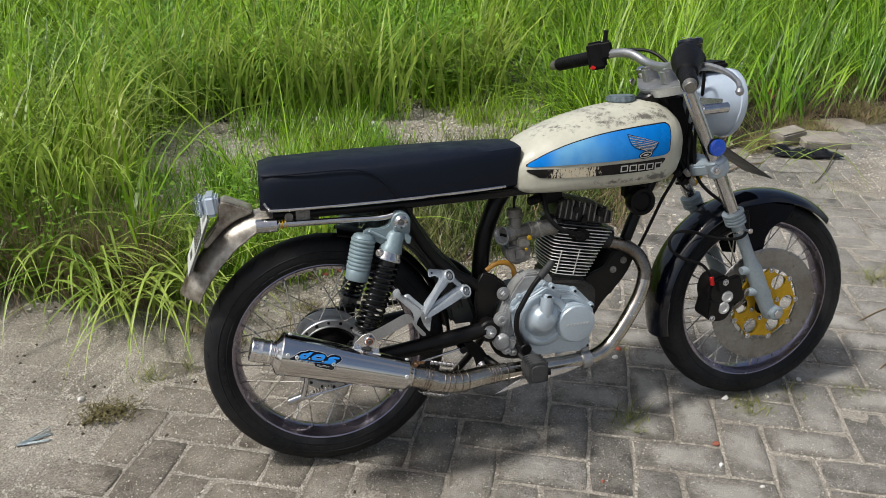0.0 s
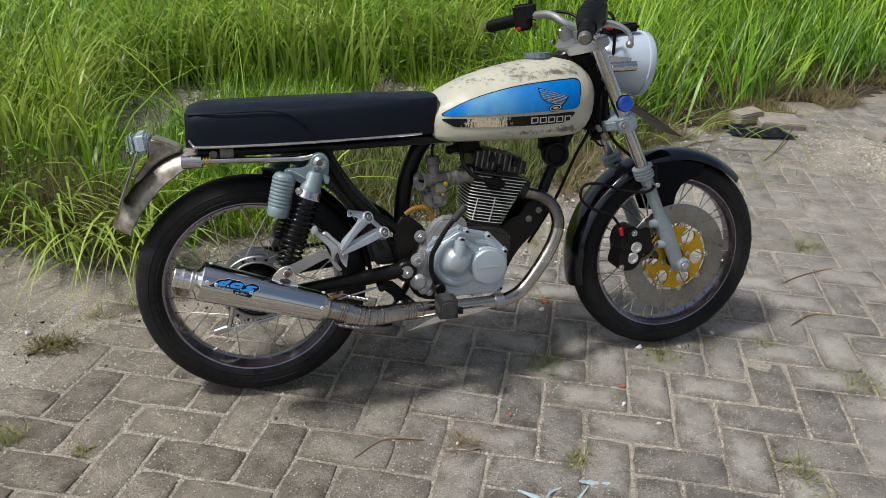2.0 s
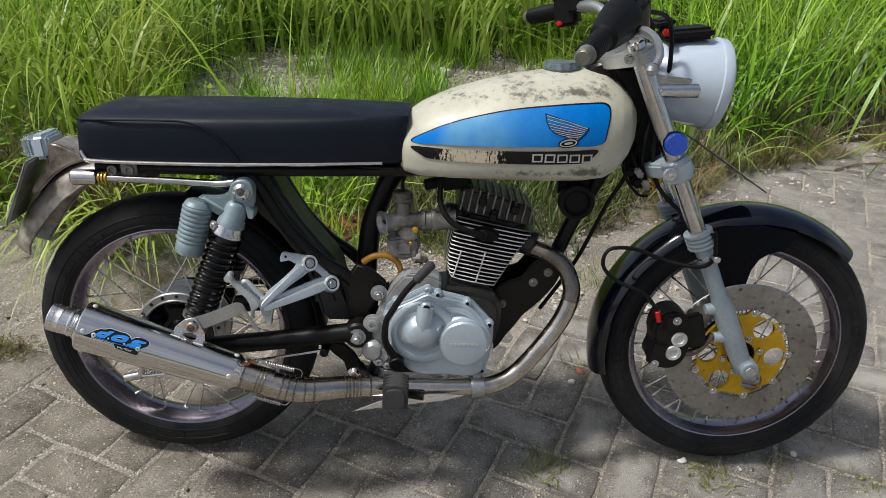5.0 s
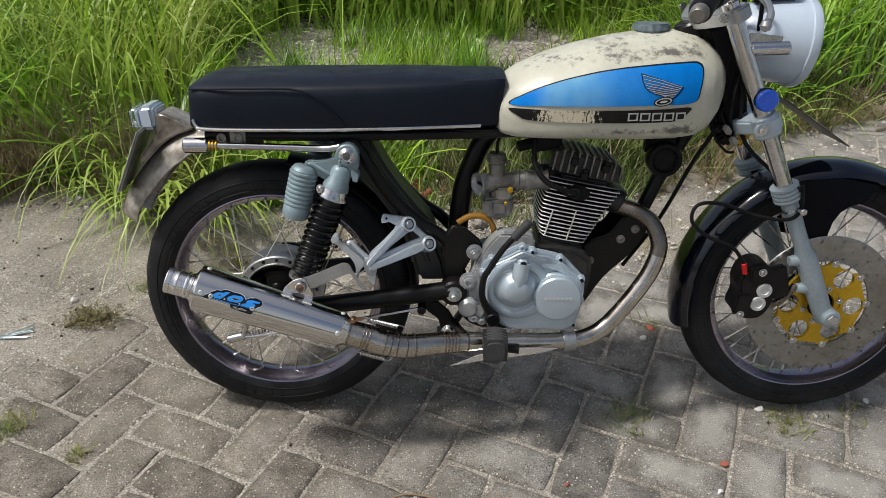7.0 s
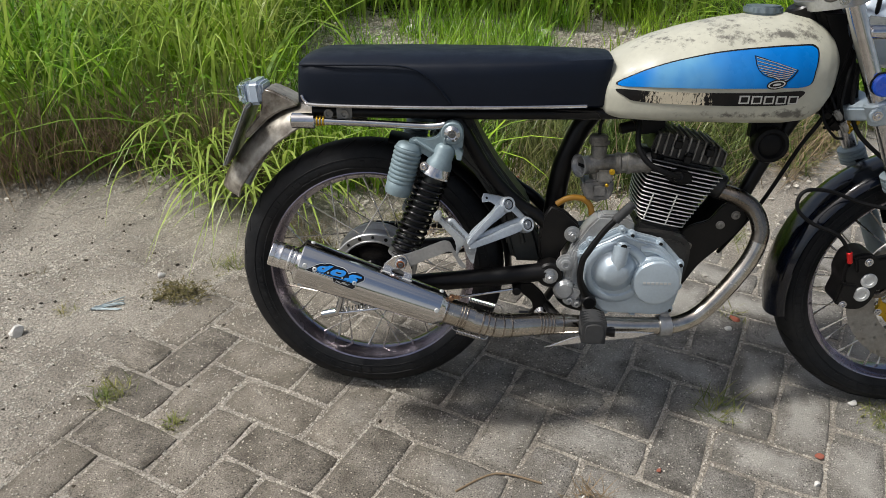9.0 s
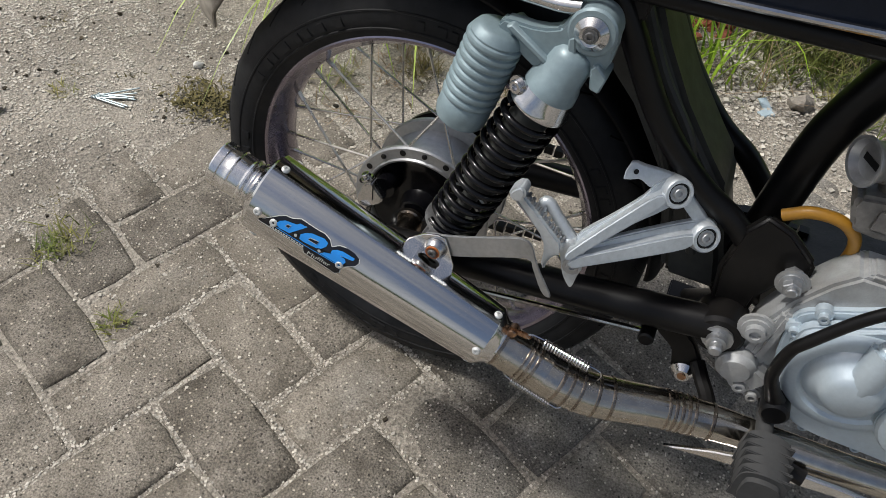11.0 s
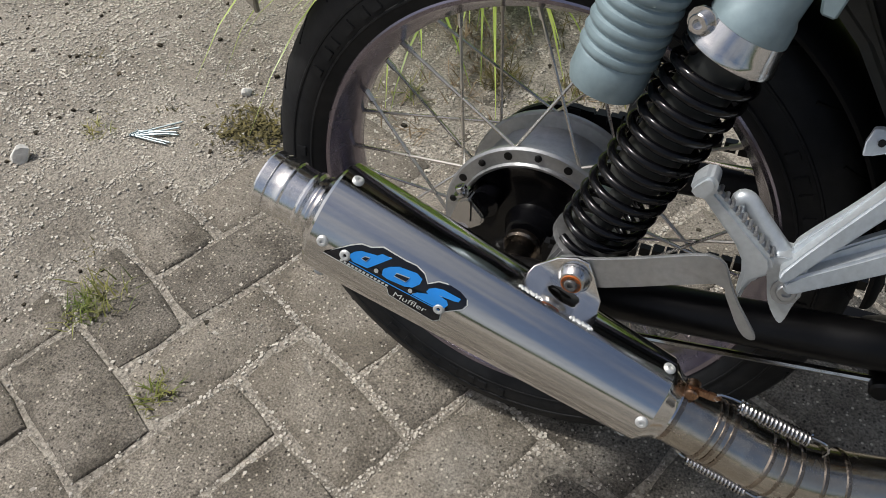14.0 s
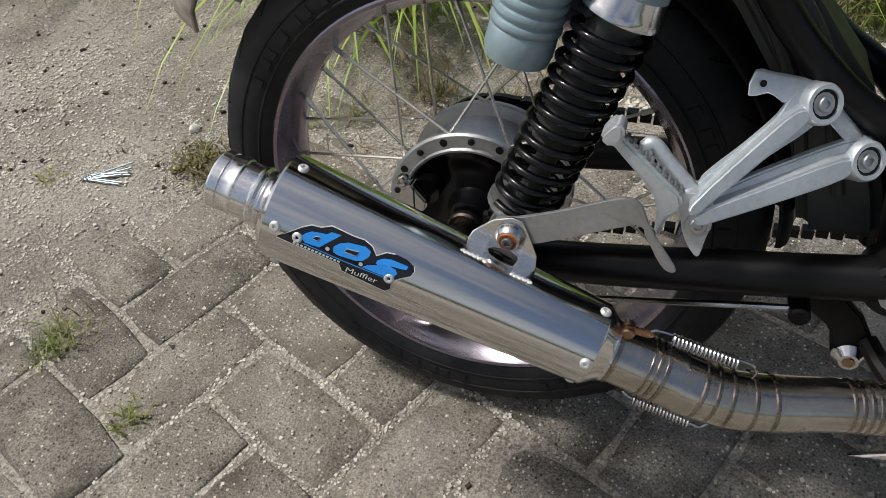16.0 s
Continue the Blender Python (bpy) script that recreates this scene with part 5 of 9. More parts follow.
bm = bmesh.new()
prism(bm, round_outline([(0.995, 0.296), (1.002, 0.330), (0.998, 0.360), (1.010, 0.394), (1.040, 0.404), (1.066, 0.388), (1.078, 0.350), (1.070, 0.300), (1.048, 0.276), (1.012, 0.278)], 4), -0.118, -0.052, 0.006)
box(bm, (1.010, -0.117, 0.312), (0.034, 0.016, 0.050), (0, 8, 0), 0.004)
box(bm, (1.035, -0.118, 0.382), (0.036, 0.014, 0.034), (0, -12, 0), 0.004)
box(bm, (1.088, -0.096, 0.355), (0.040, 0.020, 0.075), (0, -15, 0), 0.005)
shrink(bm)
caliper = part("brake_caliper", bm, BLACK_METAL, bike, "black brake caliper with two silver caps")
for px, pz in ((1.052, 0.344), (1.043, 0.313)):
    bm = lathe(bmesh.new(), [(0, 0.0165), (0.004, 0.0165), (0.0055, 0.015), (0.0055, 0.0095), (0.003, 0.0085), (0.003, 0.0)], (px, -0.1165, pz), (0, -1, 0), 24)
    shrink(bm)
    part("piston_cap", bm, RIVET, caliper)
bm = bmesh.new()
for px, pz in ((1.006, 0.290), (1.040, 0.388)):
    bolt(bm, (px, -0.124, pz), (0, -1, 0), 0.006, 0.006)
shrink(bm)
parts_of("caliper_bolt", bm, CHROME, caliper)
bm = tube(bmesh.new(), [(1.066, -0.092, 0.300), (1.100, -0.092, 0.305), (1.128, -0.094, 0.345)], 0.008, 10, 4)
shrink(bm)
part("caliper_bracket", bm, BURNT, caliper, "rusty caliper bracket")
bm = cyl(bmesh.new(), (1.010, -0.116, 0.374), (1.003, -0.118, 0.398), 0.0055, 14, 0.0015)
part("hose_fitting", bm, RED, caliper, "red anodised hose fitting")
bm = tube(bmesh.new(), [(1.004, -0.118, 0.396), (0.975, -0.118, 0.432), (0.925, -0.108, 0.452), (0.895, -0.100, 0.480), (0.905, -0.095, 0.512), (0.955, -0.090, 0.512), (1.020, -0.094, 0.490), (1.075, -0.112, 0.488),
                         (1.096, -0.118, 0.510), (1.090, -0.120, 0.56)], 0.0038, 10, 6)
part("brake_hose", bm, BLACK_PLASTIC, bike)
bm = cyl(bmesh.new(), (1.098, -0.112, 0.508), (1.098, -0.130, 0.508), 0.007, 12, 0.002)
part("hose_clip", bm, CHROME, bike)

# ---- handlebar
half_bar = [(0.776, 0.345, 0.902), (0.826, 0.245, 0.922), (0.862, 0.165, 0.936), (0.884, 0.115, 0.935), (0.900, 0.070, 0.917), (0.906, 0.030, 0.908)]
bm = tube(bmesh.new(), [(x, -y, z - 0.012 * max(0.0, y - 0.07) / 0.275) for x, y, z in half_bar] + [(x, y, z + 0.004 * y) for x, y, z in half_bar[::-1]], 0.0112, 16, 5)
bar = part("handlebar", bm, ALLOY, bike, "silver tubular handlebar")


def grip(side):
    a, b = (Vector((0.786, -0.330, 0.893)), Vector((0.836, -0.228, 0.917))) if side < 0 else (Vector((0.778, 0.342, 0.904)), Vector((0.835, 0.228, 0.926)))
    d = b - a
    prof = [(0.0, 0.0145)]
    for k in range(14):
        prof += [(0.006 + k * 0.008, 0.0178), (0.0105 + k * 0.008, 0.0178), (0.012 + k * 0.008, 0.0165)]
    prof.append((d.length, 0.019))
    part("grip", lathe(bmesh.new(), prof, a, d, 20), BLACK_PLASTIC, bar, "ribbed black rubber grip")
    e = a - d.normalized() * 0.020
    part("bar_end", lathe(bmesh.new(), [(0, 0.004), (0, 0.010), (0.003, 0.0125), (0.020, 0.0145), (0.024, 0.0145)], e, d, 20), ALLOY_DULL, bar, "grey bar-end weight")


grip(-1)
grip(1)
hood_a, hood_b = Vector((0.820, -0.262, 0.910)), Vector((0.878, -0.160, 0.945))
bm = lathe(bmesh.new(), [(0.0, 0.017), (0.004, 0.0225), (0.030, 0.0270), (0.060, 0.0320), (0.085, 0.0345), (0.102, 0.0310), (0.112, 0.0220), (0.114, 0.0)], hood_a, hood_b - hood_a, 24)
for v in bm.verts:
    v.co.z += 0.0025 * math.sin(90 * v.co.x) * math.cos(70 * v.co.y)
part("throttle_housing", bm, BLACK_PLASTIC, bar, "black hood over the throttle housing")
bm = lathe(bmesh.new(), [(0.0, 0.0), (0.0, 0.0230), (0.003, 0.0250), (0.044, 0.0262), (0.046, 0.0278), (0.054, 0.0278), (0.058, 0.0240), (0.060, 0.0)], (0.892, -0.158, 0.918), (-0.10, 0.05, 1), 28)
part("fluid_cup", bm, BLACK_GLOSS, bar, "glossy black brake fluid cup")
bm = bmesh.new()
for k in range(3):
    bolt(bm, Vector((0.886, -0.155, 0.9775)) + Vector((0.016 * math.cos(2.1 * k), 0.016 * math.sin(2.1 * k), 0)), (-0.1, 0.05, 1), 0.003, 0.002)
parts_of("cup_screw", bm, CHROME, bar)
bm = tube(bmesh.new(), [(0.878, -0.170, 0.915), (0.893, -0.225, 0.918), (0.896, -0.285, 0.910), (0.888, -0.338, 0.895), (0.875, -0.366, 0.883)], 0.006, 10, 5, radii=[0.0105, 0.0085, 0.0062, 0.0055, 0.006])
box(bm, (0.884, -0.172, 0.912), (0.034, 0.026, 0.020), (0, 0, 25), 0.006, 3)
lathe(bm, [(-0.009, 0.0), (-0.0065, 0.0065), (0, 0.009), (0.0065, 0.0065), (0.009, 0.0)], (0.869, -0.375, 0.879), (0, 0, 1), 16)
part("brake_lever", bm, ALLOY, bar, "silver brake lever with a ball end")
bm = bmesh.new()
box(bm, (0.838, 0.218, 0.930), (0.048, 0.042, 0.072), (0, -10, -25), 0.007, 3)
box(bm, (0.848, 0.185, 0.945), (0.034, 0.030, 0.046), (0, -10, -25), 0.006, 3)
cyl(bm, (0.850, 0.195, 0.96), (0.852, 0.195, 0.995), 0.006, 10, 0.002)
box(bm, (0.885, 0.205, 0.938), (0.05, 0.016, 0.012), (0, 0, -30), 0.003)
part("switch_block", bm, BLACK_PLASTIC, bar, "black switch block")
bm = box(bmesh.new(), (0.822, 0.205, 0.900), (0.014, 0.014, 0.010), (0, 0, -25), 0.003)
part("switch_button", bm, RED, bar, "red switch button")

# ---- headlight and its brackets, instrument, front plate
hd = Vector((1, 0, -0.10)).normalized()
hc = Vector((1.022, 0, 0.817))
bm = lathe(bmesh.new(), [(-0.078, 0.0), (-0.077, 0.022), (-0.068, 0.046), (-0.048, 0.061), (-0.012, 0.0745), (0.035, 0.0805), (0.054, 0.082), (0.056, 0.0850), (0.068, 0.0855), (0.073, 0.0825), (0.073, 0.077), (0.05, 0.075)], hc, hd, 48)
headlight = part("headlight", bm, HEAD_WHITE, bike, "white round headlight shell")
part("headlight_lens", lathe(bmesh.new(), [(0.066, 0.077), (0.080, 0.069), (0.088, 0.050), (0.092, 0.025), (0.093, 0.0)], hc, hd, 40), HEAD_WHITE, headlight, "pale headlight lens")
bm = bmesh.new()
for s in (-1, 1):
    cyl(bm, (0.958, s * 0.100, 0.810), (1.030, s * 0.100, 0.813), 0.0125, 20, 0.003)
    box(bm, (0.985, s * 0.098, 0.826), (0.060, 0.004, 0.020), (0, 6, 0), 0.001)
parts_of("headlight_bracket", bm, CHROME, headlight, "chrome headlight bracket")
bm = bmesh.new()
box(bm, (1.022, 0.0, 0.902), (0.088, 0.080, 0.022), (0, -6, 0), 0.007, 3)
box(bm, (0.985, 0.02, 0.918), (0.034, 0.060, 0.016), (0, -14, 0), 0.005, 3)
part("instrument", bm, BLACK_PLASTIC, bike, "slim black instrument on the headlight")
bm = box(bmesh.new(), (0.978, -0.045, 0.905), (0.016, 0.02, 0.012), (0, 0, 0), 0.003)
part("warning_light", bm, RED, bike)
bm = box(bmesh.new(), (1.130, 0.0, 0.664), (0.165, 0.115, 0.0025), (0, 33, 0), 0.001)
front_plate = part("front_number_plate", bm, PLATE_DARK, bike, "dark number plate under the headlight")
bm = bmesh.new()
for k in range(6):
    box(bm, (1.130 + 0.0016, -0.038 + k * 0.015, 0.664 + 0.0021), (0.05, 0.007, 0.0008), (0, 33, 0))
parts_of("plate_bar", bm, PLATE_WHITE, front_plate)

# ---- black boot round the steering head, and the coil under the tank
bm = prism(bmesh.new(), [(0.882, 0.848), (0.944, 0.848), (0.966, 0.790), (0.992, 0.712), (1.000, 0.660), (0.950, 0.640), (0.934, 0.700), (0.918, 0.775)], -0.046, 0.046, 0.012, 3)
part("steering_boot", bm, BLACK_PLASTIC, bike, "black rubber boot round the steering head")
bm = box(bmesh.new(), (0.610, -0.010, 0.622), (0.062, 0.050, 0.040), (0, -8, 0), 0.008, 2)
cyl(bm, (0.580, -0.030, 0.618), (0.552, -0.036, 0.612), 0.011, 14, 0.003)
part("ignition_coil", bm, BLACK_PLASTIC, bike, "black ignition coil under the tank")

# ---- frame
bm = bmesh.new()
tube(bm, [(0.905, 0, 0.76), (0.80, 0, 0.735), (0.62, 0, 0.675), (0.50, 0, 0.640)], 0.022, 14, 5)
cyl(bm, (0.872, 0, 0.850), (0.965, 0, 0.652), 0.030, 24, 0.004)
tube(bm, [(0.930, 0, 0.70), (0.893, 0, 0.63), (0.851, 0, 0.545), (0.808, 0, 0.440), (0.762, 0, 0.360), (0.715, 0, 0.290), (0.66, 0, 0.250)], 0.0150, 14, 5)
tube(bm, [(0.520, 0, 0.660), (0.484, 0, 0.612), (0.463, 0, 0.565), (0.447, 0, 0.515), (0.438, 0, 0.440), (0.432, 0, 0.360), (0.430, 0, 0.30)], 0.021, 18, 5)
for s in (-1, 1):
    tube(bm, [(0.560, s * 0.060, 0.648), (0.40, s * 0.080, 0.648), (0.20, s * 0.086, 0.646), (-0.045, s * 0.088, 0.647)], 0.0105, 12, 5)
    tube(bm, [(0.226, s * 0.082, 0.640), (0.247, s * 0.078, 0.612), (0.297, s * 0.070, 0.528), (0.352, s * 0.063, 0.468), (0.398, s * 0.060, 0.436), (0.432, s * 0.058, 0.400)], 0.0125, 14, 5)
    tube(bm, [(0.440, s * 0.072, 0.31), (0.47, s * 0.07, 0.25), (0.56, s * 0.065, 0.24), (0.66, s * 0.02, 0.258)], 0.013, 12, 5)
frame_ob = part("frame", bm, BLACK_METAL, bike, "black tubular steel frame")
# splash panel between wheel and frame: moulded sheet with two raised folds, and the seat pan
bm = bmesh.new()
prism(bm, [(0.190, 0.640), (0.258, 0.636), (0.284, 0.585), (0.318, 0.532), (0.358, 0.482), (0.384, 0.452), (0.392, 0.415), (0.408, 0.370), (0.420, 0.325), (0.352, 0.325), (0.335, 0.390), (0.312, 0.452), (0.268, 0.515), (0.222, 0.560), (0.190, 0.590)], -0.046, 0.046, 0.010, 3)
part("splash_panel", bm, PANEL_GREY, frame_ob, "grey-black moulded splash panel behind the wheel")
for dx in (0.0, 0.030):
    bm = tube(bmesh.new(), [(0.232 + dx * 0.6, -0.045, 0.626), (0.262 + dx * 0.8, -0.046, 0.560), (0.300 + dx, -0.046, 0.500), (0.328 + dx * 0.8, -0.046, 0.440), (0.344 + dx, -0.045, 0.370)], 0.006, 10, 5)
    part("panel_fold", bm, PANEL_GREY, frame_ob)
part("seat_pan", prism(bmesh.new(), [(-0.035, 0.643), (-0.03, 0.657), (0.50, 0.657), (0.51, 0.643)], -0.088, 0.088, 0.004), BLACK_METAL, frame_ob, "black seat pan")
bm = bmesh.new()
prism(bm, round_outline([(0.200, 0.640), (0.262, 0.640), (0.250, 0.606), (0.226, 0.596)], 2), -0.084, -0.076, 0.003)
prism(bm, [(0.408, 0.436), (0.424, 0.462), (0.452, 0.452), (0.484, 0.424), (0.486, 0.398), (0.464, 0.386), (0.450, 0.360), (0.448, 0.330), (0.410, 0.330), (0.402, 0.385)], -0.072, -0.060, 0.005, 3)
parts_of("frame_gusset", bm, BLACK_METAL, frame_ob)
bm = lathe(bmesh.new(), [(0, 0.0165), (0.002, 0.0165), (0.0025, 0.0125), (0.005, 0.0125)], (0.4690, -0.086, 0.4075), (0, -1, 0), 24)
cyl(bm, (0.4690, -0.070, 0.4075), (0.4690, -0.099, 0.4075), 0.0095, 6, 0.001)
cyl(bm, (0.4690, -0.095, 0.4075), (0.4690, -0.104, 0.4075), 0.0055, 14, 0.001)
part("gusset_bolt", bm, ALLOY, frame_ob, "zinc-plated gusset bolt")
# engine mounting plates on the down tube
for s in (-1, 1):
    bm = bmesh.new()
    prism(bm, round_outline([(0.822, 0.452), (0.800, 0.470), (0.772, 0.462), (0.748, 0.430), (0.716, 0.418), (0.694, 0.395), (0.698, 0.340), (0.694, 0.275), (0.708, 0.276), (0.742, 0.332), (0.792, 0.384), (0.820, 0.425)], 3), s * 0.040 - 0.004, s * 0.040 + 0.004, 0.002)
    plate_ob = part("engine_plate", bm, BLACK_METAL, frame_ob, "black engine mounting plate")
    for x, z in ((0.800, 0.442), (0.772, 0.420), (0.712, 0.372)):
        bm = bmesh.new()
        bolt(bm, (x, s * 0.044, z), (0, s, 0), 0.006, 0.006)
        part("plate_bolt", bm, ALLOY_DULL, plate_ob)
part("inner_mudguard", mudguard(REAR, 0.302, 82, 2, 0.046, 0.012, 28), BLACK_PLASTIC, bike, "black inner rear mudguard")
bm = bmesh.new()
for x in (-0.012, 0.018):
    lathe(bm, [(0, 0.009), (0.004, 0.009), (0.004, 0.005), (0.001, 0.004), (0.001, 0)], (x, -0.1005, 0.6445), (0, -1, 0), 16)
box(bm, (0.018, -0.0995, 0.6445), (0.030, 0.002, 0.022), (0, 0, 0), 0.0008)
parts_of("seat_bolt", bm, ALLOY_DULL, frame_ob)

# swing arm
bm = bmesh.new()
for s in (-1, 1):
    tube(bm, [(0.430, s * 0.090, 0.326), (0.30, s * 0.096, 0.310), (0.16, s * 0.100, 0.294), (0.020, s * 0.102, 0.278)], 0.019, 14, 4)
    cyl(bm, (0.428, s * 0.06, 0.322), (0.428, s * 0.105, 0.322), 0.027, 24, 0.004)
    box(bm, (0.112, s * 0.108, 0.315), (0.045, 0.018, 0.060), (0, 0, 0), 0.005)
swing = part("swing_arm", bm, BLACK_METAL, bike, "black tubular swing arm")
bm = bmesh.new()
bolt(bm, (0.428, -0.104, 0.322), (0, -1, 0), 0.011, 0.014)
cyl(bm, (0.428, -0.115, 0.322), (0.428, -0.128, 0.322), 0.007, 14, 0.002)
part("pivot_bolt", bm, ALLOY, swing)
bm = bmesh.new()
prism(bm, [(0.352, 0.292), (0.395, 0.290), (0.418, 0.268), (0.434, 0.240), (0.430, 0.218), (0.404, 0.216), (0.396, 0.248), (0.376, 0.264)], -0.0735, -0.064, 0.003)
cyl(bm, (0.362, -0.066, 0.286), (0.362, -0.112, 0.286), 0.009, 14, 0.002)
tube(bm, [(0.428, -0.070, 0.240), (0.445, -0.098, 0.230), (0.47, -0.135, 0.2265), (0.56, -0.16, 0.225)], 0.009, 10, 4)
part("brake_pedal", bm, BLACK_METAL, bike, "black brake pedal linkage")
bm = bmesh.new()
lathe(bm, [(0, 0.0148), (0.002, 0.0148), (0.0085, 0.0085), (0.0085, 0.0)], (0.4175, -0.074, 0.2215), (0, -1, 0), 32)
part("pedal_washer", bm, CHROME, bike, "bright conical washer on the pedal pivot")
bm = lathe(bmesh.new(), [(0, 0.0055), (0.001, 0.0050), (0.001, 0.0)], (0.4175, -0.0826, 0.2215), (0, -1, 0), 16)
part("pedal_bolt", bm, COPPER, bike, "rusty pivot bolt")

# ---- rear shock absorbers
def shock(side):
    y, yl = side * 0.112, side * 0.134
    top, low = Vector((0.2250, y, 0.6165)), Vector((0.1185, yl, 0.3420))
    ax = (low - top).normalized()
    side_v = Vector((ax.z, 0, -ax.x))
    L = (low - top).length
    body = lathe(bmesh.new(), [(0.068, 0.012), (0.068, 0.0195), (0.198, 0.0195), (0.201, 0.0185), (0.203, 0.0090), (L - 0.04, 0.0090), (L - 0.04, 0.012)], top, ax, 28)
    ob = part("shock_absorber", body, PANEL_GREY, bike, "rear shock absorber with remote reservoir")
    bm = lathe(bmesh.new(), [(0.021, 0.0), (0.022, 0.008), (0.026, 0.0160), (0.033, 0.0200), (0.056, 0.0215), (0.060, 0.0240), (0.071, 0.0258), (0.071, 0.020)], top, ax, 36)
    cyl(bm, top + Vector((0, -0.014, 0)), top + Vector((0, 0.014, 0)), 0.0215, 32, 0.002)
    arm = [(-0.014, 0.017), (0.016, 0.014), (0.022, -0.010), (0.016, -0.036), (-0.004, -0.046), (-0.034, -0.052), (-0.058, -0.040), (-0.082, -0.026), (-0.078, -0.012), (-0.052, -0.012), (-0.028, -0.006)]
    prism(bm, round_outline([(top.x + a, top.z + b) for a, b in arm], 2), y - 0.009, y + 0.009, 0.0025, 2)
    for rib in ([(-0.074, -0.0155), (-0.030, -0.042), (-0.026, -0.038), (-0.068, -0.0115)], [(0.006, -0.030), (0.011, -0.026), (0.022, -0.036), (0.018, -0.052), (0.009, -0.050)], [(-0.018, -0.010), (-0.012, -0.006), (-0.006, -0.040), (-0.014, -0.044)]):
        prism(bm, [(top.x + a, top.z + b) for a, b in rib], y - 0.0150, y + 0.0150, 0.0015, 1)
    part("shock_head", bm, GREY_PAINT, ob, "grey painted shock head")
    bm = lathe(bmesh.new(), [(0, 0.0150), (0.002, 0.0150), (0.0070, 0.0092), (0.0060, 0.0075), (0.0060, 0.0)], top + Vector((0, side * 0.0140, 0)), (0, side, 0), 32)
    mount = bmesh.new()
    bolt(mount, top + Vector((0, side * 0.0200, 0)), (0, side, 0), 0.0044, 0.003)
    part("mount_bolt", mount, HEAD_GREY, ob, "dark socket bolt")
    q = top + ax * 0.077 + side_v * 0.0245 + Vector((0, side * 0.014, 0))
    bolt(bm, q, (-0.4, side, 0), 0.0065, 0.007)
    parts_of("shock_bolt", bm, CHROME, ob)
    lathe_bm = lathe(bmesh.new(), [(0.0712, 0.0200), (0.0712, 0.0256), (0.078, 0.0272), (0.084, 0.0290), (0.087, 0.0302), (0.0895, 0.0302), (0.091, 0.0270)], top, ax, 40)
    part("spring_collar", lathe_bm, CHROME, ob, "chrome spring collar")
    part("coil_spring", coil(bmesh.new(), top + ax * 0.094, top + ax * (L - 0.034), 0.0265, 0.0034, 13, 28, 12), BLACK_SPRING, ob, "black coil spring")
    bm = lathe(bmesh.new(), [(L - 0.038, 0.010), (L - 0.034, 0.0295), (L - 0.028, 0.0295), (L - 0.024, 0.018), (L - 0.01, 0.016)], top, ax, 28)
    prism(bm, round_outline([(low.x - 0.020, low.z - 0.016), (low.x + 0.016, low.z - 0.018), (low.x + 0.026, low.z + 0.024), (low.x - 0.006, low.z + 0.030)], 2), yl - 0.014, yl + 0.014, 0.003)
    foot = part("shock_foot", bm, HEAD_GREY, ob, "dark grey clevis foot with a drilled slot")
    part("foot_slot", prism(bmesh.new(), round_outline([(low.x - 0.004, low.z + 0.010), (low.x + 0.014, low.z + 0.004), (low.x + 0.016, low.z + 0.012), (low.x, low.z + 0.020)], 2), yl - 0.0150, yl + 0.0150, 0.0005), BLACK_METAL, foot)
    # reservoir: a ribbed can beside the spring
    rtop = Vector((0.1450, y + side * 0.004, 0.5955))
    rax = Vector((-0.245, side * 0.05, -0.968)).normalized()
    prof = [(0.0, 0.0), (0.0, 0.0165), (0.003, 0.0215), (0.009, 0.0250)]
    for k in range(8):
        z = 0.0110 + 0.0087 * k
        prof += [(z, 0.0248), (z + 0.0012, 0.0266), (z + 0.0035, 0.0273), (z + 0.0058, 0.0268), (z + 0.0078, 0.0248)]
    prof += [(0.0812, 0.0258), (0.0960, 0.0262), (0.1035, 0.0240), (0.1045, 0.0222), (0.1040, 0.0)]
    part("reservoir", lathe(bmesh.new(), prof, rtop, rax, 36), GREY_PAINT, ob, "ribbed grey reservoir can")
    return ob


shock(-1)
shock(1)

# ---- seat
def seat_section(x):
    f = (x + 0.066) / 0.581
    half = float(np.interp(f, [0, 0.06, 0.4, 0.75, 1.0], [0.108, 0.116, 0.118, 0.106, 0.082]))
    crest = float(np.interp(f, [0, 0.35, 0.6, 0.85, 1.0], [0.738, 0.741, 0.743, 0.747, 0.750]))
    crown = float(np.interp(f, [0, 0.05, 0.35, 0.7, 1.0], [0.744, 0.752, 0.756, 0.758, 0.757]))
    low = 0.660
    pts = [(0.0, low), (half * 0.90, low), (half * 0.985, low + 0.006), (half * 1.0, low + 0.030), (half * 0.995, crest - 0.020), (half * 0.965, crest - 0.005), (half * 0.90, crest + 0.002),
           (half * 0.6, crown - 0.002), (half * 0.3, crown), (0.0, crown)]
    return pts


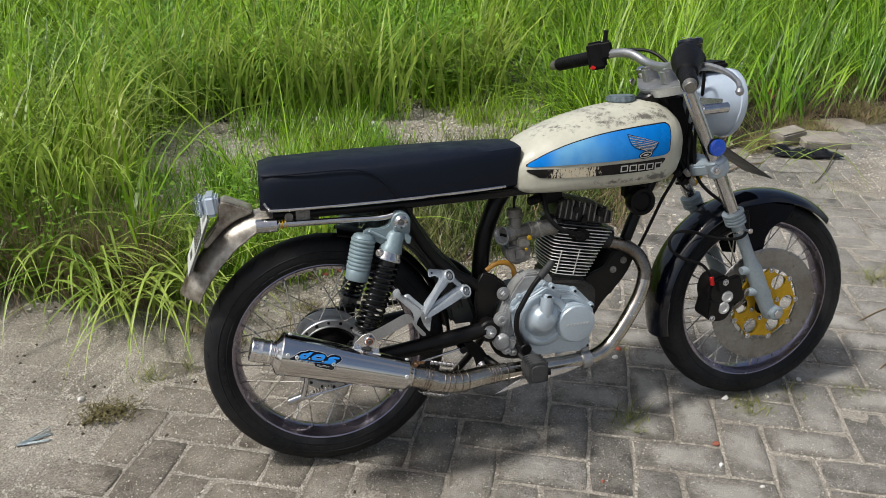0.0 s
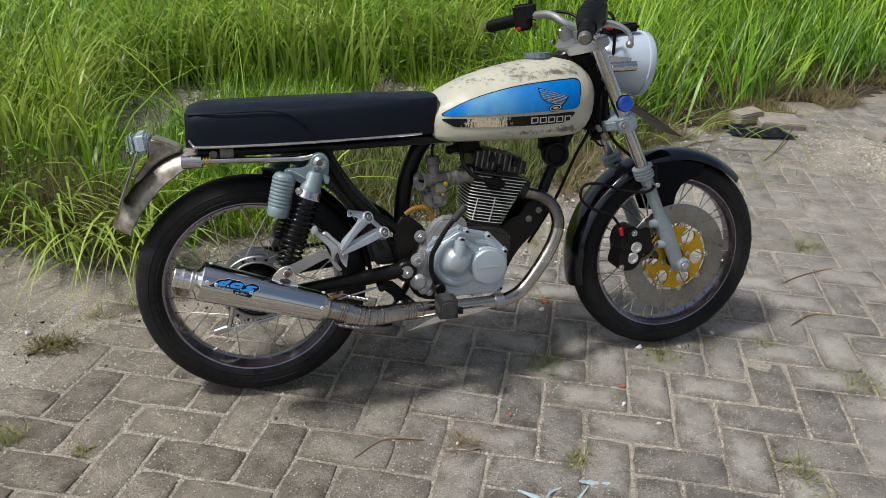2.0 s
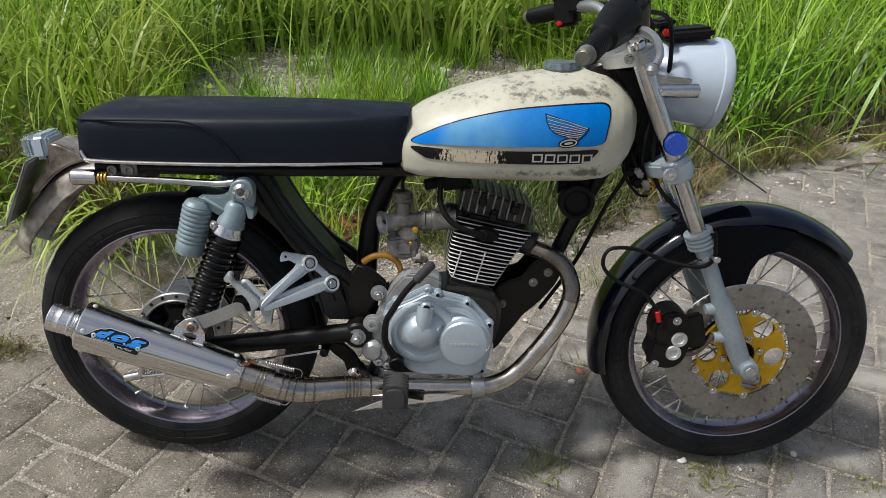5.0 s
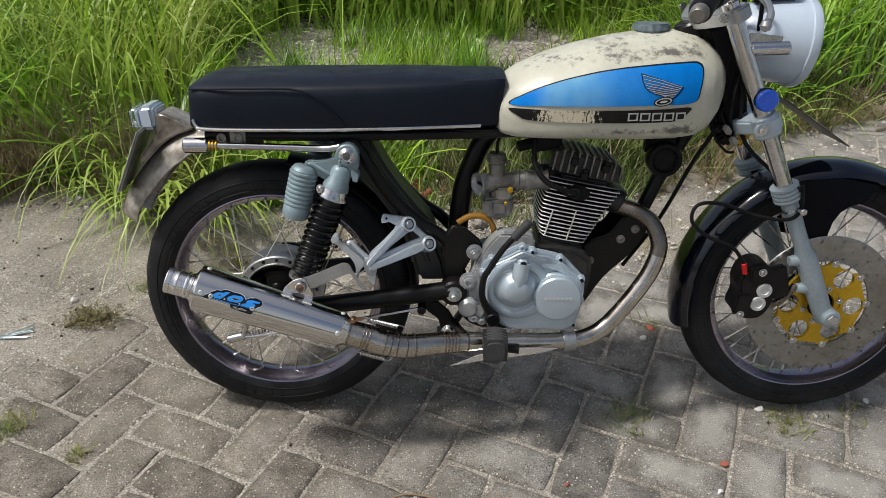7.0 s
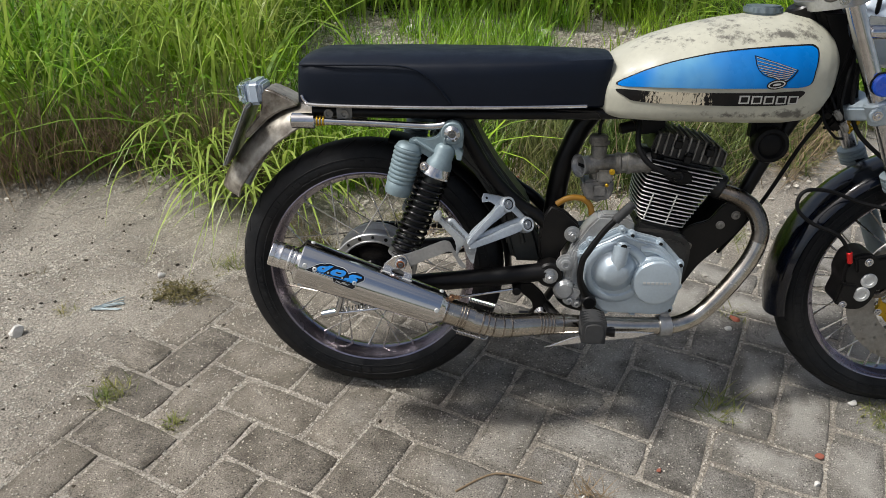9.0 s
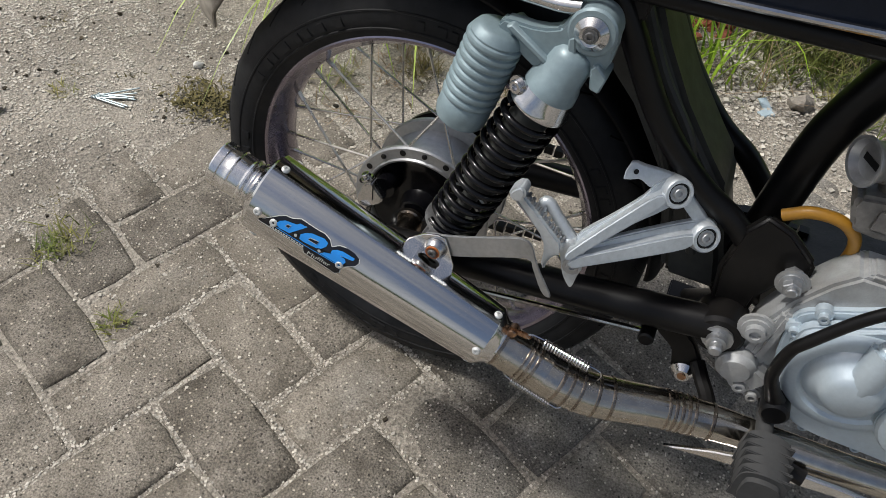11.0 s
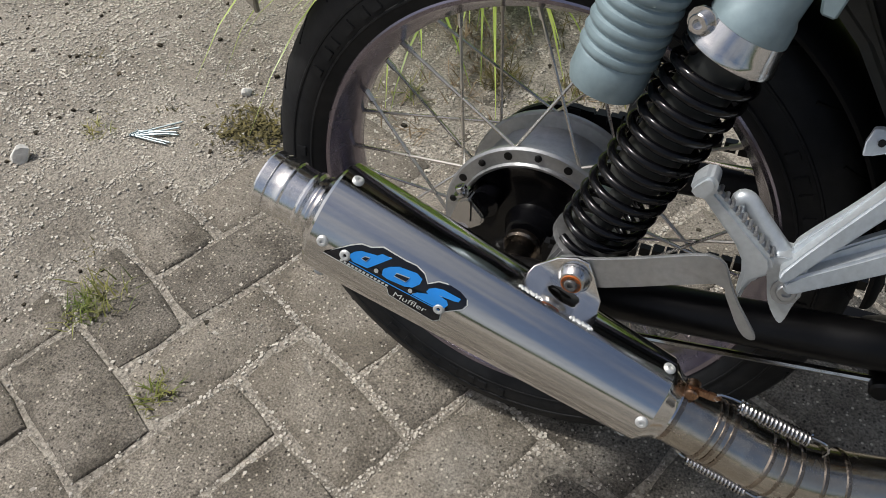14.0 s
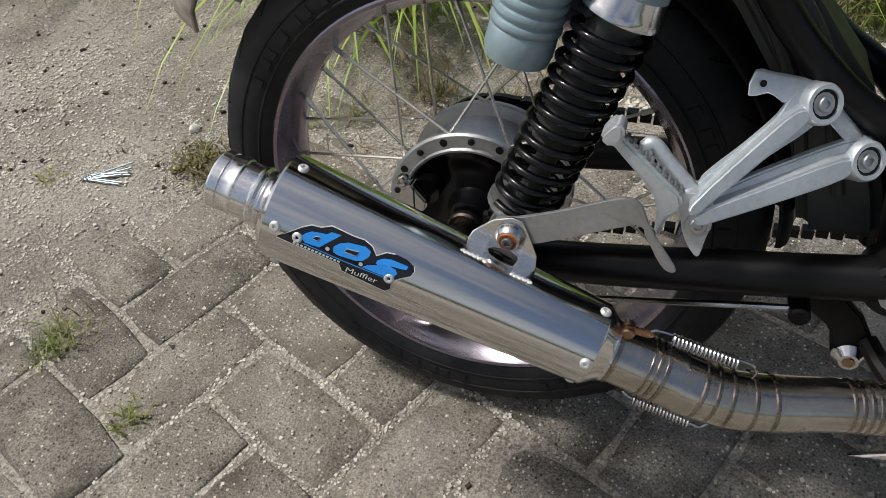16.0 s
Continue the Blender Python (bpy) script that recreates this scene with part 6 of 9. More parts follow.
bm = bmesh.new()
rows = []
xs = [-0.066, -0.063, -0.056, -0.04] + list(np.linspace(-0.01, 0.48, 16)) + [0.500, 0.512, 0.515]
for x in xs:
    half_pts = seat_section(x)
    shrink = 1.0
    if x < -0.05:
        shrink = 0.90 + 0.10 * math.sqrt(max(0, (x + 0.066) / 0.016))
    if x > 0.50:
        shrink = 1.0 - 0.06 * ((x - 0.50) / 0.015) ** 2
    zc = 0.705
    ring = [(y * shrink, zc + (z - zc) * (0.5 + 0.5 * shrink)) for y, z in half_pts] + [(-y * shrink, zc + (z - zc) * (0.5 + 0.5 * shrink)) for y, z in half_pts[-2:0:-1]]
    skew = 0.010 * max(0.0, (0.02 - x) / 0.086)
    rows.append([bm.verts.new((x + skew * (0.74 - z) / 0.08 * -0.4 + (0.0 if x < 0.4 else (z - 0.70) * 0.12 * (x - 0.4) / 0.1), y, z)) for y, z in ring])
n = len(rows[0])
for a, b in zip(rows, rows[1:]):
    for k in range(n):
        bm.faces.new((a[k], a[(k + 1) % n], b[(k + 1) % n], b[k]))
bm.faces.new(rows[0])
bm.faces.new(rows[-1])
seat = part("seat", bm, SEAT, bike, "long black leatherette seat with sewn seams")
for s in (-1, 1):
    bm = tube(bmesh.new(), [(-0.062, s * 0.105, 0.736), (0.0, s * 0.1150, 0.738), (0.08, s * 0.1170, 0.7395), (0.13, s * 0.1180, 0.7385), (0.165, s * 0.1185, 0.728), (0.195, s * 0.1185, 0.705), (0.222, s * 0.1180, 0.672)], 0.0019, 8, 6)
    part("seam_piping", bm, SEAT, seat)
    bm = tube(bmesh.new(), [(-0.060, s * 0.108, 0.680), (-0.052, s * 0.113, 0.669), (-0.03, s * 0.117, 0.664), (0.15, s * 0.120, 0.664), (0.33, s * 0.112, 0.666), (0.476, s * 0.094, 0.668)], 0.0036, 10, 6)
    part("seat_trim", bm, CHROME, seat, "thin chrome trim along the seat")

# ---- fuel tank
TANK_X = [0.500, 0.515, 0.545, 0.60, 0.66, 0.72, 0.78, 0.84, 0.88, 0.905, 0.925, 0.938, 0.944]
TANK_TOP = [0.722, 0.744, 0.766, 0.791, 0.809, 0.823, 0.832, 0.835, 0.830, 0.819, 0.802, 0.782, 0.762]
TANK_LOW = [0.656, 0.643, 0.638, 0.637, 0.637, 0.637, 0.637, 0.638, 0.643, 0.657, 0.683, 0.708, 0.726]
TANK_HALF = [0.062, 0.085, 0.101, 0.116, 0.124, 0.128, 0.128, 0.123, 0.114, 0.102, 0.084, 0.060, 0.032]


def tank_at(x):
    return (float(np.interp(x, TANK_X, TANK_TOP)), float(np.interp(x, TANK_X, TANK_LOW)), float(np.interp(x, TANK_X, TANK_HALF)))


def tank_side(x, z):
    """Half the tank's width at a place on its side."""
    top, low, half = tank_at(x)
    mid = low + 0.40 * (top - low)
    if z > mid:
        f = min(1.0, (z - mid) / (top - mid))
        return half * (1 - f ** 2.25) ** (1 / 2.0)
    f = min(1.0, (mid - z) / (mid - low))
    return half * (1 - 0.07 * f) * (1 - f ** 9.0) ** (1 / 3.0)


bm = bmesh.new()
rows = []
fine_x = []
for a, b in zip(TANK_X, TANK_X[1:]):
    fine_x += list(np.linspace(a, b, 4, endpoint=False))
fine_x.append(TANK_X[-1])
for x in fine_x:
    top, low, half = tank_at(x)
    mid = low + 0.40 * (top - low)
    ring = []
    for k in range(56):
        a = 2 * math.pi * k / 56
        c, s = math.cos(a), math.sin(a)
        if s >= 0:
            z = mid + (top - mid) * abs(s) ** (2 / 2.25)
        else:
            z = mid - (mid - low) * abs(s) ** (2 / 4.0)
        y = tank_side(x, z) if abs(c) > 1e-6 else 0.0
        ring.append(bm.verts.new((x, math.copysign(y, c) if abs(c) > 1e-6 else 0.0, z)))
    rows.append(ring)
for a, b in zip(rows, rows[1:]):
    for k in range(56):
        bm.faces.new((a[k], a[(k + 1) % 56], b[(k + 1) % 56], b[k]))
bm.faces.new(rows[0])
bm.faces.new(rows[-1])
bmesh.ops.smooth_vert(bm, verts=bm.verts[:], factor=0.4, use_axis_x=True, use_axis_y=True, use_axis_z=True)
tank = part("fuel_tank", bm, CREAM, bike, "worn cream fuel tank with blue side panels", sharp=60)


def on_tank(outline, mat, name, lift, side=-1, label="", cells=0.006):
    """A painted field that follows the tank's side: an (x, z) outline laid on the surface."""
    t = bmesh.new()
    f = t.faces.new([t.verts.new((x, 0, z)) for x, z in outline])
    bmesh.ops.triangulate(t, faces=t.faces[:])
    for axis in (0, 2):
        lo, hi = min(p[axis // 2] for p in outline), max(p[axis // 2] for p in outline)
        at = lo + cells
        while at < hi:
            no = (1, 0, 0) if axis == 0 else (0, 0, 1)
            bmesh.ops.bisect_plane(t, geom=t.verts[:] + t.edges[:] + t.faces[:], plane_co=(at, 0, at), plane_no=no, dist=1e-6)
            at += cells
    for v in t.verts:
        v.co.y = side * (tank_side(v.co.x, v.co.z) + lift)
    return part(name, t, mat, tank, label, sharp=80)


blue_line = round_outline([(0.530, 0.7085), (0.565, 0.731), (0.62, 0.752), (0.70, 0.771), (0.78, 0.781), (0.852, 0.7855), (0.871, 0.783), (0.877, 0.772), (0.873, 0.742), (0.862, 0.717), (0.80, 0.7135), (0.70, 0.711), (0.60, 0.709)], 5)
black_line = round_outline([(0.529, 0.7010), (0.546, 0.6875), (0.572, 0.6805), (0.70, 0.6795), (0.80, 0.6810), (0.838, 0.684), (0.852, 0.694), (0.858, 0.7080), (0.80, 0.7055), (0.70, 0.7030), (0.60, 0.7015)], 5)
for side in (-1, 1):
    on_tank([((x - 0.71) * 1.016 + 0.71, (z - 0.7095) * 1.035 + 0.7095) for x, z in blue_line], BLACK_STRIPE, "panel_outline", 0.0012, side)
    on_tank(blue_line, PALE_PATCH_BLUE, "side_panel_paint", 0.0018, side, "bright blue painted panel, paler between its rear tip and its middle")
    on_tank(black_line, STRIPE, "lower_stripe", 0.0014, side, "worn black stripe")
    # wing badge: swept bars over a small foot, no letters
    wing = [(0.7640, 0.7675), (0.7800, 0.7635), (0.7975, 0.7580), (0.8180, 0.7515), (0.8385, 0.7460), (0.8310, 0.7350), (0.8215, 0.7265), (0.8100, 0.7285), (0.7994, 0.7320), (0.7880, 0.7345), (0.7783, 0.7385), (0.7710, 0.7450), (0.7665, 0.7540)]
    on_tank([((x - 0.797) * 1.07 + 0.797, (z - 0.746) * 1.10 + 0.746) for x, z in wing], BLACK_STRIPE, "badge_wing", 0.0024, side, cells=0.006)
    on_tank(wing, PALE_PATCH_BLUE, "badge_wing", 0.0028, side, cells=0.006)
    for k in range(8):
        f = k / 7
        x0, z0 = np.interp(f, [0, 0.3, 0.6, 0.85, 1], [0.765, 0.7675, 0.7735, 0.7850, 0.8000]), np.interp(f, [0, 0.3, 0.6, 0.85, 1], [0.7665, 0.7535, 0.7435, 0.7365, 0.7325])
        x1, z1 = 0.8370 - 0.0160 * f, 0.7460 - 0.0185 * f
        xm, zm = 0.5 * (x0 + x1), 0.5 * (z0 + z1) + 0.0010 - 0.0025 * f
        for lift, mat, h in ((0.0031, BLACK_STRIPE, 0.0013), (0.0035, SILVER_INK, 0.0006)):
            on_tank([(x0, z0 + h), (xm, zm + h), (x1, z1 + h), (x1, z1 - h), (xm, zm - h), (x0, z0 - h)], mat, "badge_bar", lift, side, cells=0.006)
    for wide, tall, mat, lift in ((0.0180, 0.0085, BLACK_STRIPE, 0.0036), (0.0155, 0.0066, SILVER_INK, 0.0040), (0.0130, 0.0046, BLACK_STRIPE, 0.0044), (0.0075, 0.0020, SILVER_INK, 0.0048)):
        on_tank([(0.8045 + wide * math.cos(a) - 0.15 * tall * math.sin(a), 0.7205 + tall * math.sin(a) + 0.15 * wide * math.cos(a)) for a in np.linspace(0, 2 * math.pi, 20, endpoint=False)], mat, "badge_foot", lift, side, cells=0.006)
    # the maker's name stands as a row of plain blocks
    for k in range(5):
        x0 = 0.743 + k * 0.0222
        on_tank([(x0, 0.6840), (x0 + 0.0185, 0.6848), (x0 + 0.0185, 0.6998), (x0, 0.6995)], SILVER_INK, "name_block", 0.0024, side, cells=0.006)
        on_tank([(x0 + 0.0030, 0.6868), (x0 + 0.0155, 0.6873), (x0 + 0.0155, 0.6972), (x0 + 0.0030, 0.6967)], BLACK_STRIPE, "name_block", 0.0030, side, cells=0.006)
bm = bmesh.new()
cap_o = Vector((0.803, 0, 0.829))
for h0, h1, rad, lob in ((0.0, 0.005, 0.031, 0), (0.005, 0.014, 0.0345, 0.0012), (0.014, 0.017, 0.0310, 0.0006)):
    pts0 = [(rad + lob * math.cos(14 * 2 * math.pi * k / 84)) for k in range(84)]
    lo = [bm.verts.new(cap_o + Vector((p * math.cos(2 * math.pi * k / 84), p * math.sin(2 * math.pi * k / 84), h0))) for k, p in enumerate(pts0)]
    hi = [bm.verts.new(cap_o + Vector((p * math.cos(2 * math.pi * k / 84), p * math.sin(2 * math.pi * k / 84), h1))) for k, p in enumerate(pts0)]
    bm.faces.new(lo)
    bm.faces.new(hi)
    for k in range(84):
        bm.faces.new((lo[k], lo[(k + 1) % 84], hi[(k + 1) % 84], hi[k]))
part("fuel_cap", bm, CAP_GREY, tank, "grey scalloped fuel cap")

# ---- engine
bm = bmesh.new()
prism(bm, round_outline([(0.470, 0.300), (0.480, 0.380), (0.520, 0.408), (0.590, 0.416), (0.690, 0.404), (0.708, 0.366), (0.695, 0.300), (0.668, 0.252), (0.560, 0.238), (0.490, 0.252)], 4), -0.092, -0.045, 0.010)
prism(bm, round_outline([(0.470, 0.300), (0.480, 0.352), (0.520, 0.368), (0.590, 0.378), (0.690, 0.384), (0.708, 0.356), (0.695, 0.300), (0.668, 0.252), (0.560, 0.238), (0.490, 0.252)], 4), -0.046, 0.110, 0.010)
prism(bm, [(0.598, 0.405), (0.602, 0.430), (0.690, 0.414), (0.694, 0.39)], -0.060, 0.06, 0.006)
crankcase = part("crankcase", bm, ENGINE_DARK, bike, "dark dull engine crankcase")
bm = prism(bmesh.new(), [(0.452, 0.290), (0.458, 0.345), (0.476, 0.392), (0.498, 0.428), (0.517, 0.449), (0.572, 0.449), (0.588, 0.440), (0.590, 0.405), (0.510, 0.380), (0.495, 0.300), (0.470, 0.262)], -0.098, -0.050, 0.004)
prism(bm, [(0.518, 0.430), (0.524, 0.4535), (0.556, 0.4535), (0.562, 0.430)], -0.094, -0.064, 0.003)
box(bm, (0.476, -0.098, 0.345), (0.014, 0.014, 0.070), (0, 6, 0), 0.004)
part("gearbox_case", bm, CASE_ALLOY, crankcase, "bare alloy gearbox casing")
# clutch cover: a screwed flange, a raised body, the clutch dome with its release stem and a round cap
cover = round_outline([(0.481, 0.372), (0.490, 0.395), (0.528, 0.415), (0.561, 0.432), (0.575, 0.427), (0.592, 0.420), (0.642, 0.407), (0.666, 0.386), (0.684, 0.366), (0.692, 0.352), (0.691, 0.310), (0.680, 0.258), (0.660, 0.244), (0.600, 0.2445), (0.540, 0.2465), (0.514, 0.267), (0.489, 0.314)], 3)
bm = prism(bmesh.new(), cover, -0.106, -0.092, 0.0022)
inner = [((x - 0.586) * 0.925 + 0.586, (z - 0.336) * 0.925 + 0.335) for x, z in cover]
prism(bm, inner, -0.122, -0.104, 0.007, 3)
lathe(bm, [(0.0, 0.0665), (0.006, 0.0655), (0.010, 0.0610), (0.0115, 0.0540), (0.0115, 0.050), (0.0085, 0.0465), (0.0085, 0.0440)], (0.556, -0.118, 0.342), (0, -1, 0), 64)
lathe(bm, [(0.0, 0.046), (0.010, 0.044), (0.018, 0.036), (0.022, 0.030), (0.030, 0.0265), (0.035, 0.0190), (0.036, 0.0)], (0.5515, -0.118, 0.3475), (0, -1, 0), 48)
tube(bm, [(0.5525, -0.136, 0.344), (0.5565, -0.138, 0.372), (0.5610, -0.134, 0.404)], 0.0160, 20, 4)
lathe(bm, [(0.0, 0.0535), (0.008, 0.0525), (0.012, 0.0485), (0.020, 0.0480)], (0.6345, -0.116, 0.3285), (0, -1, 0), 64)
tube(bm, [(0.600, -0.122, 0.395), (0.635, -0.123, 0.388), (0.668, -0.123, 0.358), (0.678, -0.122, 0.322)], 0.0055, 10, 5)
part("clutch_cover", bm, PAINT_ALLOY, crankcase, "silver painted clutch cover")
bm = lathe(bmesh.new(), [(0.0, 0.0468), (0.005, 0.0468), (0.0085, 0.0440), (0.0095, 0.0400), (0.0100, 0.0)], (0.6345, -0.1345, 0.3285), (0, -1, 0), 64)
part("clutch_cap", bm, PAINT_ALLOY, crankcase, "round silver cover cap")
bm = bmesh.new()
for k in range(7):
    box(bm, (0.610 + k * 0.0082, -0.1448, 0.3300), (0.0056, 0.0008, 0.0050), (0, 0, 0), 0.0002)
parts_of("name_block", bm, RIVET, crankcase)
bm = bmesh.new()
for x, z in ((0.487, 0.372), (0.503, 0.401), (0.563, 0.4265), (0.583, 0.4185), (0.6395, 0.4025), (0.6840, 0.3580), (0.6855, 0.310), (0.6735, 0.258), (0.600, 0.2495), (0.545, 0.2515), (0.497, 0.308)):
    lathe(bm, [(0, 0.0085), (0.009, 0.0085), (0.0105, 0.0052), (0.017, 0.0052), (0.017, 0.0028), (0.0145, 0.0024), (0.0145, 0)], (x, -0.100, z), (0, -1, 0), 14)
cyl(bm, (0.5605, -0.134, 0.400), (0.5620, -0.133, 0.412), 0.0110, 16, 0.003)
parts_of("cover_screw", bm, PAINT_ALLOY, crankcase)
bm = bmesh.new()
for x, y, z, r in ((0.5620, -0.1475, 0.4060, 0.0062), (0.5830, -0.1165, 0.4185, 0.0036), (0.6395, -0.1165, 0.4025, 0.0036), (0.6840, -0.1165, 0.3580, 0.0042), (0.6735, -0.1165, 0.258, 0.0036)):
    lathe(bm, [(0, r), (0.0012, r), (0.0012, 0)], (x, y, z), (0, -1, 0), 12)
parts_of("screw_recess", bm, BLACK_METAL, crankcase)
bm = bmesh.new()
for x, z, r in ((0.4575, 0.350, 0.0185), (0.470, 0.270, 0.013), (0.486, 0.262, 0.011)):
    lathe(bm, [(0, r), (0.004, r), (0.0045, r * 0.78), (0.007, r * 0.78), (0.0075, r * 0.55), (0.0140, r * 0.55), (0.0145, r * 0.30), (0.010, r * 0.28), (0.010, 0)], (x, -0.100, z), (0, -1, 0), 18)
lathe(bm, [(0, 0.022), (0.012, 0.021), (0.019, 0.015), (0.021, 0.0)], (0.458, -0.096, 0.292), (0, -1, 0), 24)
box(bm, (0.480, -0.098, 0.285), (0.034, 0.026, 0.036), (0, 30, 0), 0.008, 2)
parts_of("gearbox_boss", bm, CASE_ALLOY, crankcase, "cast alloy bosses and bolts")


def fin_plan(w, depth):
    return round_outline([(-w / 2, -depth + 0.018), (-w / 2, depth - 0.018), (-w / 2 + 0.018, depth), (w / 2 - 0.018, depth), (w / 2, depth - 0.018), (w / 2, -depth + 0.018), (w / 2 - 0.018, -depth), (-w / 2 + 0.018, -depth)], 2)


cyl_pose = pose(0.6445, 0, 0.4270, 0, 11, 0)
bm = bmesh.new()
box(bm, (0.000, 0, 0.035), (0.080, 0.088, 0.130), (0, 0, 0), 0.012)
bmesh.ops.transform(bm, matrix=cyl_pose, verts=bm.verts[:])
cylinder = part("cylinder", bm, ENGINE_DARK, bike, "dark finned cylinder with bare fin edges")


def fin_span(h):
    """The fins' rear and front ends, a height above the cylinder's foot."""
    return np.interp(h, [0, 0.010, 0.030, 0.056, 0.130], [-0.041, -0.047, -0.053, -0.0555, -0.0545]), np.interp(h, [0, 0.067, 0.110, 0.123, 0.130], [0.055, 0.0755, 0.092, 0.0985, 0.0985])


def fin(h):
    rear, front = fin_span(h)
    m = cyl_pose @ pose(0.5 * (rear + front), 0, h) @ pose(0, 0, 0, 90, 0, 0)
    half = 0.062 + 0.002 * min(1, h / 0.05)
    bm = prism(bmesh.new(), fin_plan(front - rear, half), -0.0012, 0.0012, 0.0006, 1, m=m)
    edge = len(bm.faces)
    prism(bm, fin_plan(front - rear - 0.0026, half - 0.0013), -0.0015, 0.0015, 0.0003, 1, m=m)
    bm.faces.ensure_lookup_table()
    for f in bm.faces[edge:]:
        f.material_index = 1
    return bm


for i in range(11):
    part("cooling_fin", fin(0.0083 * i), FIN, cylinder).data.materials.append(ENGINE_DARK)
bm = bmesh.new()
for x, lo, hi in ((-0.034, 0.002, 0.060), (0.012, 0.000, 0.066)):
    cyl(bm, (x, -0.0630, lo), (x + 0.004, -0.0645, hi), 0.0016, 8)
bmesh.ops.transform(bm, matrix=cyl_pose, verts=bm.verts[:])
parts_of("fin_web", bm, FIN, cylinder)
bm = bmesh.new()
box(bm, (0.018, 0, 0.114), (0.112, 0.096, 0.052), (0, 0, 0), 0.010)
prism(bm, round_outline([(-0.054, 0.136), (-0.058, 0.150), (-0.055, 0.170), (-0.040, 0.178), (0.010, 0.1775), (0.066, 0.172), (0.084, 0.164), (0.092, 0.146), (0.088, 0.134), (0.010, 0.132)], 3), -0.052, 0.052, 0.006, 2)
cyl(bm, (0.080, -0.02, 0.096), (0.112, -0.03, 0.090), 0.026, 24, 0.004)
cyl(bm, (-0.050, -0.03, 0.118), (-0.078, -0.04, 0.118), 0.022, 24, 0.004)
bmesh.ops.transform(bm, matrix=cyl_pose, verts=bm.verts[:])
head = part("cylinder_head", bm, ENGINE_DARK, bike, "dark grey cast cylinder head with upright ribs")
bm = bmesh.new()
for i in range(10):
    x = -0.050 + i * 0.0150
    t = (x + 0.05) / 0.135
    hi = 0.1865 - 0.010 * t - 0.010 * max(0.0, abs(t - 0.5) * 2 - 0.7) / 0.3
    prism(bm, [(x - 0.0018, 0.137), (x - 0.0018, hi), (x + 0.0018, hi), (x + 0.0018, 0.137)], -0.0590, 0.056, 0.001, 1)
bmesh.ops.transform(bm, matrix=cyl_pose, verts=bm.verts[:])
parts_of("head_rib", bm, ALLOY_DULL, head)
for i in range(5):
    part("head_fin", fin(0.0913 + 0.0083 * i), FIN if i < 4 else HEAD_GREY, head).data.materials.append(ENGINE_DARK)
bm = bmesh.new()
for x, y, z in ((-0.012, -0.058, 0.165), (0.052, -0.058, 0.162), (0.014, -0.060, 0.140), (-0.050, -0.052, 0.130)):
    cyl(bm, (x, y, z - 0.010), (x, y, z + 0.006), 0.0085, 14, 0.002)
    cyl(bm, (x, y, z + 0.005), (x, y, z + 0.012), 0.0062, 6, 0.001)
bmesh.ops.transform(bm, matrix=cyl_pose, verts=bm.verts[:])
parts_of("head_stud", bm, BLACK_METAL, head)
bm = bmesh.new()
prism(bm, round_outline([(-0.024, 0.098), (-0.006, 0.116), (0.018, 0.118), (0.034, 0.106), (0.030, 0.094), (0.006, 0.088)], 3), -0.072, -0.050, 0.006, 2)
cyl(bm, (0.004, -0.066, 0.100), (0.000, -0.088, 0.108), 0.0105, 16, 0.003)
tube(bm, [(0.000, -0.088, 0.108), (-0.030, -0.096, 0.112), (-0.066, -0.092, 0.122), (-0.092, -0.076, 0.150), (-0.098, -0.050, 0.200)], 0.0055, 10, 6)
bmesh.ops.transform(bm, matrix=cyl_pose, verts=bm.verts[:])
part("spark_plug_cap", bm, BLACK_PLASTIC, bike, "black plug cap and lead")

# carburettor
bm = cyl(bmesh.new(), (0.508, -0.050, 0.500), (0.508, -0.050, 0.574), 0.0150, 24, 0.003)
cyl(bm, (0.484, -0.056, 0.5325), (0.545, -0.046, 0.534), 0.0185, 24, 0.003)
box(bm, (0.520, -0.070, 0.515), (0.030, 0.014, 0.024), (0, 0, 0), 0.004, 2)
carb = part("carburettor", bm, ALLOY_DULL, bike, "grey carburettor with open bell mouth")
bm = prism(bmesh.new(), round_outline([(0.480, 0.504), (0.483, 0.478), (0.492, 0.466), (0.530, 0.466), (0.538, 0.480), (0.537, 0.506)], 2), -0.072, -0.028, 0.005, 2)
box(bm, (0.512, -0.071, 0.486), (0.026, 0.006, 0.024), (0, 0, 0), 0.002)
cyl(bm, (0.510, -0.050, 0.468), (0.510, -0.050, 0.458), 0.009, 6, 0.001)
part("float_bowl", bm, HEAD_DARK, carb, "dark grey float bowl")
bm = cyl(bmesh.new(), (0.506, -0.050, 0.572), (0.506, -0.050, 0.592), 0.0180, 28, 0.003)
lathe(bm, [(0, 0.0195), (0.006, 0.0195), (0.006, 0.016)], (0.508, -0.050, 0.574), (0, 0, 1), 28)
part("slide_cap", bm, ALLOY_DULL, carb, "round carburettor cap")
bell_ax = Vector((-0.86, -0.50, 0.02)).normalized()
bm = lathe(bmesh.new(), [(-0.012, 0.0175), (0.0, 0.0180), (0.006, 0.0200), (0.010, 0.0225), (0.0125, 0.0225), (0.0120, 0.0195), (0.0040, 0.0165), (0.0040, 0.0)], (0.4790, -0.060, 0.5335), bell_ax, 36)
part("bell_mouth", bm, ALLOY, carb, "bright alloy bell mouth")
side_ax = bell_ax.cross(Vector((0, 0, 1))).normalized()
bm = bmesh.new()
mb = Vector((0.4790, -0.060, 0.5335)) + bell_ax * 0.0046
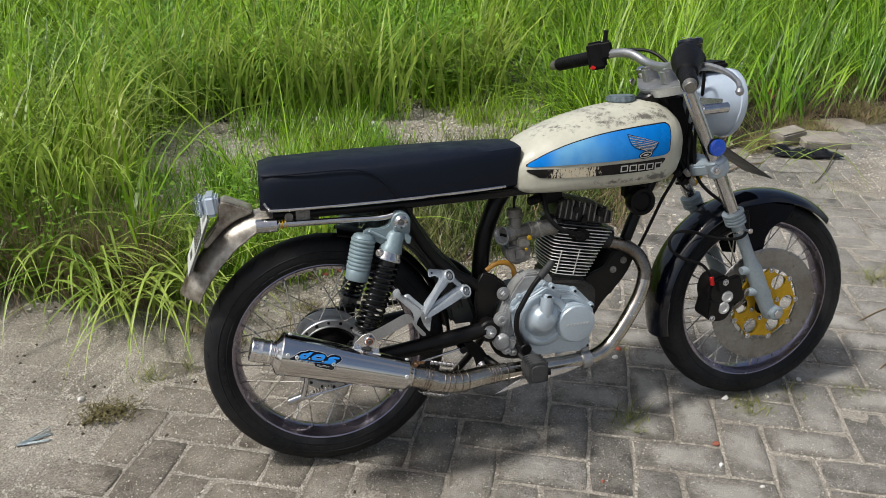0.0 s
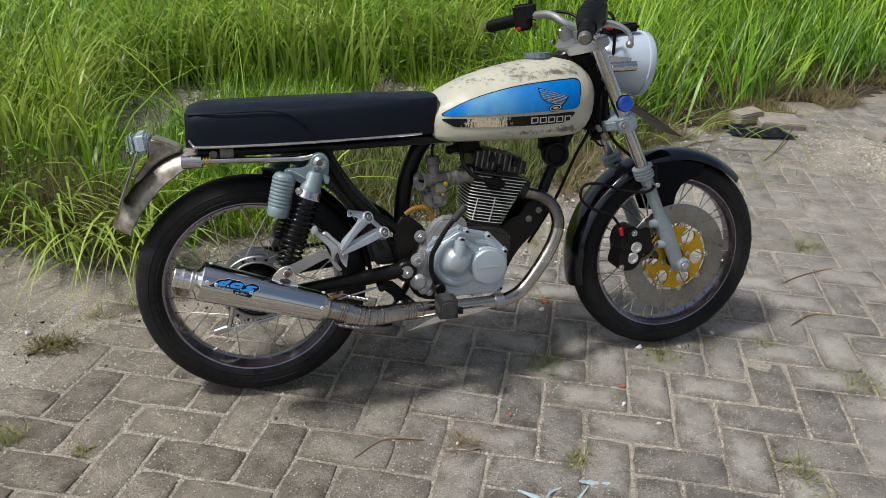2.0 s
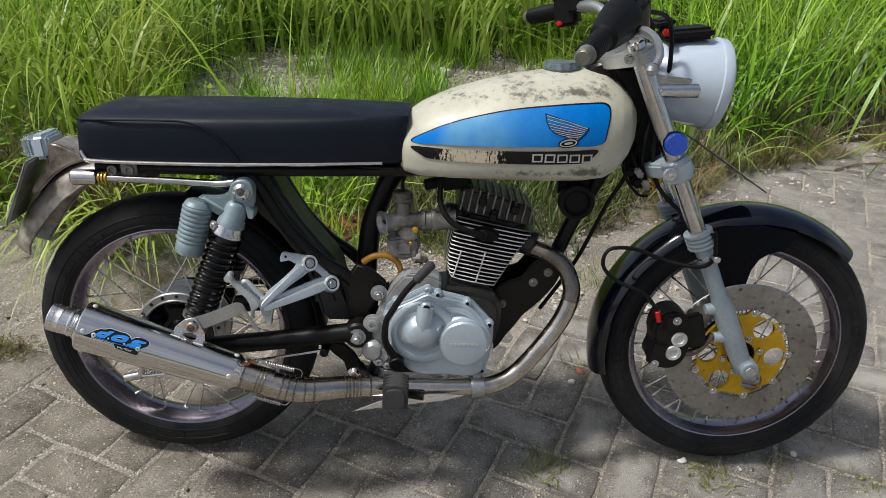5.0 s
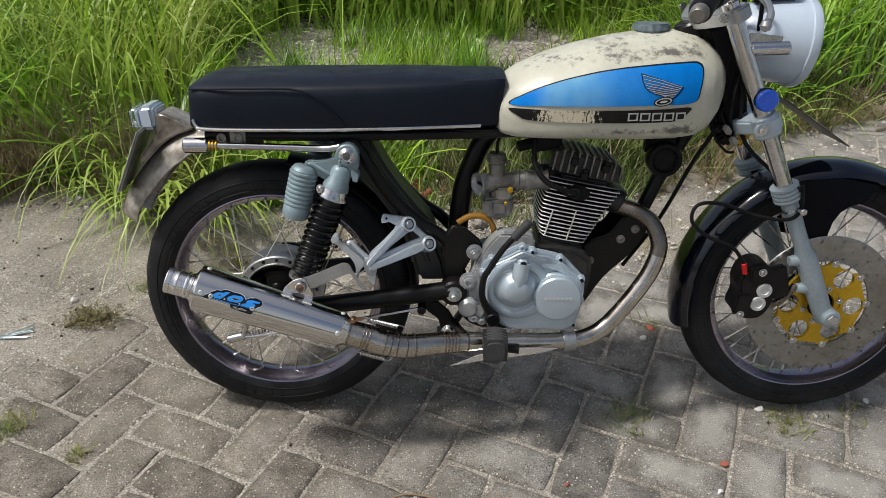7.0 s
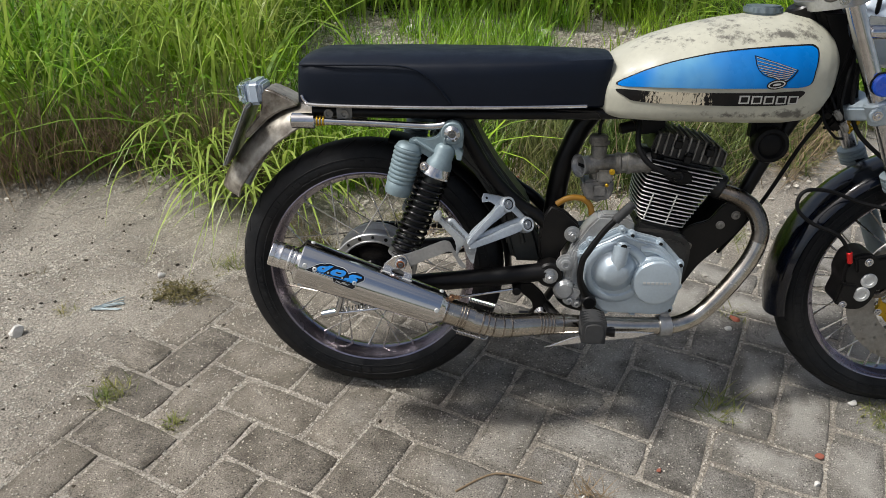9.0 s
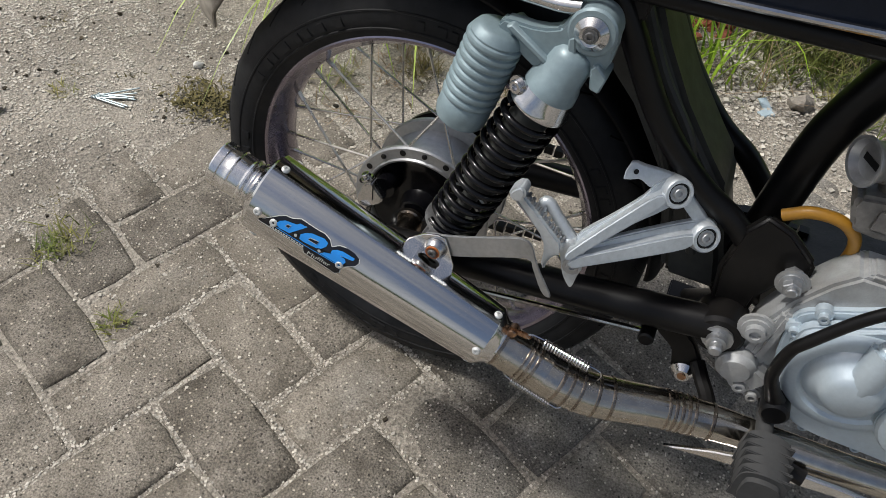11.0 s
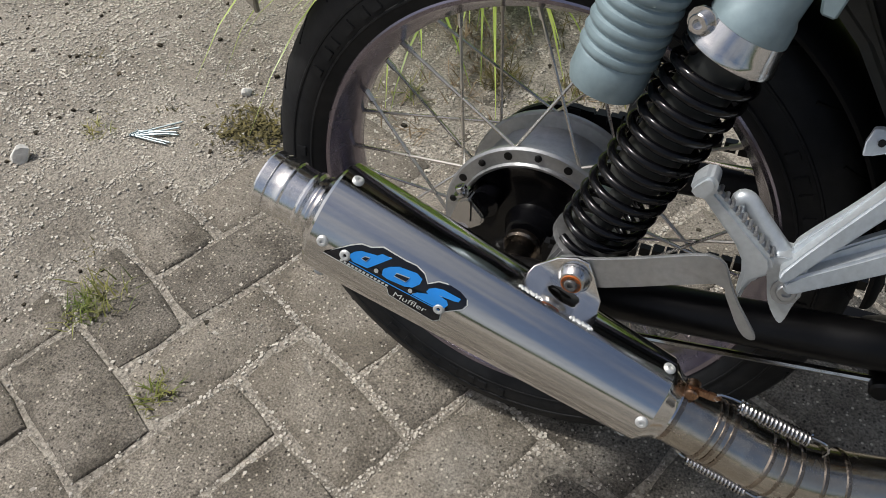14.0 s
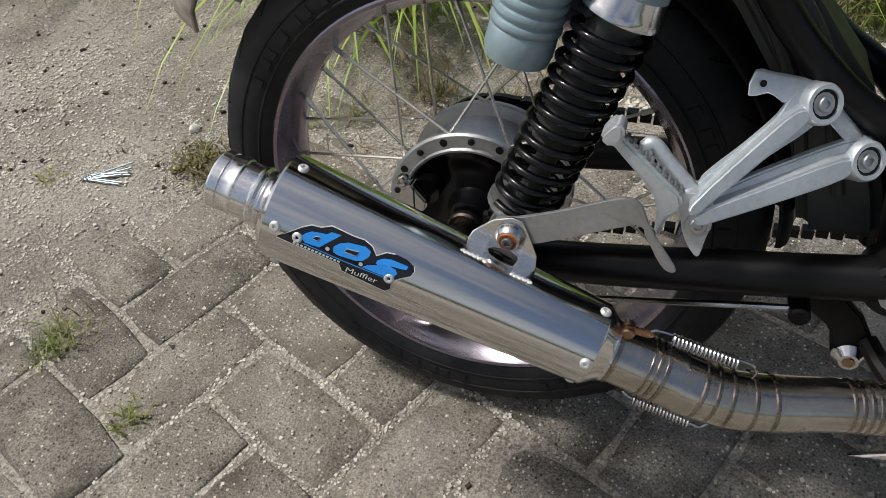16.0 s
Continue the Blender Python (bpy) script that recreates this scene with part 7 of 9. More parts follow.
prism(bm, [(-0.010, -0.0032), (-0.010, 0.0032), (0.010, 0.0032), (0.010, -0.0032)], -0.0004, 0.0004, m=Matrix.Translation(mb) @ Matrix((side_ax, bell_ax, (0, 0, 1))).transposed().to_4x4())
part("bell_slot", bm, BLACK_METAL, carb)
bm = lathe(bmesh.new(), [(0, 0.0), (0, 0.0062), (0.003, 0.0062), (0.004, 0.0040), (0.009, 0.0040), (0.009, 0)], (0.5320, -0.078, 0.5265), (0, -1, 0), 6)
cyl(bm, (0.524, -0.078, 0.500), (0.524, -0.084, 0.500), 0.0035, 8, 0.001)
parts_of("jet_screw", bm, YELLOW, carb, "brass jet screw")
bm = lathe(bmesh.new(), [(0, 0.0180), (0.004, 0.0215), (0.010, 0.0215), (0.012, 0.0190), (0.022, 0.0190), (0.024, 0.0215), (0.030, 0.0215), (0.033, 0.0195), (0.056, 0.0190), (0.060, 0.0215), (0.068, 0.0215)], (0.540, -0.046, 0.534), (1, 0, 0.06), 28)
part("intake_pipe", bm, ALLOY_DULL, carb, "alloy intake pipe with clamps")
part("fuel_hose", tube(bmesh.new(), [(0.436, -0.060, 0.461), (0.4576, -0.062, 0.4748), (0.4828, -0.062, 0.4758), (0.501, -0.058, 0.4628), (0.5085, -0.052, 0.4439), (0.510, -0.046, 0.425)], 0.0062, 12, 6), HOSE_YELLOW, bike, "amber fuel hose")
# kick-start lever: a black crank folded up along the clutch cover, with a rubber pedal
kick = part("kick_lever", tube(bmesh.new(), [(0.506, -0.128, 0.284), (0.494, -0.134, 0.306), (0.4840, -0.138, 0.3330), (0.4860, -0.139, 0.3700), (0.4960, -0.140, 0.3920), (0.5219, -0.140, 0.4344), (0.5450, -0.140, 0.4615)], 0.0062, 12, 6, radii=[0.011, 0.008, 0.0066, 0.0062, 0.0062, 0.006, 0.006]), BLACK_METAL, bike, "black kick-start lever folded along the clutch cover")
bm = lathe(bmesh.new(), [(0, 0.006), (0.001, 0.0082)] + [p for k in range(6) for p in ((0.004 + 0.0068 * k, 0.0094), (0.0075 + 0.0068 * k, 0.0084))] + [(0.045, 0.0090), (0.048, 0.006), (0.049, 0.0)], (0.5410, -0.140, 0.4570), (0.65, -0.03, 0.76), 20)
part("lever_pedal", bm, RUBBER_GREY, kick, "ribbed rubber pedal")
bm = cyl(bmesh.new(), (0.506, -0.100, 0.280), (0.506, -0.142, 0.280), 0.015, 24, 0.003)
part("lever_boss", bm, BLACK_METAL, kick)
bm = lathe(bmesh.new(), [(0.02, 0.0), (0.02, 0.028), (0.010, 0.034), (-0.010, 0.036), (-0.018, 0.033), (-0.019, 0.026), (-0.013, 0.022), (-0.016, 0.014), (-0.016, 0.0)], (0.8440, -0.034, 0.5885), (0, 1, 0), 32)
box(bm, (0.84, -0.01, 0.615), (0.06, 0.035, 0.05), (0, 0, 0), 0.008)
part("horn", bm, BLACK_PLASTIC, bike, "round black horn")

# ---- exhaust
EX_AX = Vector((0.9455, 0.0200, -0.3245)).normalized()
EX_OUT = (Vector((0, -1, 0)) + EX_AX * EX_AX.y).normalized()
EX_UP = EX_AX.cross(EX_OUT)
EX_UP = EX_UP if EX_UP.z > 0 else -EX_UP
EX_C = Vector((0.0757, -0.1785, 0.3152))      # the silencer's middle


def can_radius(s):
    return 0.0391 - 0.0311 * s


def on_can(s, deg, r=0.0):
    a = radians(deg)
    tall = 1 + 0.09 * min(1.0, max(0.0, -s / 0.14)) * (math.sin(a) > 0)
    return EX_C + EX_AX * s + (EX_OUT * math.cos(a) + EX_UP * math.sin(a) * tall) * (can_radius(s) + r)


bm = lathe(bmesh.new(), [(-0.156, 0.0235), (-0.1545, 0.0262), (-0.1525, 0.0262), (-0.1505, 0.0285), (-0.1430, 0.0415), (-0.1405, can_radius(-0.1405)), (0.1350, can_radius(0.135)), (0.1372, 0.0338), (0.1440, 0.0285), (0.1475, 0.0268), (0.1490, 0.0268), (0.1505, 0.0250)], EX_C, EX_AX, 96)
for v in bm.verts:
    rel = v.co - EX_C
    v.co += EX_UP * max(0.0, rel.dot(EX_UP)) * 0.09 * min(1.0, max(0.0, -rel.dot(EX_AX) / 0.14)) * (1 if rel.dot(EX_AX) > -0.146 else 0)
can = part("muffler", bm, CAN_STEEL, bike, "brushed stainless muffler with rivets", sharp=22)
bm = lathe(bmesh.new(), [(-0.152, 0.0240), (-0.158, 0.0240), (-0.1605, 0.0258), (-0.1625, 0.0258), (-0.165, 0.0240), (-0.177, 0.0242), (-0.1785, 0.0254), (-0.1805, 0.0254), (-0.182, 0.0246), (-0.1900, 0.0248), (-0.1907, 0.0232), (-0.1915, 0.0250), (-0.1985, 0.0250), (-0.2002, 0.0240), (-0.2002, 0.0222), (-0.150, 0.0222)], EX_C, EX_AX, 64)
part("muffler_tip", bm, STEEL, can, "polished stainless outlet tip", sharp=30)
bm = bmesh.new()
for s, degs in ((-0.1300, (19.4, 88.5, 150, -50, -115)), (0.1300, (15.0, 90.8, 165, -58, -130)), (-0.1107, (18.3,)), (-0.0336, (17.1,))):
    for deg in degs:
        ax = (EX_OUT * math.cos(radians(deg)) + EX_UP * math.sin(radians(deg)))
        lathe(bm, [(0, 0.0046), (0.0014, 0.0044), (0.0025, 0.0032), (0.0025, 0.0016), (0.0012, 0.0013), (0.0012, 0)], on_can(s, deg, -0.0003), ax, 14)
parts_of("rivet", bm, RIVET, can)


def on_muffler(name, outline, mat, lift, bm=None, label=""):
    """A sticker: an outline in (along, degrees round) laid on the can."""
    t = bm or bmesh.new()
    if bm is None:
        t.faces.new([t.verts.new((s, 0, d / 1000)) for s, d in outline])
    bmesh.ops.triangulate(t, faces=t.faces[:])
    for axis, no in ((0, (1, 0, 0)), (2, (0, 0, 1))):
        lo, hi = min(v.co[axis] for v in t.verts), max(v.co[axis] for v in t.verts)
        at = lo + 0.005
        while at < hi:
            bmesh.ops.bisect_plane(t, geom=t.verts[:] + t.edges[:] + t.faces[:], plane_co=(at, 0, at), plane_no=no, dist=1e-6)
            at += 0.005
    for v in t.verts:
        v.co = on_can(v.co.x, v.co.z * 1000, lift)
    return part(name, t, mat, sticker if name != "sticker" else can, label, sharp=80)


edge = [(-0.1266, 9.0), (-0.116, 23.7), (-0.1135, 23.9), (-0.1102, 30.8), (-0.1036, 36.8), (-0.0962, 38.5), (-0.0919, 39.1), (-0.0888, 44.3), (-0.0702, 44.1), (-0.0617, 45.2), (-0.054, 42.3), (-0.0489, 35.2), (-0.0428, 42.6), (-0.0343, 45.6),
        (-0.0262, 45.3), (-0.0192, 41.8), (-0.0169, 35.6), (-0.0184, 28.6), (-0.0255, 20.9), (-0.0304, 14.8), (-0.0291, 5.1), (-0.0334, -1.5), (-0.0706, 1.6), (-0.0737, 8.5)]


def grown(outline, ds, dd):
    """The outline, moved outwards by ds along and dd degrees round the can."""
    n = len(outline)
    turn = sum(outline[k - 1][0] * outline[k][1] - outline[k][0] * outline[k - 1][1] for k in range(n))
    out = []
    for k in range(n):
        (a, b), (c, d) = outline[k - 1], outline[(k + 1) % n]
        tx, ty = (c - a) / ds, (d - b) / dd
        size = math.hypot(tx, ty) * (1 if turn < 0 else -1) or 1.0
        out.append((outline[k][0] + ty / size * ds, outline[k][1] - tx / size * dd))
    return out


sticker = on_muffler("sticker", grown(edge, 0.0010, 1.4), BLACK_GLOSS, 0.0004, label="blue and black sticker")
on_muffler("sticker_outline", edge, PLATE_WHITE, 0.0007)
on_muffler("sticker_ground", grown(edge, -0.0009, -1.3), BLACK_GLOSS, 0.0010)
# three broad slanted figures in blue with pale rims; two of them pierced
figures = (([(-0.1075, 22.9), (-0.1055, 26.5), (-0.1013, 30.6), (-0.0897, 34.2), (-0.0871, 37.8), (-0.0793, 38.7), (-0.0922, 18.3), (-0.1035, 16.9), (-0.107, 19.6)], [(-0.0990, 24.0), (-0.0975, 28.0), (-0.0935, 29.1), (-0.0950, 23.7)]),
           ([(-0.0807, 19.7), (-0.0818, 25.5), (-0.078, 31.0), (-0.0723, 35.3), (-0.059, 38.5), (-0.0537, 36.0), (-0.0536, 30.5), (-0.057, 24.0), (-0.0624, 20.7), (-0.0763, 18.6)], [(-0.0726, 24.8), (-0.0717, 29.3), (-0.0619, 31.4), (-0.0631, 25.4)]),
           ([(-0.0558, 17.0), (-0.0525, 22.0), (-0.0378, 23.0), (-0.0358, 25.0), (-0.0442, 25.3), (-0.0471, 27.3), (-0.0466, 31.2), (-0.0429, 35.0), (-0.0369, 37.5), (-0.0231, 38.0), (-0.0235, 34.0), (-0.0271, 32.5), (-0.0352, 31.8), (-0.0379, 30.3), (-0.0312, 29.6), (-0.0290, 26.0), (-0.0304, 21.5), (-0.0354, 17.6)], None))
for block, hole in figures:
    on_muffler("sticker_block", grown(block, 0.0006, 0.9), PLATE_WHITE, 0.0013)
    on_muffler("sticker_block", block, STICKER_BLUE, 0.0016)
    if hole:
        on_muffler("sticker_block", hole, PLATE_WHITE, 0.0019)
        on_muffler("sticker_block", grown(hole, -0.0005, -0.8), BLACK_GLOSS, 0.0022)
on_muffler("sticker_line", [(-0.1062, 14.6), (-0.0690, 14.4), (-0.0330, 15.9), (-0.0330, 16.9), (-0.0690, 15.4), (-0.1062, 15.6)], STICKER_BLUE, 0.0013)
for k in range(13):
    s = -0.1130 + k * 0.0031
    on_muffler("sticker_bar", [(s, 10.9), (s + 0.0021, 10.9), (s + 0.0024, 13.2), (s + 0.0003, 13.2)], PLATE_WHITE, 0.0013)
for s, d in ((-0.0856, 20.8), (-0.0576, 19.8)):
    on_muffler("sticker_dot", [(s + 0.0017 * math.cos(a), d + 2.3 * math.sin(a)) for a in (math.pi * k / 5 for k in range(10))], SILVER_INK, 0.0019)
word = bpy.data.curves.new("word", "FONT")
word.body, word.size = "Muffler", 0.0095
word_ob = new("word", word)
word_me = bpy.data.meshes.new_from_object(word_ob.evaluated_get(bpy.context.evaluated_depsgraph_get()))
bpy.data.objects.remove(word_ob)
bm = bmesh.new()
bm.from_mesh(word_me)
for v in bm.verts:
    v.co = Vector((-0.0680 + v.co.x * 0.98 + v.co.y * 0.08, 0, (4.4 + v.co.x * 50 + v.co.y * 950) / 1000))
on_muffler("lettering", None, PLATE_WHITE, 0.0016, bm)

bm = bmesh.new()
pipe_a, pipe_b = EX_C + EX_AX * 0.146, EX_C + EX_AX * 0.206
tube(bm, [pipe_a, EX_C + EX_AX * 0.175, pipe_b], 0.0248, 32, 3)
rings = bmesh.new()
for s, w in ((0.1515, 0.0022), (0.1790, 0.0016), (0.1850, 0.0022), (0.1915, 0.0022)):
    lathe(rings, [(-w, 0.0240), (-w * 0.6, 0.0257), (w * 0.6, 0.0257), (w, 0.0240)], EX_C + EX_AX * s, EX_AX, 40)
link = part("exhaust_link", bm, PIPE, bike, "stainless link pipe with weld beads")
parts_of("weld_ring", rings, WELD, link)
bm = tube(bmesh.new(), [EX_C + EX_AX * 0.198, (0.290, -0.1745, 0.2440), (0.322, -0.1690, 0.2350), (0.360, -0.1580, 0.2310), (0.395, -0.1470, 0.2290), (0.440, -0.1365, 0.2255), (0.474, -0.1325, 0.2240)], 0.025, 32, 4,
          radii=[0.0247, 0.0246, 0.0242, 0.0232, 0.0222, 0.0205, 0.0190])
beads = bmesh.new()
for c, d, r in (((0.290, -0.1744, 0.2442), (1, 0.05, -0.32), 0.0249), ((0.300, -0.1730, 0.2410), (1, 0.12, -0.28), 0.0247), ((0.312, -0.1709, 0.2376), (1, 0.16, -0.22), 0.0245), ((0.330, -0.1668, 0.2340), (1, 0.22, -0.14), 0.0242), ((0.346, -0.1622, 0.2323), (1, 0.28, -0.08), 0.0238),
                ((0.404, -0.1445, 0.2285), (1, 0.28, -0.06), 0.0220), ((0.411, -0.1428, 0.2280), (1, 0.26, -0.06), 0.0218), ((0.418, -0.1411, 0.2275), (1, 0.24, -0.06), 0.0215), ((0.425, -0.1395, 0.2268), (1, 0.22, -0.06), 0.0212), ((0.432, -0.1380, 0.2262), (1, 0.20, -0.06), 0.0209), ((0.452, -0.1345, 0.2248), (1, 0.14, -0.05), 0.0206)):
    lathe(beads, [(-0.0026, r - 0.001), (-0.0010, r + 0.0008), (0.0010, r + 0.0008), (0.0026, r - 0.001)], c, d, 40)
bend = part("exhaust_bend", bm, PIPE, bike, "straw-tinted stainless exhaust bend")
parts_of("weld_bead", beads, WELD, bend)
bm = tube(bmesh.new(), [(0.472, -0.1352, 0.2287), (0.52, -0.1325, 0.2275), (0.60, -0.1270, 0.2250), (0.665, -0.1200, 0.2245)], 0.0185, 24, 4, radii=[0.0195, 0.0185, 0.0180, 0.0180])
part("exhaust_mid_pipe", bm, PIPE, bike, "stainless exhaust pipe under the engine")
bm = lathe(bmesh.new(), [(-0.012, 0.0185), (-0.012, 0.0225), (0.012, 0.0225), (0.012, 0.0185)], (0.664, -0.120, 0.2243), (1, 0.15, 0.02), 28)
box(bm, (0.664, -0.120, 0.250), (0.016, 0.008, 0.012), (0, 0, 0), 0.002)
part("pipe_clamp", bm, ALLOY, bike)
header = [(0.660, -0.121, 0.2245), (0.695, -0.115, 0.2275), (0.735, -0.106, 0.2450), (0.778, -0.097, 0.2900), (0.824, -0.084, 0.3540), (0.8434, -0.075, 0.4040), (0.8405, -0.066, 0.4365), (0.8265, -0.056, 0.4620), (0.8000, -0.045, 0.4800), (0.7720, -0.032, 0.4870), (0.740, -0.020, 0.4930)]
line = curve_points(header, 6)
bm = tube(bmesh.new(), line[:30], 0.0175, 24, 1)
part("exhaust_header", bm, PIPE, bike, "straw-tinted stainless header pipe")
bm = tube(bmesh.new(), line[29:], 0.0172, 24, 1)
part("header_bend", bm, BURNT, bike, "header bend tinted bronze by heat")
bm = coil(bmesh.new(), (0.2620, -0.1760, 0.2920), (0.3130, -0.1720, 0.2760), 0.0046, 0.0010, 17, 10, 5)
tube(bm, [(0.2620, -0.1760, 0.2965), (0.2500, -0.1770, 0.2985), (0.2440, -0.1790, 0.2965), (0.2470, -0.1790, 0.2930)], 0.0011, 6, 4)
tube(bm, [(0.3130, -0.1720, 0.2800), (0.3230, -0.1710, 0.2765), (0.3270, -0.1710, 0.2700), (0.3250, -0.1710, 0.2630)], 0.0011, 6, 4)
part("exhaust_spring", bm, CHROME, bike, "bright exhaust retaining spring")
bm = coil(bmesh.new(), (0.2400, -0.1830, 0.2250), (0.2870, -0.1830, 0.2110), 0.0042, 0.0010, 17, 10, 5)
tube(bm, [(0.2310, -0.1830, 0.2320), (0.2340, -0.1830, 0.2280), (0.2400, -0.1830, 0.2250)], 0.0011, 6, 3)
tube(bm, [(0.2870, -0.1830, 0.2110), (0.2960, -0.1820, 0.2080), (0.3020, -0.1790, 0.2130)], 0.0011, 6, 3)
part("exhaust_spring", bm, CHROME, bike, "bright exhaust retaining spring")
bm = bmesh.new()
prism(bm, [(0.2250, 0.3000), (0.2440, 0.2995), (0.2500, 0.2955), (0.2450, 0.2915), (0.2280, 0.2930)], -0.180, -0.1775, 0.0008)
cyl(bm, (0.2290, -0.1830, 0.2935), (0.2290, -0.1690, 0.2935), 0.0052, 14, 0.001)
part("spring_hook", bm, COPPER, bike, "heat-stained spring tab")

# silencer bracket and its plate
bm = bmesh.new()
prism(bm, [(0.0916, 0.3350), (0.0955, 0.3470), (0.1014, 0.3590), (0.1180, 0.3725), (0.1320, 0.3770), (0.1400, 0.3755), (0.1450, 0.3640), (0.1525, 0.3440), (0.1515, 0.3220), (0.1385, 0.3250), (0.1370, 0.3410), (0.129, 0.3465), (0.117, 0.3460), (0.1065, 0.3380)], -0.1700, -0.1675, 0.0005, 1)
welds = bmesh.new()
for s0, d0 in ((0.0168, 90), (0.0594, 89)):
    f = on_can(s0, d0)
    box(bm, f + Vector((0, 0.002, 0.0015)), (0.017, 0.016, 0.0025), (0, 18.5, 0), 0.0008)
    for k in range(12):
        lathe(welds, [(0, 0.0015), (0.0009, 0.0012), (0.0012, 0)], f + Vector((-0.0075 + 0.0014 * k, -0.0065 + 0.0005 * math.sin(2.3 * k), 0.0034 - 0.00047 * k)), (0, -0.4, 1), 6)
part("muffler_bracket", bm, STEEL, can, "stainless muffler bracket with weld spots")
parts_of("weld_spot", welds, RIVET, can)
bm = lathe(bmesh.new(), [(0, 0.0122), (0.002, 0.0122), (0.0070, 0.0088), (0.0075, 0.0068)], (0.1315, -0.1705, 0.3600), (0, -1, 0), 32)
part("cup_washer", bm, CHROME, can, "conical alloy washer")
bm = lathe(bmesh.new(), [(0, 0.0074), (0.0012, 0.0074), (0.0012, 0.0056)], (0.1315, -0.1777, 0.3600), (0, -1, 0), 24)
part("rubber_ring", bm, RING_ORANGE, can, "orange rubber ring")
bm = bmesh.new()
bolt(bm, (0.1315, -0.1780, 0.3600), (0, -1, 0), 0.0046, 0.003)
part("bracket_bolt", bm, HEAD_GREY, can)
bm = bmesh.new()
strap = [(0.118, 0.371), (0.135, 0.3755), (0.166, 0.387), (0.205, 0.4045), (0.216, 0.4070), (0.225, 0.4035), (0.231, 0.3920), (0.240, 0.378), (0.254, 0.362), (0.2545, 0.3565), (0.248, 0.3555), (0.240, 0.364), (0.230, 0.380), (0.222, 0.3850), (0.171, 0.362), (0.140, 0.350), (0.120, 0.350)]
prism(bm, round_outline(strap, 2), -0.1664, -0.1634, 0.0008)
for v in bm.verts:
    v.co.y -= 0.010 * max(0.0, (v.co.x - 0.222) / 0.03)
part("hanger_plate", bm, ALLOY, bike, "flat steel hanger plate")
bm = cyl(bmesh.new(), (0.133, -0.1640, 0.3600), (0.120, -0.120, 0.350), 0.0085, 16, 0.002)
part("hanger_spacer", bm, BLACK_METAL, bike)

# ---- rear foot-rest hanger
def splay(bm):
    """Sets the casting into its slanting plane: it leaves the frame at its front and stands well out at its rear foot."""
    for v in bm.verts:
        v.co.y += -0.5258 + 0.652 * v.co.x + 0.4855 * v.co.z
    return bm


def cast_at(x, z):
    return Vector((x, -0.5258 + 0.652 * x + 0.4855 * z, z))


CAST_OUT = Vector((0.50, -0.80, 0.38)).normalized()
BOSSES = ((0.3332, 0.4645), (0.3735, 0.4207))
bm = bmesh.new()
# thin web, with the two raised bars on it
prism(bm, round_outline([(0.262, 0.424), (0.2693, 0.4329), (0.288, 0.4453), (0.3076, 0.4612), (0.316, 0.474), (0.333, 0.479), (0.346, 0.468), (0.334, 0.450), (0.305, 0.4340), (0.275, 0.414)], 3), -0.004, 0.004, 0.0015)
prism(bm, round_outline([(0.268, 0.414), (0.2906, 0.4223), (0.3187, 0.4291), (0.3603, 0.4367), (0.380, 0.434), (0.387, 0.420), (0.380, 0.405), (0.364, 0.412), (0.325, 0.408), (0.279, 0.4020), (0.270, 0.404)], 3), -0.004, 0.004, 0.0015)
prism(bm, round_outline([(0.2600, 0.4180), (0.2952, 0.4491), (0.3202, 0.4680), (0.330, 0.464), (0.3262, 0.4556), (0.3021, 0.4373), (0.2721, 0.4150), (0.264, 0.410)], 3), -0.015, 0.000, 0.0045, 3)
prism(bm, round_outline([(0.2650, 0.4110), (0.3035, 0.4192), (0.3598, 0.4295), (0.370, 0.424), (0.3634, 0.4150), (0.325, 0.4083), (0.279, 0.4025), (0.268, 0.402)], 3), -0.014, 0.000, 0.0045, 3)
prism(bm, [(0.3420, 0.4660), (0.3500, 0.4620), (0.3760, 0.4330), (0.3640, 0.4320), (0.3420, 0.4540)], -0.002, 0.005, 0.001, 1)
prism(bm, round_outline([(0.2852, 0.4768), (0.2873, 0.4920), (0.2997, 0.4887), (0.3224, 0.4815), (0.330, 0.476), (0.3140, 0.4680), (0.3065, 0.4715), (0.2986, 0.4767)], 2), -0.001, 0.004, 0.0008, 1)
splay(bm)
for x, z in BOSSES:
    lathe(bm, [(-0.008, 0.0), (-0.008, 0.0165), (0.0100, 0.0155), (0.0120, 0.0140), (0.0120, 0.0110), (0.0070, 0.0106), (0.0070, 0.0)], cast_at(x, z), CAST_OUT, 32)
tube(bm, [(0.258, -0.146, 0.4150), (0.250, -0.145, 0.4250), (0.238, -0.144, 0.4380), (0.229, -0.143, 0.4480), (0.2235, -0.1440, 0.4480), (0.2240, -0.1460, 0.4390)], 0.0058, 12, 4, radii=[0.0085, 0.0066, 0.0060, 0.0058, 0.0058, 0.0050])
prism(bm, round_outline([(0.2505, 0.4180), (0.2637, 0.4220), (0.2746, 0.4160), (0.2770, 0.3990), (0.2745, 0.3835), (0.2725, 0.3680), (0.2685, 0.3680), (0.2600, 0.3809), (0.2545, 0.3983)], 3), -0.158, -0.140, 0.004, 2)
hanger = part("footrest_hanger", bm, HANGER, bike, "silver cast footrest hanger")
bm = bmesh.new()
dark = bmesh.new()
for x, z in BOSSES:
    bolt(bm, cast_at(x, z) + CAST_OUT * 0.0085, CAST_OUT, 0.0058, 0.0045)
    lathe(dark, [(0.0072, 0.0108), (0.0098, 0.0108), (0.0098, 0.0)], cast_at(x, z), CAST_OUT, 28)
bolt(bm, (0.2673, -0.1575, 0.3952), (0.2, -1, 0.2), 0.0066, 0.004)
parts_of("hanger_bolt", bm, ALLOY, hanger)
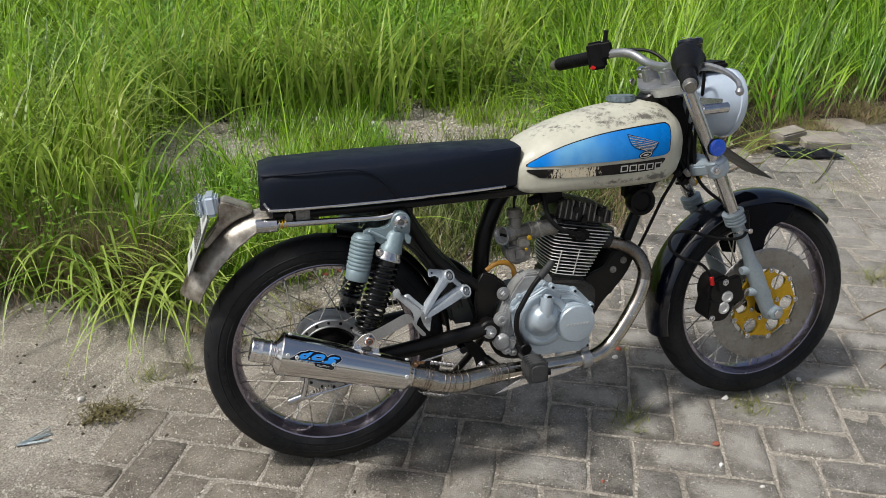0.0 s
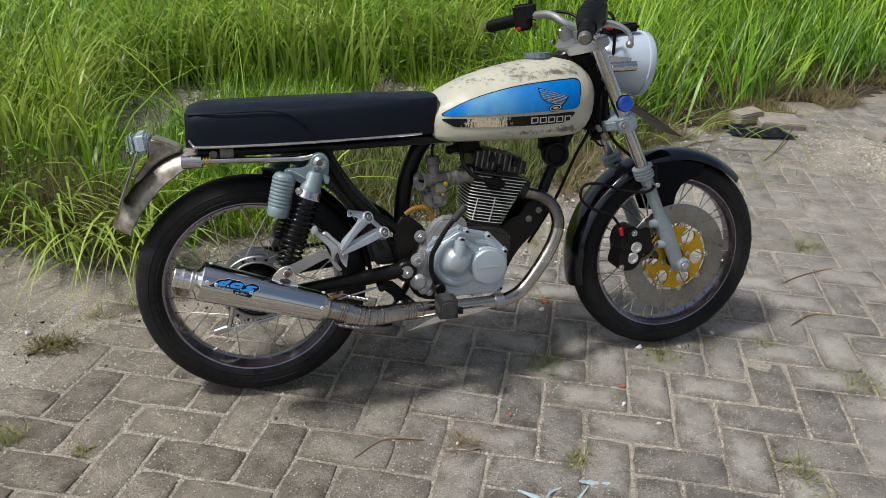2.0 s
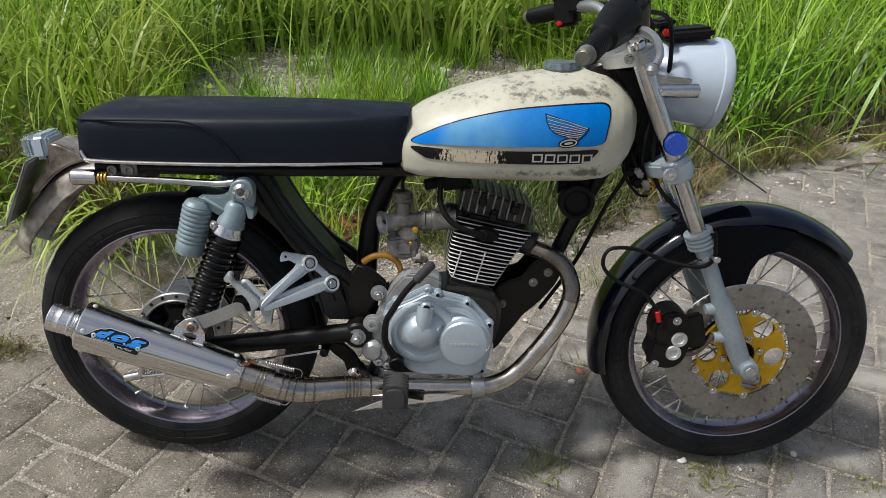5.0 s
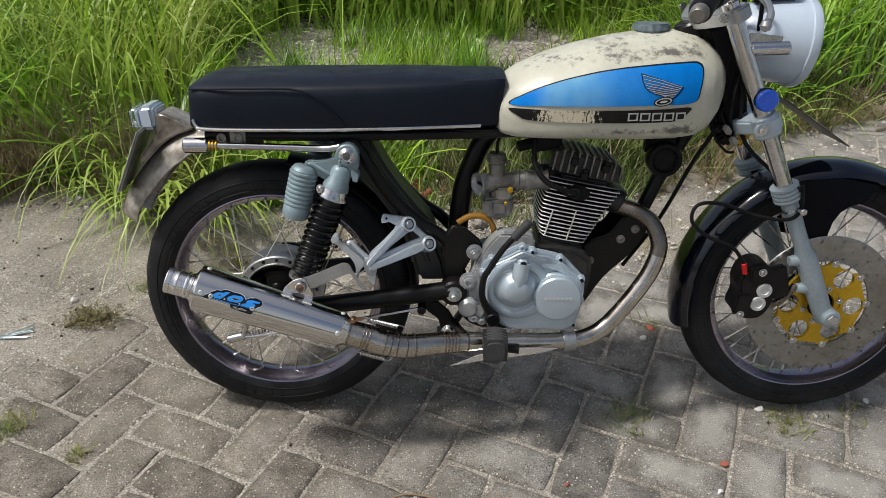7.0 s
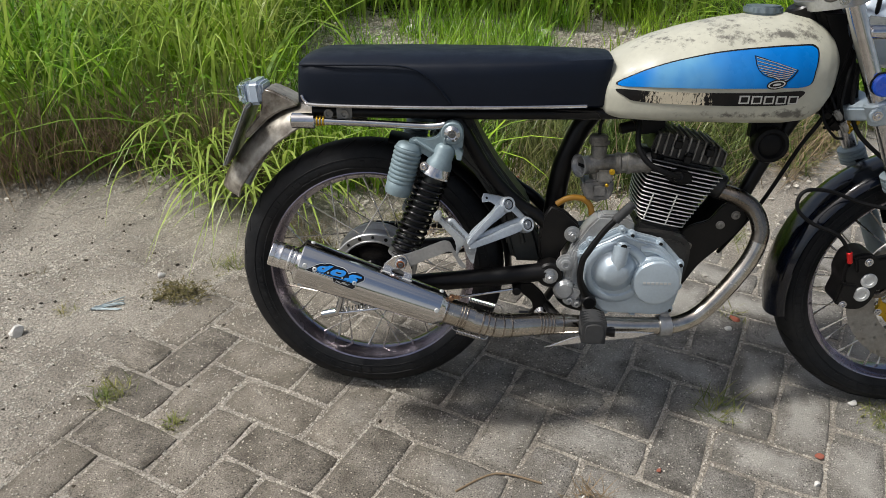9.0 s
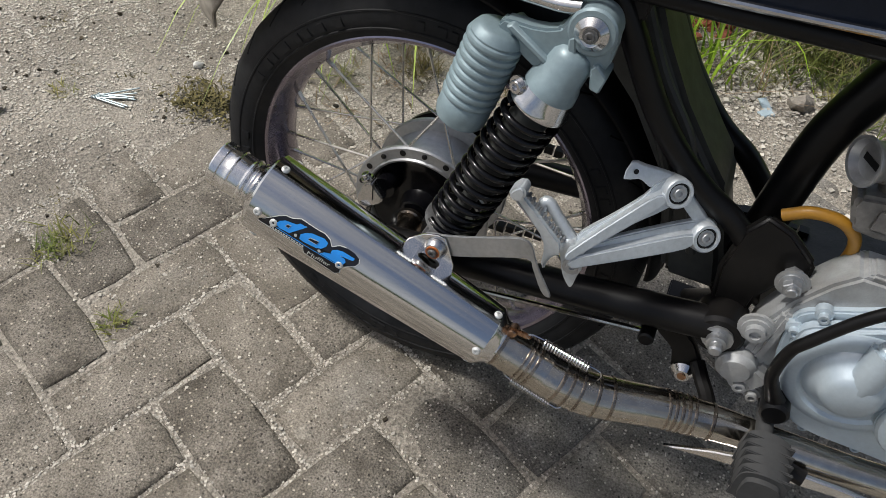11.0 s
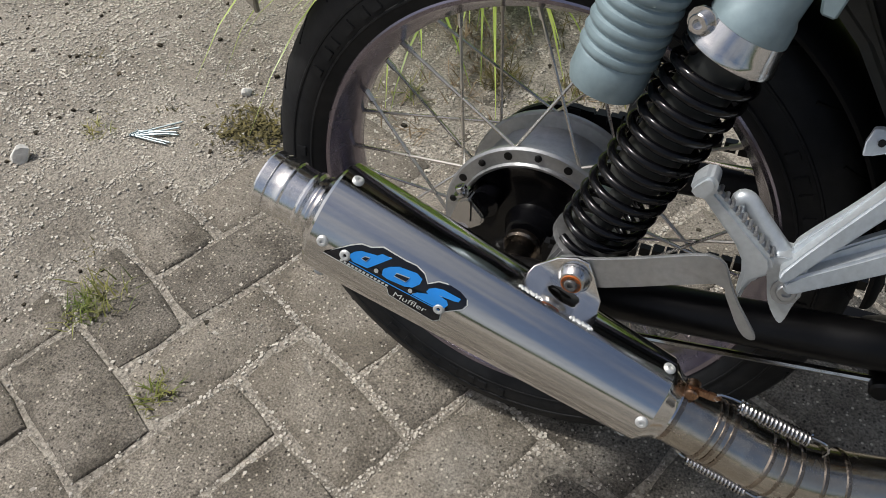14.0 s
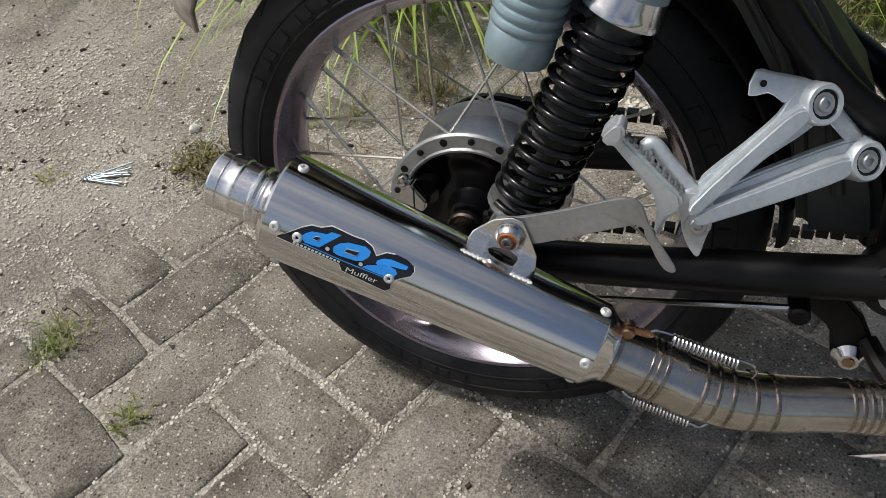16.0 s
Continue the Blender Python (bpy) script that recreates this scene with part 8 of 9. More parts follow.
parts_of("bolt_recess", dark, BLACK_METAL, hanger)
part("plate_hole", lathe(bmesh.new(), [(0, 0.0026), (0.0006, 0.0026), (0.0006, 0)], cast_at(0.2935, 0.4834) + CAST_OUT * 0.0012, CAST_OUT, 14), BLACK_METAL, hanger)
bm = bmesh.new()
prism(bm, [(0.1995, 0.4560), (0.2060, 0.4635), (0.2520, 0.4215), (0.2545, 0.4140), (0.2540, 0.4080), (0.2460, 0.4010), (0.2430, 0.3920), (0.2415, 0.3800), (0.2375, 0.3880), (0.2372, 0.4040), (0.2350, 0.4140), (0.2289, 0.4243)], -0.164, -0.152, 0.0030, 2)
prism(bm, round_outline([(0.1925, 0.4610), (0.1955, 0.4680), (0.2020, 0.4740), (0.2080, 0.4700), (0.2075, 0.4610), (0.2000, 0.4550)], 3), -0.168, -0.149, 0.003, 2)
rest = part("folded_footrest", bm, HANGER, hanger, "folded alloy footrest with teeth")
teeth = bmesh.new()
for k in range(10):
    t = k / 9
    box(teeth, (0.2105 + 0.041 * t, -0.157, 0.4600 - 0.0370 * t), (0.0028, 0.009, 0.0032), (0, 42, 0), 0.0006)
parts_of("tooth", teeth, ALLOY, rest)
bm = bmesh.new()
prism(bm, round_outline([(0.486, 0.240), (0.486, 0.270), (0.499, 0.279), (0.518, 0.279), (0.530, 0.270), (0.530, 0.241), (0.516, 0.231), (0.497, 0.231)], 3), -0.225, -0.160, 0.006)
for k in range(5):
    box(bm, (0.508, -0.174 - k * 0.0105, 0.255), (0.047, 0.003, 0.049), (0, 0, 0), 0.001)
cyl(bm, (0.506, -0.170, 0.258), (0.506, -0.09, 0.250), 0.009, 12, 0.002)
part("footrest", bm, RUBBER_GREY, bike, "block-shaped black rubber footrest")

bm = bmesh.new()
prism(bm, [(0.420, 0.184), (0.470, 0.208), (0.520, 0.224), (0.600, 0.228), (0.640, 0.226), (0.600, 0.214), (0.520, 0.202), (0.470, 0.194)], -0.158, -0.152, 0.0015)
part("brake_pedal_blade", bm, STEEL, bike, "bare steel brake pedal blade")

# ---- tail: mudguard, lamp, plate, chrome tube


def guard_along(line, half, drop, thick=0.0025, steps=6):
    """A crowned guard that follows an (x, z) line along its crown."""
    pts = curve_points([(x, 0, z) for x, z in line], steps)
    bm = bmesh.new()
    grids = []
    for off in (0.0, thick):
        rows = []
        for i, p in enumerate(pts):
            t = (pts[min(i + 1, len(pts) - 1)] - pts[max(i - 1, 0)]).normalized()
            nrm = Vector((-t.z, 0, t.x))
            nrm = nrm if nrm.z < 0 else -nrm
            left = len(pts) - 1 - i
            deep = drop * min(1.0, 0.30 + 0.70 * i / 16)
            w = half * (0.72 + 0.28 * min(1.0, left / 5))
            row = []
            for k in range(13):
                u = -1 + 2 * k / 12
                row.append(bm.verts.new(p + Vector((0, (w - off) * math.sin(u * 1.4) / math.sin(1.4), 0)) + nrm * (off + deep * (1 - math.cos(u * 1.4)) / (1 - math.cos(1.4)))))
            rows.append(row)
        grids.append(rows)
    up, lo = grids
    for rows in grids:
        for a, b in zip(rows, rows[1:]):
            for k in range(12):
                bm.faces.new((a[k], a[k + 1], b[k + 1], b[k]))
    for i in range(len(pts) - 1):
        for k in (0, 12):
            bm.faces.new((up[i][k], up[i + 1][k], lo[i + 1][k], lo[i][k]))
    for i in (0, len(pts) - 1):
        for k in range(12):
            bm.faces.new((up[i][k], up[i][k + 1], lo[i][k + 1], lo[i][k]))
    for s in (-1, 1):
        rim = [(up[i][0 if s < 0 else 12].co + lo[i][0 if s < 0 else 12].co) / 2 for i in range(len(pts))]
        tube(bm, rim, 0.0028, 8, 1)
    return bm


rear_guard = part("rear_mudguard", guard_along([(0.06, 0.622), (-0.02, 0.632), (-0.085, 0.630), (-0.142, 0.604), (-0.194, 0.554), (-0.234, 0.501), (-0.253, 0.463)], 0.056, 0.044), FENDER_STEEL, bike, "bare worn steel rear mudguard")
bm = bmesh.new()
prism(bm, round_outline([(-0.078, 0.632), (-0.092, 0.643), (-0.114, 0.654), (-0.142, 0.664), (-0.150, 0.648), (-0.156, 0.616), (-0.190, 0.575), (-0.184, 0.562), (-0.145, 0.600), (-0.110, 0.622)], 2), -0.036, 0.036, 0.008, 3)
part("lamp_bracket", bm, FENDER_STEEL, rear_guard, "rusty lamp bracket")
bm = bmesh.new()
box(bm, (-0.165, 0, 0.653), (0.028, 0.074, 0.046), (0, -5, 0), 0.007, 3)
box(bm, (-0.152, 0, 0.653), (0.010, 0.060, 0.040), (0, -5, 0), 0.004, 2)
tail = part("tail_lamp", bm, HEAD_WHITE, bike, "square silver tail lamp")
bm = box(bmesh.new(), (-0.189, 0, 0.652), (0.018, 0.070, 0.042), (0, -5, 0), 0.006, 3)
part("tail_lens", bm, GLASS, tail, "clear tail lens")
bm = box(bmesh.new(), (-0.184, 0, 0.652), (0.010, 0.060, 0.035), (0, -5, 0), 0.004, 3)
part("lamp_reflector", bm, HEAD_WHITE, tail)
bm = bmesh.new()
for k in range(4):
    box(bm, (-0.1985, 0, 0.666 - k * 0.010), (0.003, 0.062, 0.002), (0, -5, 0), 0.0006)
parts_of("lens_rib", bm, GLASS, tail)
plate_pose = pose(-0.2030, 0, 0.5780, 0, -66.0, 4)
bm = bmesh.new()
box(bm, (0, 0, 0), (0.128, 0.16, 0.0016), (0, 0, 0), 0.0006)
bmesh.ops.transform(bm, matrix=plate_pose, verts=bm.verts[:])
plate_bm = bm
bm = box(bmesh.new(), (0, 0, -0.0032), (0.124, 0.156, 0.004), (0, 0, 0), 0.001)
bmesh.ops.transform(bm, matrix=plate_pose, verts=bm.verts[:])
backing = bm
bm = plate_bm
plate = part("rear_number_plate", bm, PLATE_WHITE, bike, "white number plate with dark bars")
bm = bmesh.new()
for k in range(7):
    box(bm, (0.008, -0.066 + k * 0.022, 0.0012), (0.044, 0.011, 0.0008))
box(bm, (-0.036, 0, 0.0012), (0.012, 0.06, 0.0008))
bmesh.ops.transform(bm, matrix=plate_pose, verts=bm.verts[:])
parts_of("plate_bar", bm, PLATE_DARK, plate)
part("plate_backing", backing, ALLOY_DULL, plate, "dull metal plate backing")
bm = cyl(bmesh.new(), (-0.075, -0.106, 0.6190), (-0.030, -0.106, 0.6193), 0.0145, 24, 0.002)
tube(bm, [(-0.032, -0.106, 0.6193), (0.08, -0.107, 0.6170), (0.165, -0.108, 0.6145), (0.195, -0.112, 0.6160), (0.2130, -0.114, 0.6195)], 0.0068, 14, 5)
stem = part("grab_tube", bm, CHROME, bike, "chrome tube along the seat rail")
bm = bmesh.new()
for k in range(3):
    lathe(bm, [(0, 0.0080), (0, 0.0098), (0.0026, 0.0098), (0.0026, 0.0080)], (-0.028 + k * 0.006, -0.106, 0.6193), (1, 0, 0), 20, True)
part("brass_ring", bm, YELLOW, stem, "brass rings")

# the silencer side's fittings are drawn two per cent small about the bike's middle: bring them to size
GROW = Matrix.Translation((0.28, 0, 0)) @ Matrix.Diagonal((1.02, 1.02, 1.02, 1)) @ Matrix.Translation((-0.28, 0, 0))
SILENCER = {"muffler", "exhaust_link", "exhaust_spring", "spring_hook", "hanger_plate", "hanger_spacer"}
FITTINGS = SILENCER | {"exhaust_bend", "carburettor", "rear_mudguard", "tail_lamp", "rear_number_plate", "grab_tube"}


def bring_to_size(ob, m):
    ob.data.transform(m)
    for child in ob.children:
        bring_to_size(child, m)


for ob in list(bike.children):
    kind = ob.name.split(".")[0]
    if kind in FITTINGS:
        bring_to_size(ob, Matrix.Translation((0.003, -0.003, 0.004)) @ GROW if kind in SILENCER else GROW)

# ---- cables, side stand
for k, pts in enumerate([[(0.87, -0.16, 0.94), (0.93, -0.10, 0.93), (0.955, -0.05, 0.85), (0.95, -0.045, 0.74), (0.90, -0.05, 0.66), (0.84, -0.04, 0.64)],
                         [(0.86, 0.19, 0.94), (0.93, 0.10, 0.94), (0.965, 0.03, 0.88), (0.965, -0.03, 0.78), (0.938, -0.045, 0.66), (0.905, -0.03, 0.58), (0.86, 0.0, 0.45), (0.80, 0.03, 0.33)],
                         [(0.905, -0.15, 0.945), (0.965, -0.09, 0.93), (0.985, -0.06, 0.85), (0.975, -0.055, 0.74), (0.985, -0.06, 0.64), (1.04, -0.08, 0.58), (1.09, -0.118, 0.55)],
                         [(0.98, 0.02, 0.86), (0.94, -0.03, 0.80), (0.925, -0.04, 0.72), (0.935, -0.05, 0.66)],
                         [(0.99, -0.02, 0.80), (0.965, -0.05, 0.75), (0.955, -0.06, 0.68), (0.97, -0.05, 0.63), (0.95, -0.02, 0.62)],
                         [(0.512, -0.048, 0.60), (0.515, -0.045, 0.63), (0.55, -0.02, 0.66)]]):
    part("cable", tube(bmesh.new(), pts, 0.0042 if k < 3 else 0.0034, 8, 6), BLACK_PLASTIC, bike)
bm = bmesh.new()
for x, y, z, r in ((0.955, -0.045, 0.635, 0.018), (0.935, -0.05, 0.655, 0.014), (0.975, -0.04, 0.655, 0.012)):
    box(bm, (x, y, z), (r * 1.6, r * 1.5, r * 1.3), (20, 30, 10), r * 0.3)
parts_of("connector", bm, BLACK_PLASTIC, bike, "black wiring connectors")
bm = coil(bmesh.new(), (0.976, -0.050, 0.622), (0.988, -0.052, 0.636), 0.0085, 0.0022, 1.6, 16, 8)
cyl(bm, (0.982, -0.052, 0.618), (0.998, -0.054, 0.642), 0.0042, 10, 0.001)
part("horn_fitting", bm, YELLOW, bike, "tarnished brass fitting")
for pts in ([(0.935, -0.055, 0.690), (0.948, -0.066, 0.660), (0.966, -0.066, 0.634), (0.980, -0.055, 0.622)], [(0.925, -0.050, 0.672), (0.930, -0.064, 0.640), (0.955, -0.062, 0.612), (0.975, -0.050, 0.606)]):
    part("cable", tube(bmesh.new(), pts, 0.0028, 8, 6), BLACK_PLASTIC, bike)
bm = bmesh.new()
for x, z, tilt in ((0.950, 0.655, 50), (0.966, 0.632, 56)):
    box(bm, (x, -0.068, z), (0.022, 0.012, 0.012), (0, tilt, 0), 0.003)
parts_of("cable_clip", bm, ALLOY_DULL, bike)
bm = tube(bmesh.new(), [(0.480, 0.085, 0.250), (0.455, 0.15, 0.16), (0.420, 0.245, 0.052)], 0.010, 12, 4)
box(bm, (0.416, 0.25, 0.046), (0.05, 0.04, 0.008), (9, 0, 0), 0.002)
part("side_stand", bm, BLACK_METAL, bike, "black side stand")


# ---------------------------------------------------------------- small things on the ground
def rock(name, at, size, seed, mat, label, category, group="", flat=0.6, turn=0.0):
    """An angular broken stone."""
    q = random.Random(seed)
    bm = bmesh.new()
    bmesh.ops.create_icosphere(bm, subdivisions=2, radius=1.0)
    cuts = [(Vector((q.uniform(-1, 1), q.uniform(-1, 1), q.uniform(-0.6, 1))).normalized(), q.uniform(0.45, 0.75)) for _ in range(9)]
    for v in bm.verts:
        for nrm, d in cuts:
            over = v.co.dot(nrm) - d
            if over > 0:
                v.co -= nrm * over
        v.co = Vector((v.co.x * size, v.co.y * size * 0.75, max(v.co.z, -0.45) * size * flat))
    low = min(v.co.z for v in bm.verts)
    ob = part(name, bm, mat, None, sharp=25)
    ob.matrix_basis = pose(at[0], at[1], float(ground_height(at[0], at[1])) - low - 0.0015 if len(at) < 3 else at[2] - low, 0, 0, turn)
    return tagged(ob, label, category, group)


for k, (x, y, s) in enumerate([(-0.868, 0.135, 0.024), (-0.603, 0.415, 0.013), (-0.550, 0.318, 0.009)]):
    rock("white_stone", (x, y), s, 40 + k, STONE_W, "chipped white stone lying on the sand", "stone", "white stones", 0.9, 40 * k)
for k, (x, y, s) in enumerate([(1.131, 0.000, 0.013), (1.386, 0.028, 0.011), (0.922, 0.264, 0.012), (0.965, -0.242, 0.009), (1.25, -0.02, 0.007), (1.02, -0.33, 0.007), (0.50, -0.30, 0.006)]):
    rock("white_stone", (x, y, 0.0), s, 50 + k, STONE_W, "small white stone chip lying on a paver", "stone", "white stones", 0.7, 70 * k)
for k, (x, y, s) in enumerate([(0.997, -0.166, 0.012), (0.660, -0.222, 0.009), (0.95, 0.305, 0.018)]):
    rock("brick_chip", (x, y, 0.0), s, 60 + k, STONE_R, "small red brick chip lying on a paver", "brick chip", "brick chips", 0.5, 50 * k)
for k, (x, y, s) in enumerate([(0.525, 0.835, 0.034), (-0.35, 1.35, 0.03), (0.9, 1.5, 0.04), (1.2, 1.1, 0.022), (0.2, 1.7, 0.03), (1.55, 1.6, 0.03), (0.7, 1.15, 0.025), (-0.1, 2.7, 0.05), (0.6, 2.75, 0.06), (1.0, 2.8, 0.05), (0.3, 2.9, 0.06)]):
    rock("rubble_stone", (x, y), s, 70 + k, STONE_W if k % 3 else STONE_G, "pale lump of rubble on the verge", "stone", "rubble lumps", 0.7, 31 * k)
for k in range(64):
    q = random.Random(300 + k)
    rock("red_rubble", (0.265 + q.gauss(0, 0.055), 1.045 + q.gauss(0, 0.045)), q.uniform(0.010, 0.026), 300 + k, STONE_R, "crumbled red brick heaped on the verge", "brick chip", "red brick crumbs", 0.7, 40 * k)

bm = box(bmesh.new(), (0, 0, 0), (0.052, 0.018, 0.004), (0, 0, 0), 0.001)
bm2 = box(bmesh.new(), (0.018, -0.012, 0.001), (0.018, 0.022, 0.004), (0, 0, 20), 0.001)
me = bpy.data.meshes.new("corner")
bm2.to_mesh(me)
bm2.free()
bm.from_mesh(me)
bpy.data.meshes.remove(me)
scrap = part("plastic_scrap", bm, STRAND)
scrap.matrix_basis = pose(0.464, 0.806, float(ground_height(0.464, 0.806)) + 0.003, 0, 3, -60)
tagged(scrap, "torn pale-blue plastic scrap lying on the gravel", "plastic scrap")
for k, (x, y, n, h) in enumerate([(0.423, 0.885, 90, 0.05), (0.56, 0.95, 160, 0.10), (0.47, 0.93, 70, 0.06), (0.62, 0.90, 80, 0.07)]):
    tuft(x, y, n, h, 0.028, 700 + k, TUFT, "low olive grass tuft on the verge gravel", group="growth on the sand")

# bundle of thin nails
for k in range(7):
    q = random.Random(k)
    x0, y0 = -0.728 + 0.002 * k, 0.246 + 0.004 * (k % 4)
    a = radians(20 + 7 * (k - 3) + q.uniform(-4, 4))
    z = float(ground_height(x0, y0)) + 0.003 + 0.0018 * (k // 3)
    L = q.uniform(0.058, 0.075)
    bm = cyl(bmesh.new(), (0, 0, 0), (L, 0, 0.0), 0.0016, 8)
    lathe(bm, [(-0.001, 0.0), (-0.001, 0.0034), (0.0004, 0.0034), (0.0004, 0.0)], (0, 0, 0), (1, 0, 0), 10)
    tip = lathe(bm, [(0, 0.0016), (0.004, 0.0)], (L, 0, 0), (1, 0, 0), 8)
    ob = part("nail", bm, NAIL)
    ob.matrix_basis = pose(x0, y0, z, 0, 0, math.degrees(a))
    tagged(ob, "thin grey-blue galvanised nail lying on the sand", "nail", "scattered nails")

# dead moss clump and its woody bit
q = np.random.default_rng(8)
n = 620
b = np.stack([-0.522 + q.normal(0, 0.038, n), 0.335 + q.normal(0, 0.026, n), np.zeros(n)], -1)
b[:, 2] = ground_height(b[:, 0], b[:, 1]) + q.uniform(0, 0.016, n)
tagged(blades("moss_clump", b, q.uniform(0, 6.28, n), q.uniform(0.006, 0.02, n), q.uniform(0.002, 0.006, n), q.uniform(0.1, 1.5, n), q.uniform(0.5, 2.2, n), MOSS,
              "clump of dried brown-green moss on the sand", "moss", seg=3))
bm = tube(bmesh.new(), [(-0.585, 0.300, 0.004), (-0.565, 0.318, 0.008), (-0.545, 0.330, 0.006)], 0.004, 8, 4)
tagged(part("twig", bm, MOSS), "short dark twig beside the moss", "twig")
for k, (x, y, n, h) in enumerate([(-0.80, 0.30, 16, 0.02), (-0.70, 0.33, 12, 0.018), (-0.95, 0.40, 20, 0.025), (-0.88, 0.02, 20, 0.02), (-0.62, 0.02, 14, 0.02)]):
    tuft(x, y, n, h, 0.012, 400 + k, MOSS, "tiny withered tuft on the sand")

# thin low growth on the sand behind the rear wheel
q = random.Random(91)
for k in range(34):
    x, y = q.uniform(-0.50, 0.30), q.uniform(0.40, 0.92)
    if y < 0.42 + 0.55 * max(0.0, x + 0.25):
        continue
    tuft(x, y, q.randrange(16, 60), q.uniform(0.025, 0.075), q.uniform(0.012, 0.035), 600 + k, (TUFT, MOSS, GRASS_DRY)[k % 3], "thin low olive and straw-coloured growth on the sand", group="growth on the sand")

# straw lying on the paving, long bent blades fallen over the edge of the verge
q = np.random.default_rng(77)
n = 126
b = np.stack([np.concatenate([q.uniform(-1.0, -0.15, 50), q.uniform(-0.60, -0.25, 50), q.uniform(1.7, 2.6, 26)]), np.concatenate([q.uniform(0.95, 1.30, 50), q.uniform(0.80, 0.98, 50), q.uniform(1.6, 2.05, 26)]), np.zeros(n)], -1)
b[:, 2] = ground_height(b[:, 0], b[:, 1])
blades("fallen_grass", b, q.normal(-1.2, 0.7, n), q.uniform(0.35, 0.80, n), q.uniform(0.006, 0.014, n), q.uniform(0.15, 0.7, n), q.uniform(1.7, 2.7, n), GRASS_PALE,
       "long pale green blades hanging over the paving", "grass", seg=8, fold=1.0)
for k, pts in enumerate([[(1.80, 0.27, 0.003), (1.92, 0.31, 0.004), (2.05, 0.335, 0.003)], [(1.66, 0.02, 0.003), (1.75, 0.06, 0.005), (1.83, 0.05, 0.003)], [(2.20, 1.66, 0.006), (2.32, 1.72, 0.010), (2.46, 1.74, 0.008)],
                         [(0.25, -0.30, 0.003), (0.33, -0.25, 0.003), (0.42, -0.27, 0.003)]]):
    tagged(part("straw", tube(bmesh.new(), pts, 0.0022 if k != 2 else 0.004, 6, 5), GRASS_DRY), "dry straw stem lying on the pavers", "straw", "straw stems")

# a torn strip of pale-blue plastic with frayed ends
for k, pts in enumerate([[(0.592, -0.482), (0.618, -0.515), (0.645, -0.540), (0.672, -0.545)], [(0.640, -0.540), (0.655, -0.512), (0.690, -0.494), (0.735, -0.490)], [(0.735, -0.490), (0.760, -0.493), (0.785, -0.499), (0.806, -0.503)],
                         [(0.665, -0.545), (0.700, -0.540), (0.730, -0.522), (0.750, -0.508)], [(0.600, -0.500), (0.590, -0.520), (0.572, -0.532), (0.560, -0.536)], [(0.612, -0.512), (0.598, -0.535), (0.585, -0.552), (0.570, -0.560)]]):
    wide = (0.0052, 0.0026, 0.0064, 0.0026, 0.0012, 0.0012)[k]
    line = curve_points([(x, y, 0.004 + 0.006 * math.sin(1.3 * i + k)) for i, (x, y) in enumerate(pts)], 6)
    bm = bmesh.new()
    rows = []
    for i, c in enumerate(line):
        d = (line[min(i + 1, len(line) - 1)] - line[max(i - 1, 0)]).normalized()
        w = wide * math.sin(math.pi * (0.12 + 0.76 * i / (len(line) - 1)))
        across = Vector((-d.y, d.x, 0.25)) * w
        rows.append([bm.verts.new(c - across), bm.verts.new(c + Vector((0, 0, 0.25 * w))), bm.verts.new(c + across), bm.verts.new(c - Vector((0, 0, 0.0012)))])
    for a, b in zip(rows, rows[1:]):
        for m in range(4):
            bm.faces.new((a[m], a[(m + 1) % 4], b[(m + 1) % 4], b[m]))
    bm.faces.new(rows[0])
    bm.faces.new(rows[-1])
    tagged(part("frayed_strand", bm, STRAND), "pale blue frayed plastic strand on the pavers", "plastic strand", "frayed strands")

# broken pavers, black film and red scrap at the edge of the verge
def slab(at, size, turn, seed, label):
    q = random.Random(seed)
    bm = bmesh.new()
    box(bm, (0, 0, 0), size, (0, 0, 0), 0.006, 2)
    for v in bm.verts:
        v.co += Vector((q.uniform(-1, 1), q.uniform(-1, 1), q.uniform(-1, 1))) * 0.0025
    ob = part("broken_paver", bm, STONE_G)
    ob.matrix_basis = pose(*at, *turn)
    return tagged(ob, label, "paver", "loose pavers")


slab((2.80, 2.02, 0.044), (0.175, 0.10, 0.065), (4, -4, 10), 1, "loose grey paver lying on the verge edge")
slab((2.97, 1.96, 0.022), (0.25, 0.19, 0.045), (4, 3, -14), 2, "tilted broken paver slab at the verge")
slab((3.36, 1.62, 0.022), (0.10, 0.12, 0.05), (3, 6, 20), 3, "small broken paver piece at the verge")
tagged(part("stick", tube(bmesh.new(), [(2.52, 1.42, 0.006), (2.66, 1.53, 0.012), (2.80, 1.66, 0.020), (2.95, 1.80, 0.030)], 0.0035, 7, 5, radii=[0.002, 0.003, 0.0035, 0.004]), MOSS), "thin dark dry stick lying on the pavers", "stick")
bm = bmesh.new()
rows = []
for i in range(22):
    row = []
    for j in range(9):
        u, v = i / 21, j / 8
        x, y = 2.58 + 0.33 * u, 1.86 - 0.12 * u + 0.13 * (v - 0.5) * (1 - 0.6 * abs(u - 0.5))
        z = 0.010 + 0.05 * value_noise(np.array([x]), np.array([y]), 24.0, 50)[0] * math.sin(math.pi * v) + 0.004
        row.append(bm.verts.new((x, y, z)))
    rows.append(row)
for a, c in zip(rows, rows[1:]):
    for j in range(8):
        bm.faces.new((a[j], a[j + 1], c[j + 1], c[j]))
film = part("plastic_film", bm, PLASTIC_BAG, None, sharp=180)
tagged(film, "crumpled black plastic film lying beside loose pavers", "plastic film")
bm = bmesh.new()
rows = []
